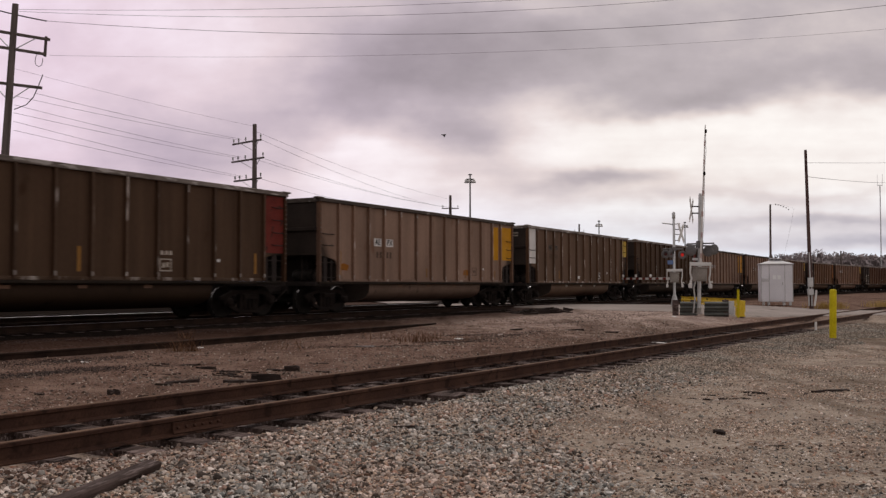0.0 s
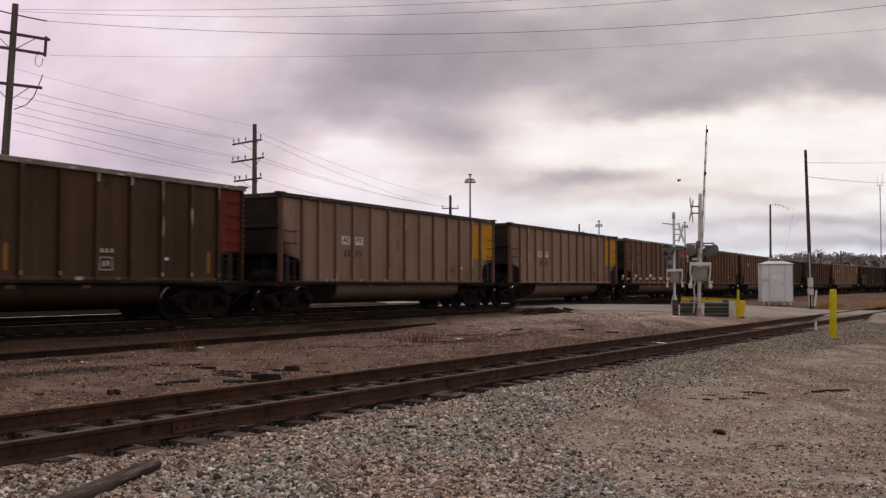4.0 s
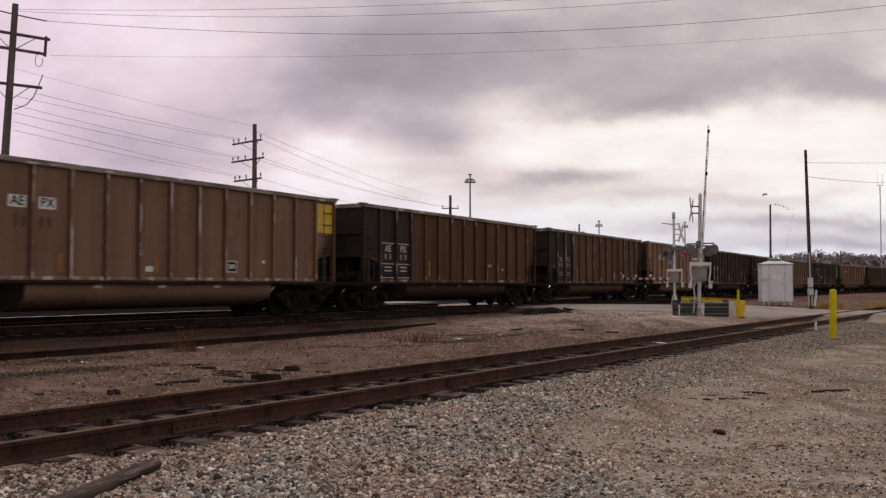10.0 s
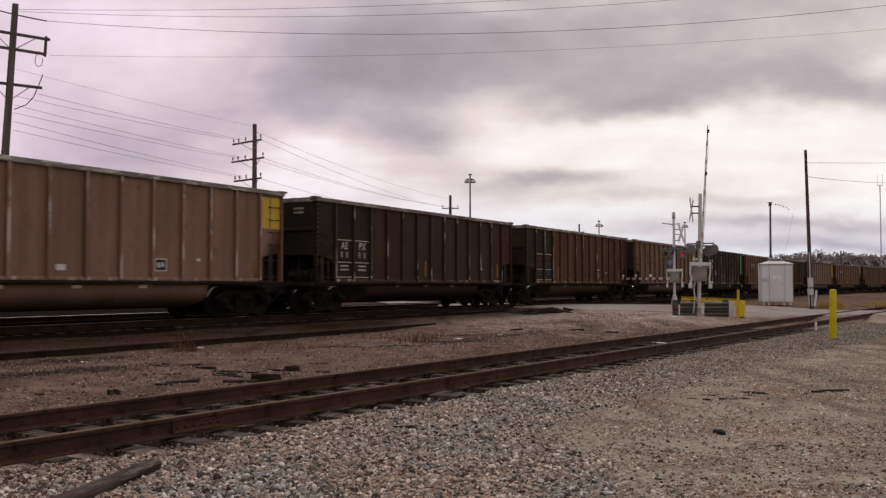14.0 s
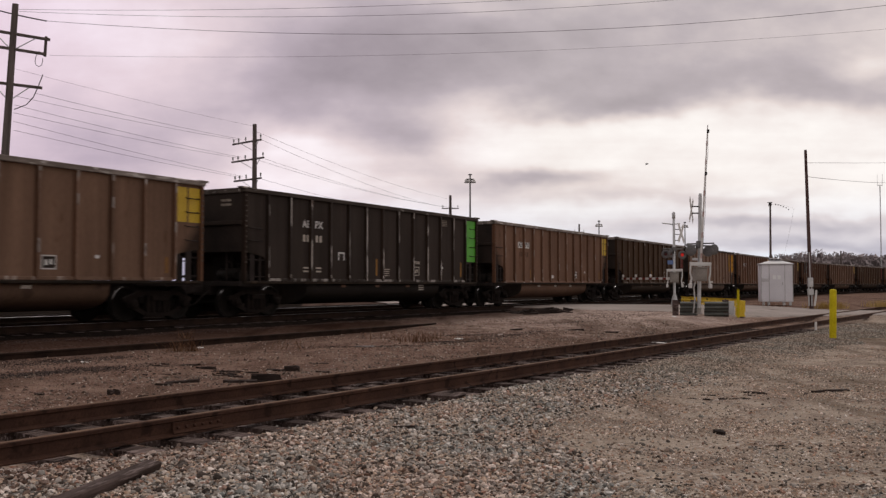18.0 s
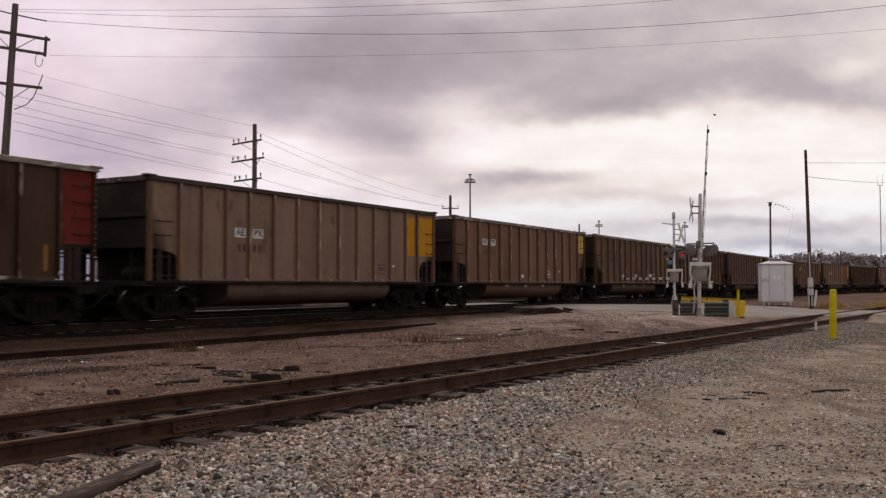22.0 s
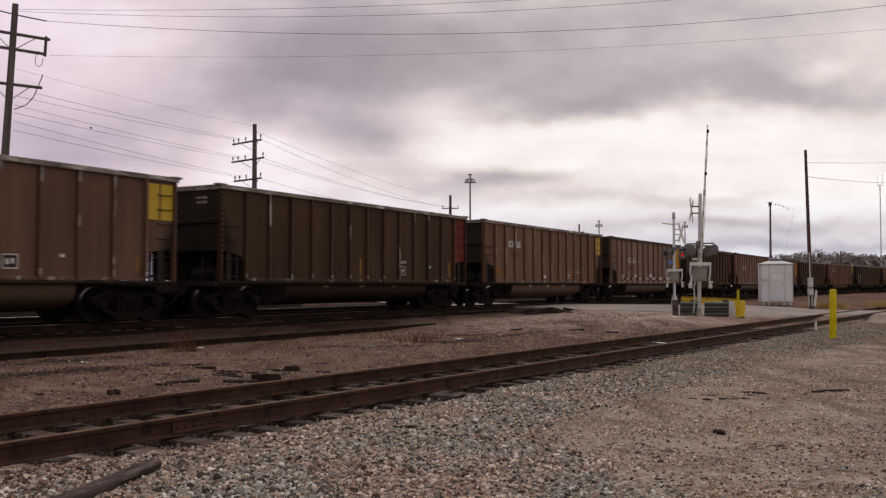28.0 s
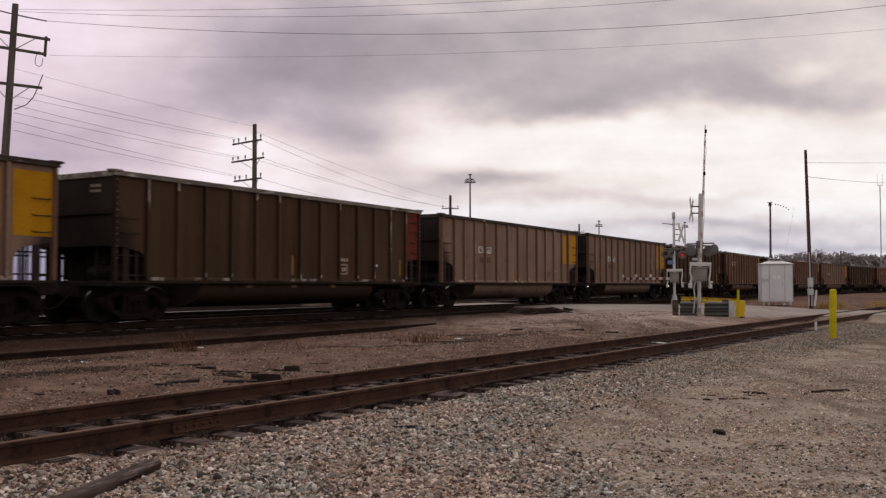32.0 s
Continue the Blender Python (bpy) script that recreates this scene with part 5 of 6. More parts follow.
M["stones"] = stone_material("mixed_crushed_stone", [(0.05, 0.043, 0.038), (0.24, 0.205, 0.178), (0.35, 0.325, 0.295), (0.12, 0.086, 0.068), (0.28, 0.268, 0.250), (0.50, 0.46, 0.425), (0.30, 0.205, 0.165), (0.62, 0.58, 0.55), (0.23, 0.225, 0.212), (0.06, 0.050, 0.044), (0.36, 0.28, 0.22), (0.18, 0.178, 0.168), (0.42, 0.36, 0.30), (0.31, 0.30, 0.28), (0.085, 0.078, 0.072)], 1.20)


M["stones_sand"] = stone_material("sandy_fine_stone", [(0.30, 0.25, 0.205), (0.12, 0.10, 0.085), (0.38, 0.325, 0.27), (0.24, 0.205, 0.175), (0.34, 0.285, 0.235), (0.46, 0.41, 0.36), (0.20, 0.165, 0.14), (0.62, 0.57, 0.52), (0.30, 0.27, 0.24), (0.36, 0.25, 0.185)], 1.28)
M["stones_grey"] = stone_material("dull_grey_stone", [(0.17, 0.155, 0.135), (0.09, 0.082, 0.072), (0.24, 0.218, 0.19), (0.13, 0.118, 0.10), (0.20, 0.178, 0.15), (0.34, 0.315, 0.28), (0.11, 0.10, 0.086), (0.27, 0.25, 0.22)], 1.3)
M["cinders"] = stone_material("coal_cinders", [(0.03, 0.022, 0.019), (0.055, 0.039, 0.034), (0.042, 0.031, 0.027), (0.08, 0.057, 0.049), (0.028, 0.021, 0.018), (0.11, 0.08, 0.07)])
M["stones_rusty"] = stone_material("rust_stained_stone", [(0.05, 0.036, 0.030), (0.17, 0.122, 0.10), (0.24, 0.185, 0.158), (0.10, 0.066, 0.052), (0.21, 0.17, 0.15), (0.36, 0.31, 0.28), (0.20, 0.115, 0.085), (0.14, 0.105, 0.09), (0.46, 0.42, 0.39), (0.07, 0.05, 0.042)])
M["stones_yard"] = stone_material("dull_yard_stone", [(0.20, 0.155, 0.125), (0.10, 0.08, 0.068), (0.28, 0.225, 0.19), (0.16, 0.125, 0.105), (0.24, 0.19, 0.155), (0.42, 0.37, 0.33), (0.14, 0.11, 0.095), (0.22, 0.15, 0.115)])
M["stones_dark"] = stone_material("dusty_brown_stone", [(0.07, 0.055, 0.048), (0.13, 0.098, 0.082), (0.18, 0.138, 0.115), (0.10, 0.078, 0.066), (0.24, 0.19, 0.16), (0.15, 0.11, 0.09), (0.42, 0.37, 0.33), (0.20, 0.13, 0.10), (0.28, 0.22, 0.185), (0.12, 0.085, 0.07)])


def build_gravel():
    rng = np.random.default_rng(3)
    coarse, fine, far, grey, rusty = [], [], [], [], []
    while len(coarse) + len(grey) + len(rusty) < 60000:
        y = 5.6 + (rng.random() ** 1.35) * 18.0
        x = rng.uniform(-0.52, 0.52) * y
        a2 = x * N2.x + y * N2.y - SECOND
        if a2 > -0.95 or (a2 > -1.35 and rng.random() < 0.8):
            continue
        # heaped along the siding, thinning out towards the worn sandy dirt
        edge = -2.75 + 0.5 * noise.noise((x * 0.45, y * 0.45, 0)) - 2.4 * smooth(9.6, 7.4, y) * smooth(2.6, 0.6, x)
        keep = 1.0 if a2 > edge else max(0.07 + 0.07 * smooth(9.5, 8.0, y), 1 - (edge - a2) / 0.7)
        if rng.random() > keep:
            continue
        r = min(max(rng.lognormal(-4.2, 0.36), 0.008), 0.040)
        r *= 0.85 if a2 < edge - 0.5 and x > 0.5 else 1.0
        by_rail = smooth(-2.3, -1.2, a2) * (1 - smooth(4.6, 6.6, x * D2.x + y * D2.y))
        (grey if rng.random() < smooth(12.0, 17.0, y) else rusty if rng.random() < by_rail else coarse).append((x, y, level(x, y), r))
    far_end = len(grey) + 15000
    while len(grey) < far_end:                      # the far end of the heap, up to the road
        y = rng.uniform(21.0, 34.5)
        x = rng.uniform(0.0, 0.53) * y
        a2 = x * N2.x + y * N2.y - SECOND
        wide = -3.2 + 0.6 * noise.noise((x * 0.4, y * 0.4, 0)) - 7.0 * smooth(25.5, 29.0, y)
        if a2 > -1.0 or a2 < wide or edge_y(NEAR_EDGE, x) - y < 0.6:
            continue
        grey.append((x, y, level(x, y), min(max(rng.lognormal(-3.95, 0.34), 0.011), 0.042)))
    for k in range(6500):                           # strewn between and over the tie ends
        s, off = rng.uniform(-2, 22) if k < 4200 else rng.uniform(1.0, 6.5), -0.84 - 0.66 * rng.random() ** 0.7
        if k < 4200 and noise.noise((s * 0.9, off * 2, 4)) < rng.uniform(-0.5, 0.25):
            continue
        p = N2 * (SECOND + off) + D2 * s
        low = LOW - rng.uniform(0.222, 0.270)
        (rusty if s < 6.5 and off > -1.35 - 0.3 * rng.random() else coarse).append((p.x, p.y, max(low, level(p.x, p.y)) if s < 6.5 else low, min(max(rng.lognormal(-4.1, 0.36), 0.010), 0.036)))
    for k in range(14000):
        s, off = rng.uniform(-9, 26), -1.05 - 2.6 * rng.random() ** 1.3
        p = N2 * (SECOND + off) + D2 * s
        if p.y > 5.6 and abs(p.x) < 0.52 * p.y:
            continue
        coarse.append((p.x, p.y, level(p.x, p.y), min(max(rng.lognormal(-4.0, 0.36), 0.010), 0.045)))
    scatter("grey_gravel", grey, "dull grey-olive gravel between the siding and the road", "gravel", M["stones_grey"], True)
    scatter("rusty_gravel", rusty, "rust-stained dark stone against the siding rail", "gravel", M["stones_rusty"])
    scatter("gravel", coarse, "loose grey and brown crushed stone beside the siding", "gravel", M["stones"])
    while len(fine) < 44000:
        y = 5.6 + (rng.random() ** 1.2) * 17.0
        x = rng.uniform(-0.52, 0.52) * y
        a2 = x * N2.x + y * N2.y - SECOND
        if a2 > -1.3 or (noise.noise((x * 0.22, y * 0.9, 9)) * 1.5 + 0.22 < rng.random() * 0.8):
            continue
        r = min(max(rng.lognormal(-4.55, 0.38), 0.006), 0.028)
        fine.append((x, y, level(x, y), r))
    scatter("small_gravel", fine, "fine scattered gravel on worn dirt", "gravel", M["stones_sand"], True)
    yard = []
    while len(yard) < 5200:                         # clusters of paler stone beyond the siding
        s, off = rng.uniform(2, 30), 1.15 + 3.4 * rng.random() ** 1.5
        p = N2 * (SECOND + off) + D2 * s
        if noise.noise((s * 0.5, off * 1.1, 2)) < rng.uniform(-0.25, 0.4):
            continue
        yard.append((p.x, p.y, level(p.x, p.y) - 0.003, min(max(rng.lognormal(-4.0, 0.4), 0.010), 0.045)))
    scatter("yard_gravel", yard, "pale dusty stones in loose clusters beyond the siding", "gravel", M["stones_yard"], True)
    while len(far) < 26000:
        s, off = rng.uniform(2, 44), rng.uniform(-1.3, 9.0)
        if rng.random() < (0.35 + 0.04 * abs(off) if abs(off) > 1.4 else 0.6):
            continue
        p = N2 * (SECOND + off) + D2 * s
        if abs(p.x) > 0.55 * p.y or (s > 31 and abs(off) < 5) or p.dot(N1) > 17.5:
            continue
        r = min(max(rng.lognormal(-4.15, 0.42), 0.009), 0.045)
        z = level(p.x, p.y)
        far.append((p.x, p.y, z - 0.004, r * (0.7 if abs(off) < 1.3 else 1.0)))
    scatter("track_gravel", far, "dusty brown stones between and beyond the siding rails", "gravel", M["stones_dark"], True)


build_gravel()


# ================= old timbers and debris =================
def timber(w, d, h, rng, split=0.02):
    g = Mesh().box(-w / 2, w / 2, -d / 2, d / 2, 0, h, 0.012)
    g.v = [(x + rng.uniform(-split, split) * 2, y + rng.uniform(-split, split) * 0.6, z + (rng.uniform(-split, split) * 0.6 if z > 0.02 else 0)) for x, y, z in g.v]
    return g


def splinter(w, d, h, rng):
    """A ragged, tapering piece of split timber."""
    n = 6
    up, down = [], []
    for k in range(n + 1):
        f = k / n
        x, half = -w / 2 + w * f, d / 2 * (0.25 + 0.75 * math.sin(math.pi * (0.12 + 0.76 * f))) * rng.uniform(0.65, 1.1)
        c = d * 0.25 * math.sin(2.2 * f + w * 9)
        up.append((x + rng.uniform(-.02, .02), c + half))
        down.append((x + rng.uniform(-.02, .02), c - half))
    g = Mesh().prism(up + down[::-1], 0, h, "z")
    g.v = [(x, y, z if z < 1e-6 else z * rng.uniform(0.6, 1.1)) for x, y, z in g.v[:len(g.v) // 2]] * 2
    return g


def build_debris():
    rng = random.Random(11)
    near = [(-2.2 - 2.6 * rng.random(), 13.0 + 3.0 * rng.random()) for _ in range(26)]
    rows_small = [(x, y, rng.uniform(0.10, 0.32), rng.uniform(0.03, 0.07), rng.uniform(0.015, 0.035), rng.uniform(-30, 30)) for x, y in near]
    t = part("broken_tie", timber(1.7, 0.13, 0.07, rng, 0.022), M["tie"], m=pose(-2.38, 6.21, level(-2.38, 6.21) - 0.005, 0, -1.5, 77))
    tagged(t, "dark broken piece of railway tie lying in the gravel", "timber")
    rows = [(-2.66, 13.9, 0.42, 0.18, 0.12, 10), (-2.95, 13.6, 0.5, 0.10, 0.05, 14), (-4.4, 15.8, 0.6, 0.07, 0.03, 8), (-3.77, 13.5, 0.5, 0.10, 0.05, 20), (-3.95, 13.2, 0.3, 0.09, 0.04, -8), (-3.9, 15.4, 0.35, 0.12, 0.05, 4), (-2.75, 15.5, 0.4, 0.10, 0.05, -6), (-2.5, 15.5, 0.2, 0.16, 0.10, 0),
            (-3.5, 15.1, 0.55, 0.06, 0.03, 6), (-3.2, 15.0, 0.5, 0.06, 0.03, -4), (-3.4, 14.5, 0.35, 0.08, 0.04, 12), (-3.15, 14.2, 0.28, 0.07, 0.04, -20), (-4.25, 14.6, 0.3, 0.07, 0.03, 15), (-4.3, 12.2, 0.16, 0.14, 0.09, 30), (-3.77, 11.7, 0.16, 0.12, 0.07, -20), (-2.2, 16.6, 0.3, 0.07, 0.03, 10), (-1.95, 15.2, 0.25, 0.07, 0.04, -14), (-5.2, 12.0, 0.14, 0.1, 0.05, 0),
            (5.35, 12.9, 0.62, 0.10, 0.045, 8), (-0.40, 9.35, 0.26, 0.06, 0.04, 12), (2.75, 9.3, 0.16, 0.10, 0.05, -50), (3.05, 8.6, 0.22, 0.035, 0.02, 5), (3.5, 7.0, 0.4, 0.04, 0.025, -18), (3.05, 6.9, 0.25, 0.05, 0.03, 30), (4.25, 12.7, 0.35, 0.06, 0.04, -25), (0.7, 7.9, 0.18, 0.04, 0.02, 14), (0.65, 7.0, 0.14, 0.05, 0.03, 40), (3.9, 27.5, 0.5, 0.10, 0.05, 0), (4.9, 27.0, 0.4, 0.12, 0.05, 9), (2.2, 27.8, 0.3, 0.1, 0.05, 9)]
    rows_small += [(3.95 + rng.gauss(0, 0.45), 12.2 + rng.gauss(0, 0.22), rng.uniform(0.07, 0.2), rng.uniform(0.03, 0.06), rng.uniform(0.012, 0.03), rng.uniform(-40, 40)) for _ in range(18)]
    for x, y, w, d, h, rz in rows + rows_small:
        ob = part("timber_scrap", splinter(w * 0.95, d, h, rng) if y < 20 and h < 0.1 else timber(w, d, h, rng, 0.025), M["tie_dark"], m=pose(x, y, level(x, y) - 0.015, rng.uniform(-3, 3), rng.uniform(-3, 3), rz))
        tagged(ob, "splintered dark scrap of old tie on the dirt", "timber scrap", "scraps of old ties")
    for k in range(34):
        x, y = 4.45 + rng.gauss(0, 0.55), 40.4 + rng.gauss(0, 0.45)
        w = rng.uniform(0.25, 0.95)
        ob = part("old_tie", splinter(w, rng.uniform(0.08, 0.2), rng.uniform(0.06, 0.14), rng), M["tie_dark"], m=pose(x, y, level(x, y) - 0.03 + max(0, 0.16 - 0.12 * abs(x - 4.45)) * rng.random(), rng.uniform(-8, 8), rng.uniform(-14, 14), rng.uniform(-50, 50)))
        tagged(ob, "dark broken railway tie in a loose pile", "timber", "pile of old ties")
    for x, y, w, h, rz in ((-6.3, 16.4, 0.09, 0.06, 20), (0.4, 23.5, 0.22, 0.05, 5), (5.26, 22.6, 0.36, 0.05, 30), (5.5, 21.4, 0.12, 0.05, 60), (-3.9, 9.0, 0.10, 0.05, 10), (8.6, 34.6, 0.16, 0.08, 0), (1.6, 26.0, 0.10, 0.05, 0), (-5.3, 20.4, 0.12, 0.06, 40)):
        ob = part("litter", timber(w, w * 0.55, h * 0.4, rng, 0.02), M["white"], m=pose(x, y, max(level(x, y), -0.45 if abs(x - 5.3) < .4 else -9) - 0.004, 4, 3, rz))
        tagged(ob, "small crumpled white scrap of litter on the dirt", "litter", "scraps of litter")
    tagged(part("weathered_board", timber(0.42, 0.14, 0.025, rng, 0.012), M["board_grey"], m=pose(-1.72, 20.5, level(-1.72, 20.5), 0, 2, 6)), "short weathered grey board lying in the dirt", "board")
    # a half-buried rail of a lifted track, its shade included in the dark colour, and streaks of cinders beside it
    old = thing("buried_rail", "rusty half-buried rail of a lifted track", "rail", pose(0, 0, 0), kind="structure")
    line = lambda s, off: (N1 * (15.17 + off) + D1 * s, PHI)
    part("rail", rail_mesh(line, 0, 4, 27.5, -0.27), M["rail_dark"], old)
    cinders = []
    spread = np.random.default_rng(12)
    # grit streaks; the long pair beside the rail stands for its shadow
    for x0, y0, x1, y1, wide, count in ((0.0, 21.8, 2.95, 27.5, 0.34, 1500), (0.0, 25.0, 1.7, 25.9, 0.30, 600), (-2.9, 20.6, -0.5, 20.9, 0.20, 700), (-7.6, 13.0, -5.2, 15.5, 0.34, 4200), (-8.2, 15.2, -6.0, 17.6, 0.55, 2600), (-0.6, 22.2, 1.2, 23.2, 0.30, 700), (-10.2, 17.6, -3.6, 29.2, 0.26, 2400), (-3.6, 29.2, 0.4, 36.1, 0.2, 900), (2.9, 30.2, 5.2, 31.4, 0.2, 300)):
        for k in range(int(count * 2.4)):
            f = spread.random()
            c = wide * (0.75 + 1.0 * noise.noise((f * 4, x0, 2)))
            x, y = x0 + (x1 - x0) * f + spread.normal(0, abs(c)), y0 + (y1 - y0) * f + spread.normal(0, abs(c))
            cinders.append((x, y, level(x, y) - 0.006, min(max(spread.lognormal(-4.45, 0.4), 0.006), 0.035)))
    scatter("cinders", cinders, "streaks of cinders and coal grit, some standing in for rail shadow", "cinders", M["cinders"], True)


build_debris()


def build_grass():
    """Dry tufts: many thin blades in one object."""
    rng = random.Random(5)
    dull = [(-5.42, 19.2, 0.34, 60), (-5.2, 19.3, 0.26, 30), (-6.2, 22.4, 0.2, 20), (-0.62, 22.5, 0.6, 80), (-0.3, 23.4, 0.7, 30), (-1.5, 23.0, 0.8, 16), (0.4, 23.0, 0.9, 20), (14.5, 49.5, 0.8, 30), (-3.2, 20.0, 0.6, 16), (16.6, 47.2, 1.2, 60)]
    pale = [(18.9, 48.0, 0.5, 24), (19.75, 47.6, 0.70, 300), (20.3, 47.8, 0.4, 90), (24.4, 51.6, 0.9, 300)]
    for places, mat, label in ((dull, "straw", "thin rusty-brown dead weeds in the dirt"), (pale, "straw_pale", "pale yellow dry grass tufts beside the road")):
        build_tufts(rng, places, mat, label)


def build_tufts(rng, places, mat, label):
    vs, fs = [], []
    for cx, cy, spread, count in places:
        for _ in range(int(count * 1.5)):
            x, y = cx + rng.gauss(0, spread * 0.45), cy + rng.gauss(0, spread * 0.3)
            z, h = max(level(x, y), -0.24 if mat == "straw_pale" else -9) - 0.02, rng.uniform(0.10, 0.30) * (1.5 if mat == "straw_pale" else 1.15)
            a, lean = rng.uniform(0, 6.283), rng.uniform(0.05, 0.6 if mat == "straw_pale" else 1.6)
            w = 0.012 if mat == "straw_pale" else 0.007
            dx, dy = math.cos(a), math.sin(a)
            o = len(vs)
            vs += [(x - dy * w, y + dx * w, z), (x + dy * w, y - dx * w, z), (x + dx * lean * h * 0.5 + dy * w * 0.6, y + dy * lean * h * 0.5 - dx * w * 0.6, z + h * 0.6), (x + dx * lean * h * 0.5 - dy * w * 0.6, y + dy * lean * h * 0.5 + dx * w * 0.6, z + h * 0.6), (x + dx * lean * h, y + dy * lean * h, z + h)]
            fs += [(o, o + 1, o + 2, o + 3), (o + 3, o + 2, o + 4)]
    tagged(part("dry_grass", Mesh().add(vs, fs), M[mat]), label, "grass", kind="stuff")


build_grass()


# ================= posts, shed, signals =================
def build_bollard(name, x, y, z, h, r, label):
    b = thing(name, label, "bollard", pose(x, y, z, 0.6, 0.8, 0))
    part("post", Mesh().lathe([(r * 1.05, -0.12), (r, 0.02), (r, h - r * 0.5), (r * 0.94, h - r * 0.25), (r * 0.72, h - r * 0.06), (r * 0.35, h), (0, h + 0.003)], 20), M["bollard"], b)
    return b


build_bollard("bollard", 10.54, 25.17, -0.50, 1.34, 0.09, "yellow-painted steel bollard standing in the gravel")
p3 = thing("marker_post", "slim yellow marker post beside the guard rail", "post", pose(11.33, 35.7, -0.20))
part("post", Mesh().tube([(0, 0, -.1), (0.01, 0, .98)], 0.045, 10), M["bollard"], p3)
p4 = thing("rail_marker", "short white marker stake beside the siding", "marker", pose(11.9, 29.7, -0.42))
part("stake", Mesh().box(-.035, .035, -.02, .02, -.1, .20, .01), M["white"], p4)
p5 = thing("rail_marker", "small pale stone marker beside the siding", "marker", pose(8.2, 25.0, -0.50))
part("stake", Mesh().box(-.06, .06, -.05, .05, -.05, .16, .03), M["white"], p5)


def build_shed():
    m = pose(19.17, 53.6, -0.14, 0, 0, -13)
    s = thing("signal_shed", "white painted steel equipment cabin with a low hipped roof", "equipment shed", m)
    w, d, h = 0.86, 0.82, 2.26
    part("wall_shell", Mesh().box(-w, w, -d, d, 0.14, h, 0.02), M["shed"], s)
    for x in (-.72, -.45, .38, .72):
        part("foot", Mesh().box(x - .07, x + .07, -d + .05, -d + .25, -.06, .14, .01), M["galv"], s)
    o = 0.06
    roof = Mesh()
    vs = [(-w - o, -d - o, h), (w + o, -d - o, h), (w + o, d + o, h), (-w - o, d + o, h), (-w - o, -d - o, h + .05), (w + o, -d - o, h + .05), (w + o, d + o, h + .05), (-w - o, d + o, h + .05), (-.22, -.2, h + .27), (.22, -.2, h + .27), (.22, .2, h + .27), (-.22, .2, h + .27)]
    roof.add(vs, [(0, 3, 2, 1), (0, 1, 5, 4), (1, 2, 6, 5), (2, 3, 7, 6), (3, 0, 4, 7), (4, 5, 9, 8), (5, 6, 10, 9), (6, 7, 11, 10), (7, 4, 8, 11), (8, 9, 10, 11)])
    r = part("roof", roof, M["shed_roof"], s)
    part("roof_vent", Mesh().box(-.32, .32, -.34, .34, h + .315, h + .35, .01), M["shed"], r)
    part("vent_slot", Mesh().box(-.27, .27, -.27, .27, h + .235, h + .315), M["under"], r)
    dr = part("door", Mesh().box(-.40, .40, -d - .025, -d, .24, h - .1, .008), M["shed"], s)
    part("handle", Mesh().box(.28, .32, -d - .06, -d - .025, 1.1, 1.28, .008), M["galv"], dr)
    for x in (-.14, .12):
        part("notice", Mesh().box(x - .09, x + .09, -d - .031, -d - .025, 1.42, 1.64), M["paper"], dr, "white notice with unreadable print")
    lv = part("louvre", Mesh().box(-.82, -.46, -d - .012, -d, 1.28, 1.46, .004), M["galv"], s)
    for k in range(3):
        part("slat", Mesh().box(-.84, -.48, -d - .03, -d - .012, 1.30 + k * .055, 1.325 + k * .055), M["shed"], lv)
    for x in (-.845, -.42, .42, .845):
        part("corner_trim", Mesh().box(x - .018, x + .018, -d - .014, -d - .0005, .14, h), M["galv"], s)
    return s


build_shed()


def lamp_unit(parent, x, y, z, face, lit):
    """A flasher: dark round backboard, hood and red lens. face: degrees that it turns round z (0 looks along -y)."""
    m = pose(x, y, z, 0, 0, face) @ Matrix.Rotation(radians(90), 4, "X")
    bg = part("backboard", Mesh().lathe([(0, -.02), (.20, -.02), (.21, 0), (.20, .015), (0, .015)], 22), M["board"], parent, "black round backboard", m)
    hood = Mesh()
    vs = []
    for k in range(13):
        a = math.pi * (-0.08 + 1.16 * k / 12)
        for r, zz in ((.125, .015), (.125, .17 - .07 * abs(k - 6) / 6)):
            vs.append((r * math.cos(a), r * math.sin(a), zz))
    hood.add(vs, [(2 * k, 2 * k + 1, 2 * k + 3, 2 * k + 2) for k in range(12)], True)
    part("hood", hood, M["board"], bg)
    part("lens", Mesh().lathe([(0, .035), (.045, .032), (.080, .020), (.086, .014)], 18), M["red_glow"] if lit else M["red_lens"], bg)


def crossbuck(parent, z, face, x=0.0, y=0.0, s=1.0):
    for a in (45, -45):
        part("crossbuck_blade", Mesh().box(-.60 * s, .60 * s, -.012, 0, -.11 * s, .11 * s, .004), M["white"], parent, "white crossbuck board", pose(x, y - (.014 if a > 0 else 0), z) @ Matrix.Rotation(radians(face), 4, "Z") @ Matrix.Rotation(radians(a), 4, "Y"))


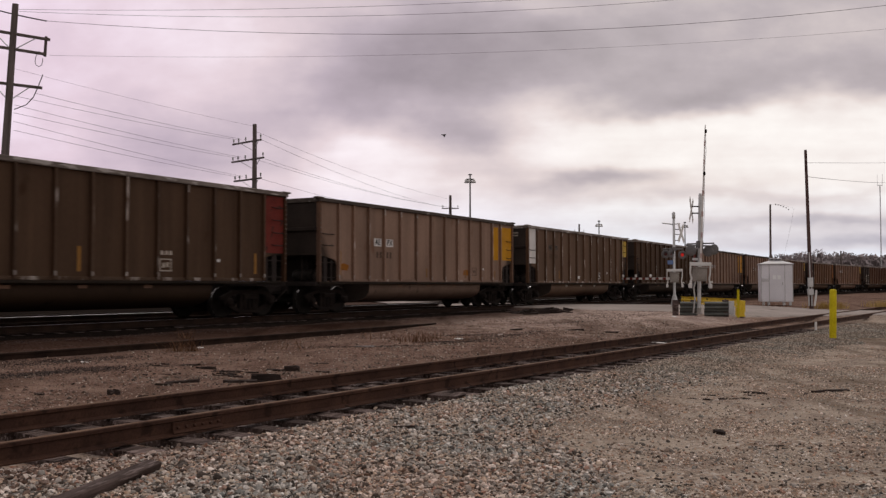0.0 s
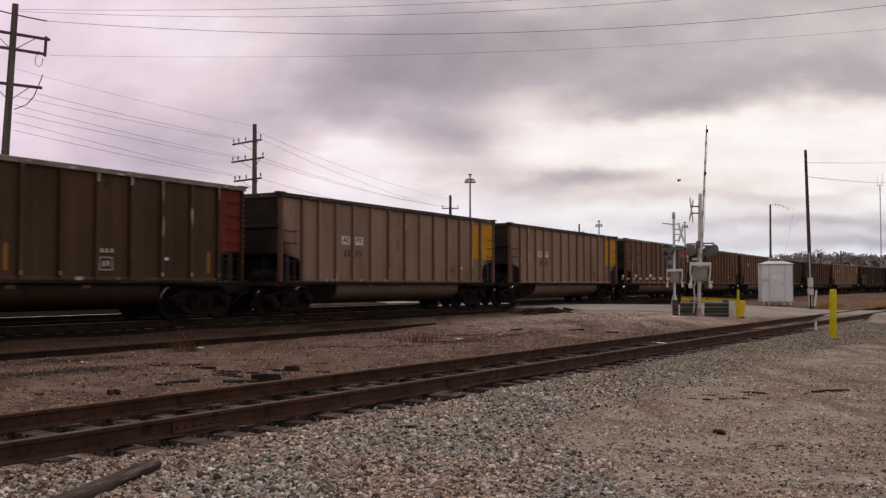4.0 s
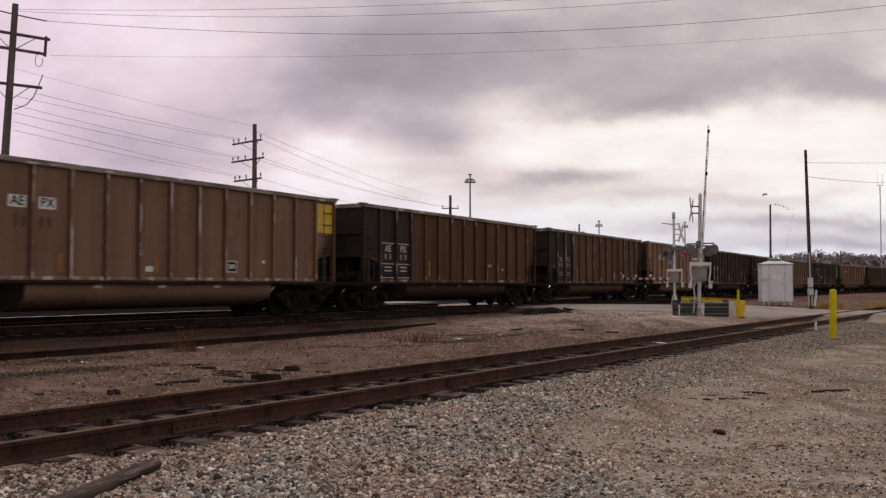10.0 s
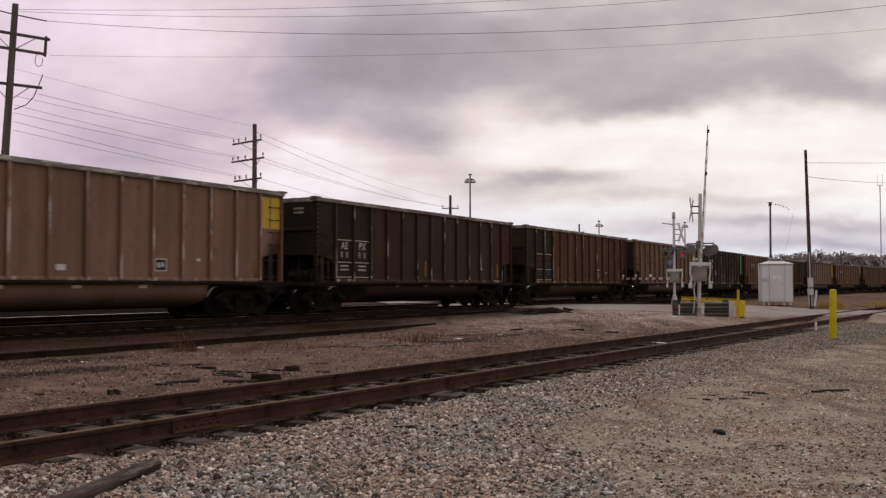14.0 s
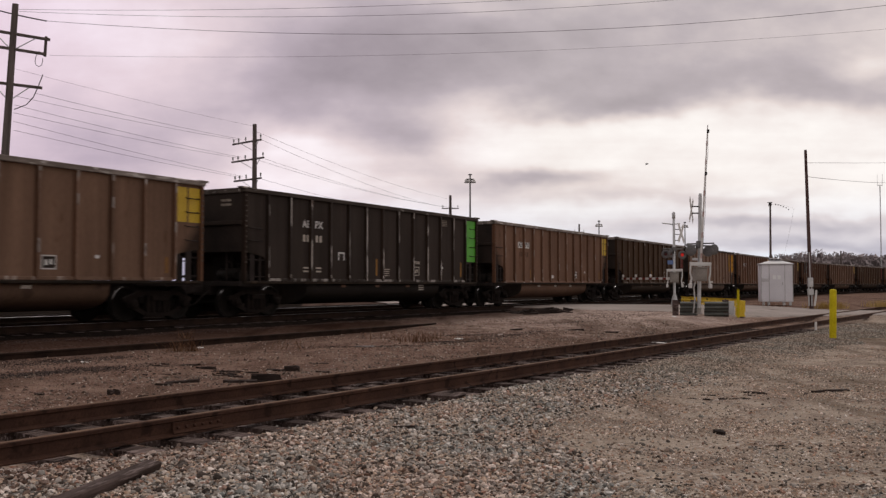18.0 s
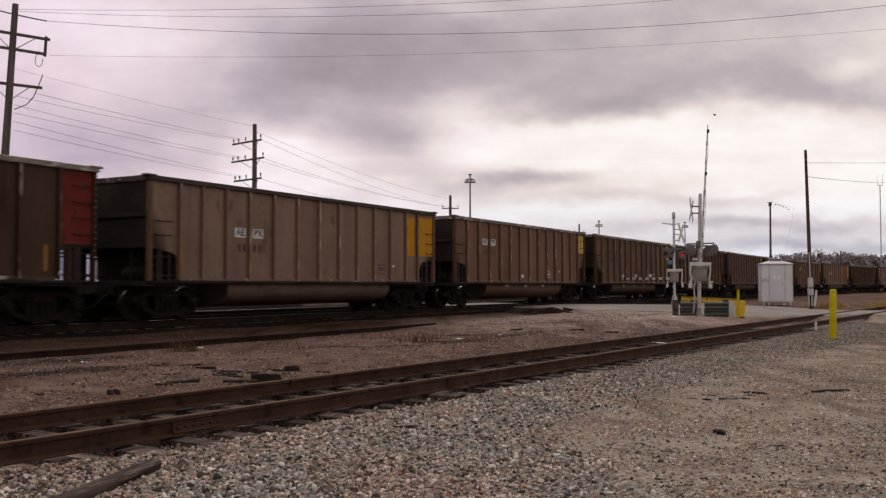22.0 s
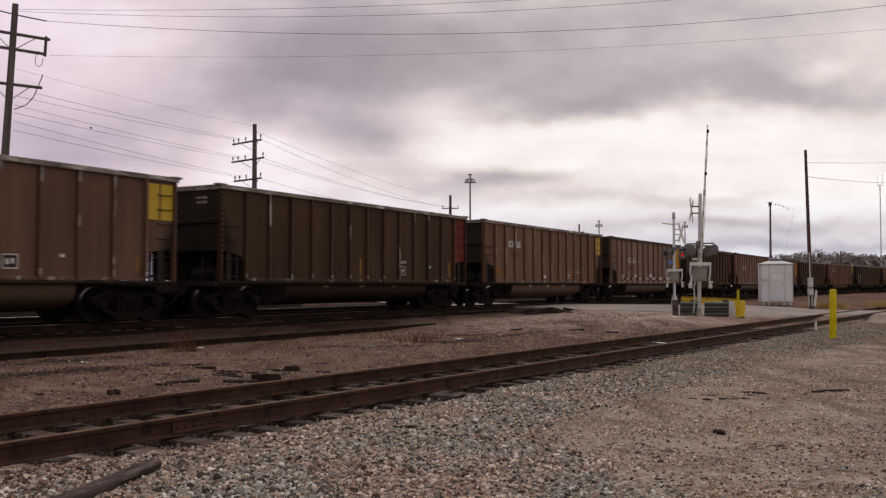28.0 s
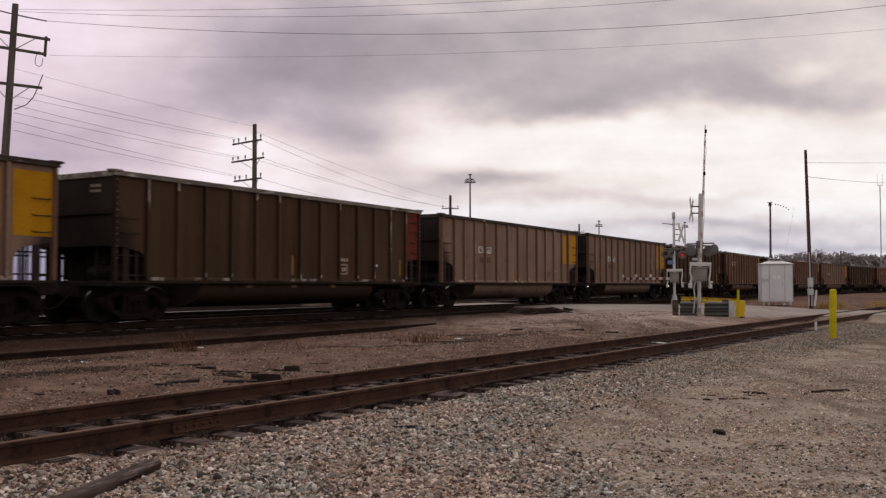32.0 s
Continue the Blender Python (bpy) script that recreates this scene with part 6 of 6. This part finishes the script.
def gate_machine(parent, z, face, size=1.0):
    """Grey gate motor with its forked arms and weights."""
    b = part("gate_motor", Mesh().box(-.28, .24, -.20, .20, -.30, .30, .03).box(-.32, .28, -.23, .23, .26, .32, .01), M["motor"], parent, "grey gate motor housing", pose(-.05, -.32 * size, z, 0, 0, face) @ Matrix.Scale(size, 4))
    part("motor_door", Mesh().box(-.22, .18, -.225, -.20, -.22, .20, .01), M["motor"], b)
    for x in (-.44, .46):
        k = 1 if x > 0 else -1
        part("fork", Mesh().prism([(x - .025, .42), (x + .025, .42), (x + .02, .05), (x - .05 * k + .03, -.18), (x + .02 * k + .03, -.58), (x + .02 * k - .04, -.60), (x - .05 * k - .03, -.2), (x - .035, .05)], -.035, .035), M["white_frame"], b)
        part("weight", Mesh().box(x - .06, x + .07, -.08, .08, -.60, -.40, .02).box(x + .02 * k, x + .02 * k + .09, -.05, .05, -.36, -.28, .01), M["white_frame"], b)
    part("cross_bar", Mesh().box(-.47, .49, -.04, .04, .36, .52, .01), M["white_frame"], b)
    return b


def build_signal_near():
    s = thing("crossing_signal", "galvanised crossing signal with crossbuck, flashers and raised gate", "crossing signal", pose(9.77, 35.5, -0.16, 0, 1.2, 0))
    part("mast", Mesh().lathe([(.072, .0), (.07, 2.0), (.068, 4.55), (.05, 4.62), (0, 4.64)], 16), M["galv"], s)
    part("base_collar", Mesh().lathe([(.12, 0), (.12, .03), (.088, .06), (.084, .20), (.072, .24)], 16), M["motor"], s, "stained base collar")
    for z in (3.86, 4.12):
        part("bracket", Mesh().box(-.38, .05, -.03, .03, z - .025, z + .025), M["board"], s)
    crossbuck(s, 3.98, 66, -.34, 0)
    arm = part("lamp_arm", Mesh().tube([(-.55, -.12, 2.62), (.50, .16, 2.62)], .032, 8).tube([(-.36, .5, 2.70), (0, 0, 2.70), (.4, -.5, 2.70)], .028, 8).box(-.12, .12, -.10, .10, 2.52, 2.80, .02), M["board"], s)
    for x, y, f in ((-.40, -.25, 62), (.38, .18, 62)):
        lamp_unit(s, x, y, 2.42, f + 90, False)
    lamp_unit(s, .66, .34, 2.50, 205, False)
    part("warning_plate", Mesh().box(-.30, -.10, -.10, -.085, 2.05, 2.14), M["galv"], s)
    gate_machine(s, 1.52, 8, 0.88)
    part("cable", Mesh().tube([(-.18, -.2, 1.35), (-.26, -.18, 1.0), (-.20, -.14, .6), (-.24, -.1, .05)], .03, 8), M["galv"], s)
    ga = part("gate_arm", Mesh().prism([(-.04, 0), (.04, 0), (.030, 2.6), (.014, 5.62), (-.014, 5.62), (-.030, 2.6)], -.018, .018), M["arm"], s, "slender raised white gate arm", pose(-.02, -.20, 1.62))
    for z in (3.75, 5.38):
        part("arm_lamp", Mesh().lathe([(0, -.07), (.045, -.06), (.05, 0), (.045, .06), (0, .07)], 10), M["wheel"], ga, m=pose(0.02, -.02, z))
    for z in (0.6, 1.4, 2.2, 3.0, 4.2, 4.9):
        part("stripe", Mesh().box(-.034, .034, -.022, .022, z - .10, z + .10) if z < 4 else Mesh().box(-.024, .024, -.022, .022, z - .10, z + .10), M["pinkred"], ga, "faded red stripe")
    part("arm_wire", Mesh().tube([(.03, 0, .2), (.07, -.01, 2.2), (.03, 0, 3.75), (.06, 0, 4.6), (.02, 0, 5.38)], .008, 5), M["board"], ga)
    return s, ga


def build_signal_far():
    s = thing("crossing_signal", "galvanised crossing signal with lowered striped gate arm", "crossing signal", pose(11.33, 45.5, -0.12))
    part("mast", Mesh().lathe([(.065, 0), (.062, 4.3), (.0, 4.32)], 14), M["galv"], s)
    part("bell", Mesh().lathe([(.03, 4.28), (.08, 4.34), (.085, 4.58), (.05, 4.66), (0, 4.67)], 14), M["galv"], s)
    part("base_collar", Mesh().lathe([(.20, 0), (.20, .05), (.17, .08), (.15, .36), (.075, .62)], 14), M["galv"], s)
    part("top_arm", Mesh().tube([(-.55, .1, 4.12), (-.1, 0, 4.06), (.3, -.05, 4.08)], .03, 8), M["galv"], s)
    for z in (2.95, 3.25, 3.55, 3.8):
        part("rung", Mesh().tube([(0, 0, z), (.30, 0, z)], .02, 6), M["board"], s)
    crossbuck(s, 3.62, 58, .34, -.05, 1.0)
    part("lamp_arm", Mesh().tube([(-.55, 0, 2.84), (.45, 0, 2.84)], .035, 8).box(-.10, .10, -.10, .10, 2.74, 2.94, .02), M["board"], s)
    lamp_unit(s, -.42, -.06, 2.59, -20, False)
    lamp_unit(s, -.18, -.10, 2.62, 40, False)
    lamp_unit(s, .38, -.08, 2.55, 6, True)
    part("blue_plate", Mesh().box(-.35, -.07, -.12, -.105, 2.08, 2.28, .004), M["blue"], s, "small blue information plate")
    gate_machine(s, 1.44, -12, 0.80)
    g = part("gate_arm", Mesh().prism([(0, -.06), (0, .06), (5.6, .045), (5.6, -.045)], -.02, .02), M["arm"], s, "white gate arm with red stripes", pose(-.18, -.1, 1.39, 0, -.3, 104))
    for k in range(7):
        part("stripe", Mesh().box(.5 + k * .75, .85 + k * .75, -.024, .024, -.052, .052), M["red"], g, "dull red stripe")
    for x in (2.2, 3.9, 5.45):
        part("arm_lamp", Mesh().lathe([(0, -.08), (.05, -.07), (.055, 0), (.05, .07), (0, .08)], 10), M["white"], g, m=pose(x, 0, .14))
    return s


def w_beam(length):
    """A corrugated guard rail beam along x."""
    prof = [(0, .155), (-.05, .12), (-.075, .08), (-.05, .04), (-.01, 0), (-.05, -.04), (-.075, -.08), (-.05, -.12), (0, -.155)]
    prof = prof + [(y + .008, z) for y, z in prof[::-1]]
    return Mesh().prism(prof, 0, length, "x")


def build_guard():
    g = thing("guard_rail", "grey corrugated guard rail with a yellow painted end", "guard rail", pose(8.95, 35.78, -0.20))
    for x0, n in ((.16, .68), (1.10, .92)):
        part("beam", w_beam(n), M["beam"], g, "", pose(x0, 0, .36))
        part("beam", w_beam(n), M["beam"], g, "", pose(x0, .05, .10))
    part("long_beam", w_beam(8.0), M["yellowbeam"], g, "yellow painted beam along the road", pose(2.40, -.10, .47, 0, 0, 91.4))
    for y in (1.6, 4.0, 6.4, 7.6):
        part("post", Mesh().box(2.42 - y * .02, 2.56 - y * .02, y - .08, y + .08, -.15, .60, .012), M["tie"], g)
    part("end_wrap", Mesh().prism([(2.28, -.06), (2.42, -.14), (2.70, .05), (2.78, .6), (2.66, .6), (2.50, .1)], -.06, .55, "z"), M["yellowbeam"], g, "curved yellow end piece")
    part("side_beam", Mesh().box(2.04, 2.26, -.02, .03, .02, .54, .01), M["galv"], g)
    for x, mat in ((.02, "tie"), (.72, "tie"), (1.95, "tie")):
        part("post", Mesh().box(x - .10, x + .10, .02, .2, -.1, .58, .012), M[mat], g)
    return g


signal, raised_arm = build_signal_near()
build_signal_far()
build_guard()


# ================= poles, wires, lamps =================
def insulator(parent, x, y, z, s=1.0):
    part("insulator", Mesh().lathe([(.02 * s, 0), (.02 * s, .08 * s), (.06 * s, .10 * s), (.03 * s, .15 * s), (.06 * s, .18 * s), (.025 * s, .26 * s), (0, .27 * s)], 8), M["galv"], parent, m=pose(x, y, z))


def build_pole(x, y, top, lean=(0, 0), r=0.16, arms=(), label="weathered timber utility pole with crossarms", bottom=-0.5, mat="pole", pins=True):
    """arms: rows of (height, reach one way, reach other way, bearing in degrees, braces)."""
    p = thing("utility_pole", label, "utility pole", pose(x, y, bottom, lean[0], lean[1], 0))
    h = top - bottom
    part("pole", Mesh().tube([(0, 0, -.2), (0, 0, h * .5), (0, 0, h)], [r, r * .82, r * .64], 12), M[mat], p)
    for z, a, b, ang, braces in arms:
        z -= bottom
        arm = part("crossarm", Mesh().box(-a, b, -.05, .05, -.06, .06, .01), M["pole"], p, m=pose(0, -.02, z, 0, 0, ang))
        if braces:
            part("brace", Mesh().tube([(-a * .6, -.03, -.05), (0, -.03, -.75)], .022, 6).tube([(b * .6, -.03, -.05), (0, -.03, -.75)], .022, 6), M["galv"], arm)
        for q in () if not pins else (-a * .95, -a * .72, -a * .40, b * .9) if a > 1.5 else (-a * .9, b * .9):
            insulator(arm, q, 0, .06, 1.3)
    return p


def wire(a, b, sag=0.5, r=0.012, name="overhead_wire"):
    a, b = Vector(a), Vector(b)
    pts = []
    for k in range(17):
        f = k / 16
        q = a.lerp(b, f)
        q.z -= 4 * sag * f * (1 - f)
        pts.append(q)
    w = part(name, Mesh().tube(pts, r, 5), M["wire"])
    return tagged(w, "thin dark overhead wire between poles", "wire", "overhead wires")


P1, P2, P3 = Vector((-18.55, 40, 0)), Vector((-13.42, 66, 0)), Vector((0.91, 115, 0))
near_pole = build_pole(-19.31, 40, 13.2, (0, 2.86), 0.205, [(11.89, 1.3, 1.5, 31, True), (11.22, 1.3, 1.35, 31, False), (9.68, 1.1, 1.3, 24, True)], pins=False)
for q in (-1.15, 1.32):
    part("end_bracket", Mesh().box(q * .857 - .05, q * .857 + .05, q * .515 - .05, q * .515 + .05, 11.62, 12.52, .01), M["pole"], near_pole)
build_pole(P2.x, P2.y, 12.45, (0, -.2), 0.225, [(11.25, 2.65, .80, -42, True), (9.95, 2.75, 1.1, -42, True), (8.52, 2.45, .80, -42, True)])
build_pole(P3.x, P3.y, 12.1, (0, 0), 0.25, [(10.45, 1.05, 1.05, 6, False)])
build_pole(22.04, 150, 10.8, (0, 0), 0.2, [(9.5, .85, .85, 4, False)])
build_pole(85.76, 200, 8.3, (0, 0), 0.25, [(6.5, .8, .8, 4, False)])
build_pole(18.56, 46.85, 7.80, (0, -1.3), 0.105, [], "dark leaning timber pole with meter boxes", -0.1, "pole_red")
build_pole(29.98, 85, 8.35, (0, .4), 0.12, [], "thin dark timber pole", -0.3)
pb = thing("meter_box", "grey electric meter boxes and conduit on the pole foot", "meter box", pose(18.42, 46.60, -0.1))
part("upper_box", Mesh().box(-.12, .12, -.10, .05, .95, 1.42, .02), M["galv"], pb)
part("lower_box", Mesh().box(-.14, .14, -.10, .05, .55, .86, .02), M["galv"], pb)
part("conduit", Mesh().tube([(-.08, 0, 0), (-.08, 0, .95)], .035, 8).tube([(.07, 0, 0), (.07, 0, .95)], .035, 8), M["galv"], pb)
part("riser", Mesh().tube([(0, 0, 1.4), (-.03, 0, 2.7)], .03, 8), M["galv"], pb)
dc = thing("service_drop", "thin sagging service cable with small dark beads", "cable", pose(29.98, 85, 8.2))
part("cable", Mesh().tube([(0, 0, .12), (.9, 0, .14), (1.5, 0, .02), (2.2, 0, -.25), (2.05, 0, -1.2), (1.5, 0, -3.6), (.3, 0, -8.0)], .006, 5), M["wire"], dc)
# a row of six small dark beads along the sag
for k in range(6):
    part("clamp", Mesh().lathe([(0, -.06), (.05, -.03), (.05, .03), (0, .06)], 8), M["under"], dc, m=pose(.55 + k * .24, 0, .14 - .03 * k - .012 * k * k))
gw = thing("guy_guard", "leaning white plastic guy wire guard beside the pole", "guard", pose(18.62, 46.6, -0.1))
part("tube", Mesh().tube([(0, 0, 0), (.06, 0, .35), (.10, 0, .80)], .055, 8), M["white"], gw)

def at(px, py, d):
    """A place d metres ahead, by tangents to the sides and up."""
    return Vector((px * d, d, EYE + py * d))

jl = thing("jumper_cable", "looping jumper cables hanging from the pole arms", "cable", pose(-17.5, 40.5, 9.2))
part("loop", Mesh().tube([(-.28, 0, 2.05), (-.42, 0, 1.80), (-.45, 0, 1.58), (-.40, 0, 1.42), (-.28, 0, 1.35), (-.16, 0, 1.42), (-.12, 0, 1.58), (-.12, 0, 1.72)], .016, 6), M["wire"], jl)
part("riser", Mesh().tube([(-.1, 0, 1.0), (-.3, 0, .45), (-.5, 0, 0.0), (-.75, -.1, -.35), (-1.2, -.3, -.6)], .022, 6), M["wire"], jl)
# wires between the two near poles
wire((-18.6, 40, 10.34), (-13.5, 66, 12.3), 0.10, 0.006)
for x1, z1, z2, reach in ((-17.72, 9.28, 11.25, 1.58), (-18.6, 9.16, 11.25, 2.09), (-18.58, 8.76, 9.95, 1.69), (-18.61, 8.42, 9.95, 2.23), (-18.62, 8.05, 8.52, 1.44), (-18.6, 7.66, 8.52, 1.90)):
    wire((x1, 40, z1), (P2.x - reach * 0.743, P2.y + reach * 0.669, z2 + 0.28), 0.10, 0.009)
for x2, z2, x3, z3 in ((-13.3, 11.9, 0.9, 11.6), (-12.9, 11.3, 0.0, 10.6), (-12.7, 9.95, 1.3, 10.55), (-13.3, 9.9, 1.8, 10.5), (-12.9, 8.5, 0.7, 9.2)):
    wire((x2, 66, z2), (x3, 115, z3), 0.5, 0.010)
# three long spans that cross overhead, and the fainter ones beyond
wire((-18.5, 40, 12.95), (15.0, 40, 14.2), 0.44, 0.008)
wire((-18.45, 40, 12.86), (17.43, 40, 14.1), 0.73, 0.008)
wire((-17.26, 40, 12.44), (22.3, 40, 13.5), 1.05, 0.010)
wire((-19.4, 40.1, 12.93), (-17.26, 40, 12.44), 0.02, 0.03)
wire((-17.1, 40, 10.93), (22.3, 40, 12.35), 0.56, 0.005)
wire((18.36, 46.85, 6.45), (60, 112, 13.9), 0.45, 0.012)
wire((18.34, 46.85, 7.15), (60, 112, 16.0), 0.1, 0.010)


def build_mast(x, y, top, label, heads=6):
    m = thing("light_mast", label, "light mast", pose(x, y, -0.5))
    h = top + 0.5
    part("shaft", Mesh().tube([(0, 0, 0), (0, 0, h)], [.18, .10], 10), M["darkgalv"], m)
    part("ring", Mesh().tube([(.55 * math.cos(a), .45 * math.sin(a), h - .6) for a in [2 * math.pi * k / 16 for k in range(17)]], .06, 6).tube([(-.55, 0, h - .6), (.55, 0, h - .6)], .05, 6), M["darkgalv"], m)
    for k in range(heads):
        a = 2 * math.pi * k / heads + .3
        c, s_ = math.cos(a), math.sin(a)
        part("lamp_head", Mesh().lathe([(0, .22), (.12, .20), (.15, .05), (.26, -.22), (.24, -.24), (0, -.18)], 12), M["white"], m, m=pose(.62 * c, .5 * s_, h - .85))
    part("cap", Mesh().lathe([(.12, h - .05), (.3, h), (.3, h + .1), (0, h + .2)], 10), M["darkgalv"], m)
    return m


build_mast(3.81, 130, 16.4, "tall galvanised yard light mast with a ring of lamps")
build_mast(31.98, 190, 14.0, "tall galvanised yard light mast far behind the train")
build_mast(52.2, 200, 14.4, "tall yard light mast far behind the train", 4)


def build_tower(x, y, top):
    t = thing("antenna_tower", "slim grey antenna tower with whip aerials", "antenna tower", pose(x, y, -0.5))
    h = top - 2.2
    for k in range(3):
        a = 2 * math.pi * k / 3
        part("leg", Mesh().tube([(.15 * math.cos(a), .15 * math.sin(a), 0), (.08 * math.cos(a), .08 * math.sin(a), h)], .03, 6), M["galv"], t)
    g = Mesh()
    for k in range(28):
        z0, z1 = h * k / 28, h * (k + 1) / 28
        for j in range(3):
            a, b = 2 * math.pi * (j + k % 2) / 3, 2 * math.pi * (j + 1 + k % 2) / 3
            r0, r1 = .15 - .07 * k / 28, .15 - .07 * (k + 1) / 28
            g.tube([(r0 * math.cos(a), r0 * math.sin(a), z0), (r1 * math.cos(b), r1 * math.sin(b), z1)], .016, 4)
    part("lattice", g, M["galv"], t)
    part("head_frame", Mesh().tube([(-.58, 0, h), (.58, 0, h)], .07, 6), M["galv"], t)
    for xx in (-.55, .55):
        part("whip_aerial", Mesh().tube([(xx, 0, h), (xx, 0, h + 2.4)], .03, 6), M["galv"], t)
    return t


build_tower(94.45, 200, 25.2)


# ================= far trees =================
def build_woods():
    """Leafless far woods: trunks, forking limbs and thousands of twig clumps in one object."""
    rng = random.Random(21)
    vs, fs = [], []

    def stick(a, b, r0, r1):
        o = len(vs)
        d = (Vector(b) - Vector(a)).normalized()
        s1 = d.orthogonal().normalized()
        s2 = d.cross(s1)
        for p, r in ((a, r0), (b, r1)):
            for k in range(3):
                q = 2.094 * k
                v = Vector(p) + (s1 * math.cos(q) + s2 * math.sin(q)) * r
                vs.append(tuple(v))
        for k in range(3):
            fs.append((o + k, o + (k + 1) % 3, o + 3 + (k + 1) % 3, o + 3 + k))

    def twig(p, r):
        o = len(vs)
        for _ in range(3):
            vs.append((p[0] + rng.uniform(-r, r), p[1] + rng.uniform(-r, r), p[2] + rng.uniform(-r, r)))
        fs.append((o, o + 1, o + 2))

    for k in range(360):
        bearing = rng.uniform(-0.05, 0.58)
        d = rng.uniform(255, 330)
        x, y = bearing * d, d
        h = rng.uniform(6.4, 7.6) * (1 + 0.26 * noise.noise((bearing * 13, 0, 0)))
        h *= 1 + 0.34 * smooth(0.33, 0.39, bearing) * (0.85 + 0.3 * rng.random())
        stick((x, y, -1), (x, y, h * .6), .16, .08)
        w = h * rng.uniform(.28, .42)
        for j in range(6):
            a, e = rng.uniform(0, 6.283), rng.uniform(.5, .98)
            q = (x + math.cos(a) * w * rng.uniform(.3, 1), y + math.sin(a) * w, h * e)
            stick((x, y, h * rng.uniform(.2, .5)), q, .04, .015)
        for _ in range(520):                      # a round crown of fine twigs, open towards the top
            a, f = rng.uniform(0, 6.283), rng.random() ** 0.9
            r = w * math.sqrt(rng.random()) * math.sqrt(max(0.03, 1 - (2 * abs(f - .45)) ** 2.2 * .8)) * 1.1
            twig((x + r * math.cos(a), y + r * math.sin(a), h * (.22 + .78 * f)), .46 - .2 * f)
        for _ in range(420):                      # undergrowth
            twig((x + rng.gauss(0, w * 1.5), y + rng.gauss(0, w), h * rng.random() * .9), 1.0)
    return tagged(part("far_woods", Mesh().add(vs, fs), M["woods"]), "hazy line of leafless grey-brown trees on the horizon", "woods", kind="stuff")


build_woods()


# ================= birds =================
def build_bird(label):
    b = thing("bird", label, "bird", pose(0, 0, 0))
    part("body", Mesh().tube([(-.26, 0, .01), (-.12, 0, 0), (-.02, 0, 0), (.10, 0, .01), (.15, 0, .03), (.20, 0, .02)], [.03, .04, .065, .055, .04, .006], 8), M["feather"], b)
    flap = []
    for s in (-1, 1):
        w = Mesh().prism([(.09, 0), (.07, s * .20), (-.02, s * .40), (-.07, s * .38), (-.09, s * .16), (-.08, 0)], -.006, .006, "z")
        flap.append(part("wing", w, M["feather"], b, m=pose(0, s * .05, .03)))
    return b, flap


M["feather"] = surface("dark_feathers", (0.03, 0.027, 0.028), (0.06, 0.054, 0.054), 0.8, 0, 8, 60, 0)
gull, gull_wings = build_bird("dark bird flying up from behind the train")
lark, lark_wings = build_bird("dark bird that flies to the thin pole and perches")


# ================= motion of things =================
BIRD_A = [(0, 0.1437, 0.0321, 0), (8, 0.1559, 0.0394, 0), (14, 0.1719, 0.0638, 5), (17, 0.1868, 0.0974, 10), (18, 0.2207, 0.1311, 10), (18.6, 0.2417, 0.152, 10), (19, 0.2571, 0.1668, 10), (19.4, 0.2774, 0.1773, 10), (19.8, 0.2983, 0.1834, 10), (20.2, 0.3185, 0.184, 20), (20.6, 0.3326, 0.184, 50), (21, 0.3363, 0.184, 90), (21.6, 0.3216, 0.1828, 140), (22.3, 0.2702, 0.1871, 170), (23, 0.212, 0.1896, 178), (23.4, 0.1679, 0.1865, 180), (23.8, 0.1219, 0.1791, 182), (25, -0.0331, 0.1693, 180), (28, -0.382, 0.1705, 180), (29, -0.5045, 0.1711, 180), (32, -0.8596, 0.1711, 180)]
BIRD_B = [(0, 0.0012, 0.1625, -10), (0.4, 0.0232, 0.1508, -10), (1, 0.0599, 0.1404, -5), (1.4, 0.0856, 0.1348, -5), (3, 0.2114, 0.1189, 0), (4.5, 0.2694, 0.1115, 0), (6, 0.3072, 0.1066, 0), (9, 0.3431, 0.1005, 10), (11, 0.3516, 0.0931, 10), (11.8, 0.3534, 0.0888, 10), (32, 0.3534, 0.0888, 10)]


def motions():
    for n, car in cars.items():
        set_car(car, n)
    # wheels roll on their rails: one turn of keys for the front and one for the rear axle of a truck, shared by all alike
    first = {}
    for ob, a in wheels:
        if a not in first:
            walk(ob, [(k / 30, pose(a, 0, 0.457, 0, -math.degrees(way(k / 30) / 0.457), 0)) for k in range(961)])
            first[a] = ob
        else:
            ob.rotation_mode = "QUATERNION"
            keys = ob.animation_data_create()
            keys.action = first[a].animation_data.action
            keys.action_slot = first[a].animation_data.action_slot
    # the raised gate arm sways a little in the wind
    walk(raised_arm, [(t, pose(-.02, -.20, 1.62, 0, deg + 1.15, 0)) for t, deg in ((0, 0.2), (1, 0.1), (2, 0.3), (3, 0.5), (5, 0.9), (6, 1.1), (7.5, 1.2), (9, 1.4), (11, 1.3), (13, 1.2), (16, 1.1), (19, 1.15), (23, 1.1), (26, 1.0), (28, 1.05), (30, 0.6), (32, 0.2))])
    # two birds: time, bearing and height as tangents, heading
    for bird, wings, deep, until, rows in (
            (gull, gull_wings, 120.0, 32.0, BIRD_A),
            (lark, lark_wings, 85.0, 11.8, BIRD_B)):
        walk(bird, [(t, pose(u * deep, deep, EYE + v * deep, 0, 0, turn)) for t, u, v, turn in rows])
        for side, wing in zip((-1, 1), wings):
            walk(wing, [(k / 10, pose(0, side * .05, .03, side * ((-28, 5, 34, 5)[k % 4] if k / 10 < until else -62), 0, 0)) for k in range(321)])
    walk(sky, [(0.0, pose(0, 0, 0, 0, 0, -3.6)), (32.0, pose(0, 0, 0, 0, 0, 3.6))])


motions()
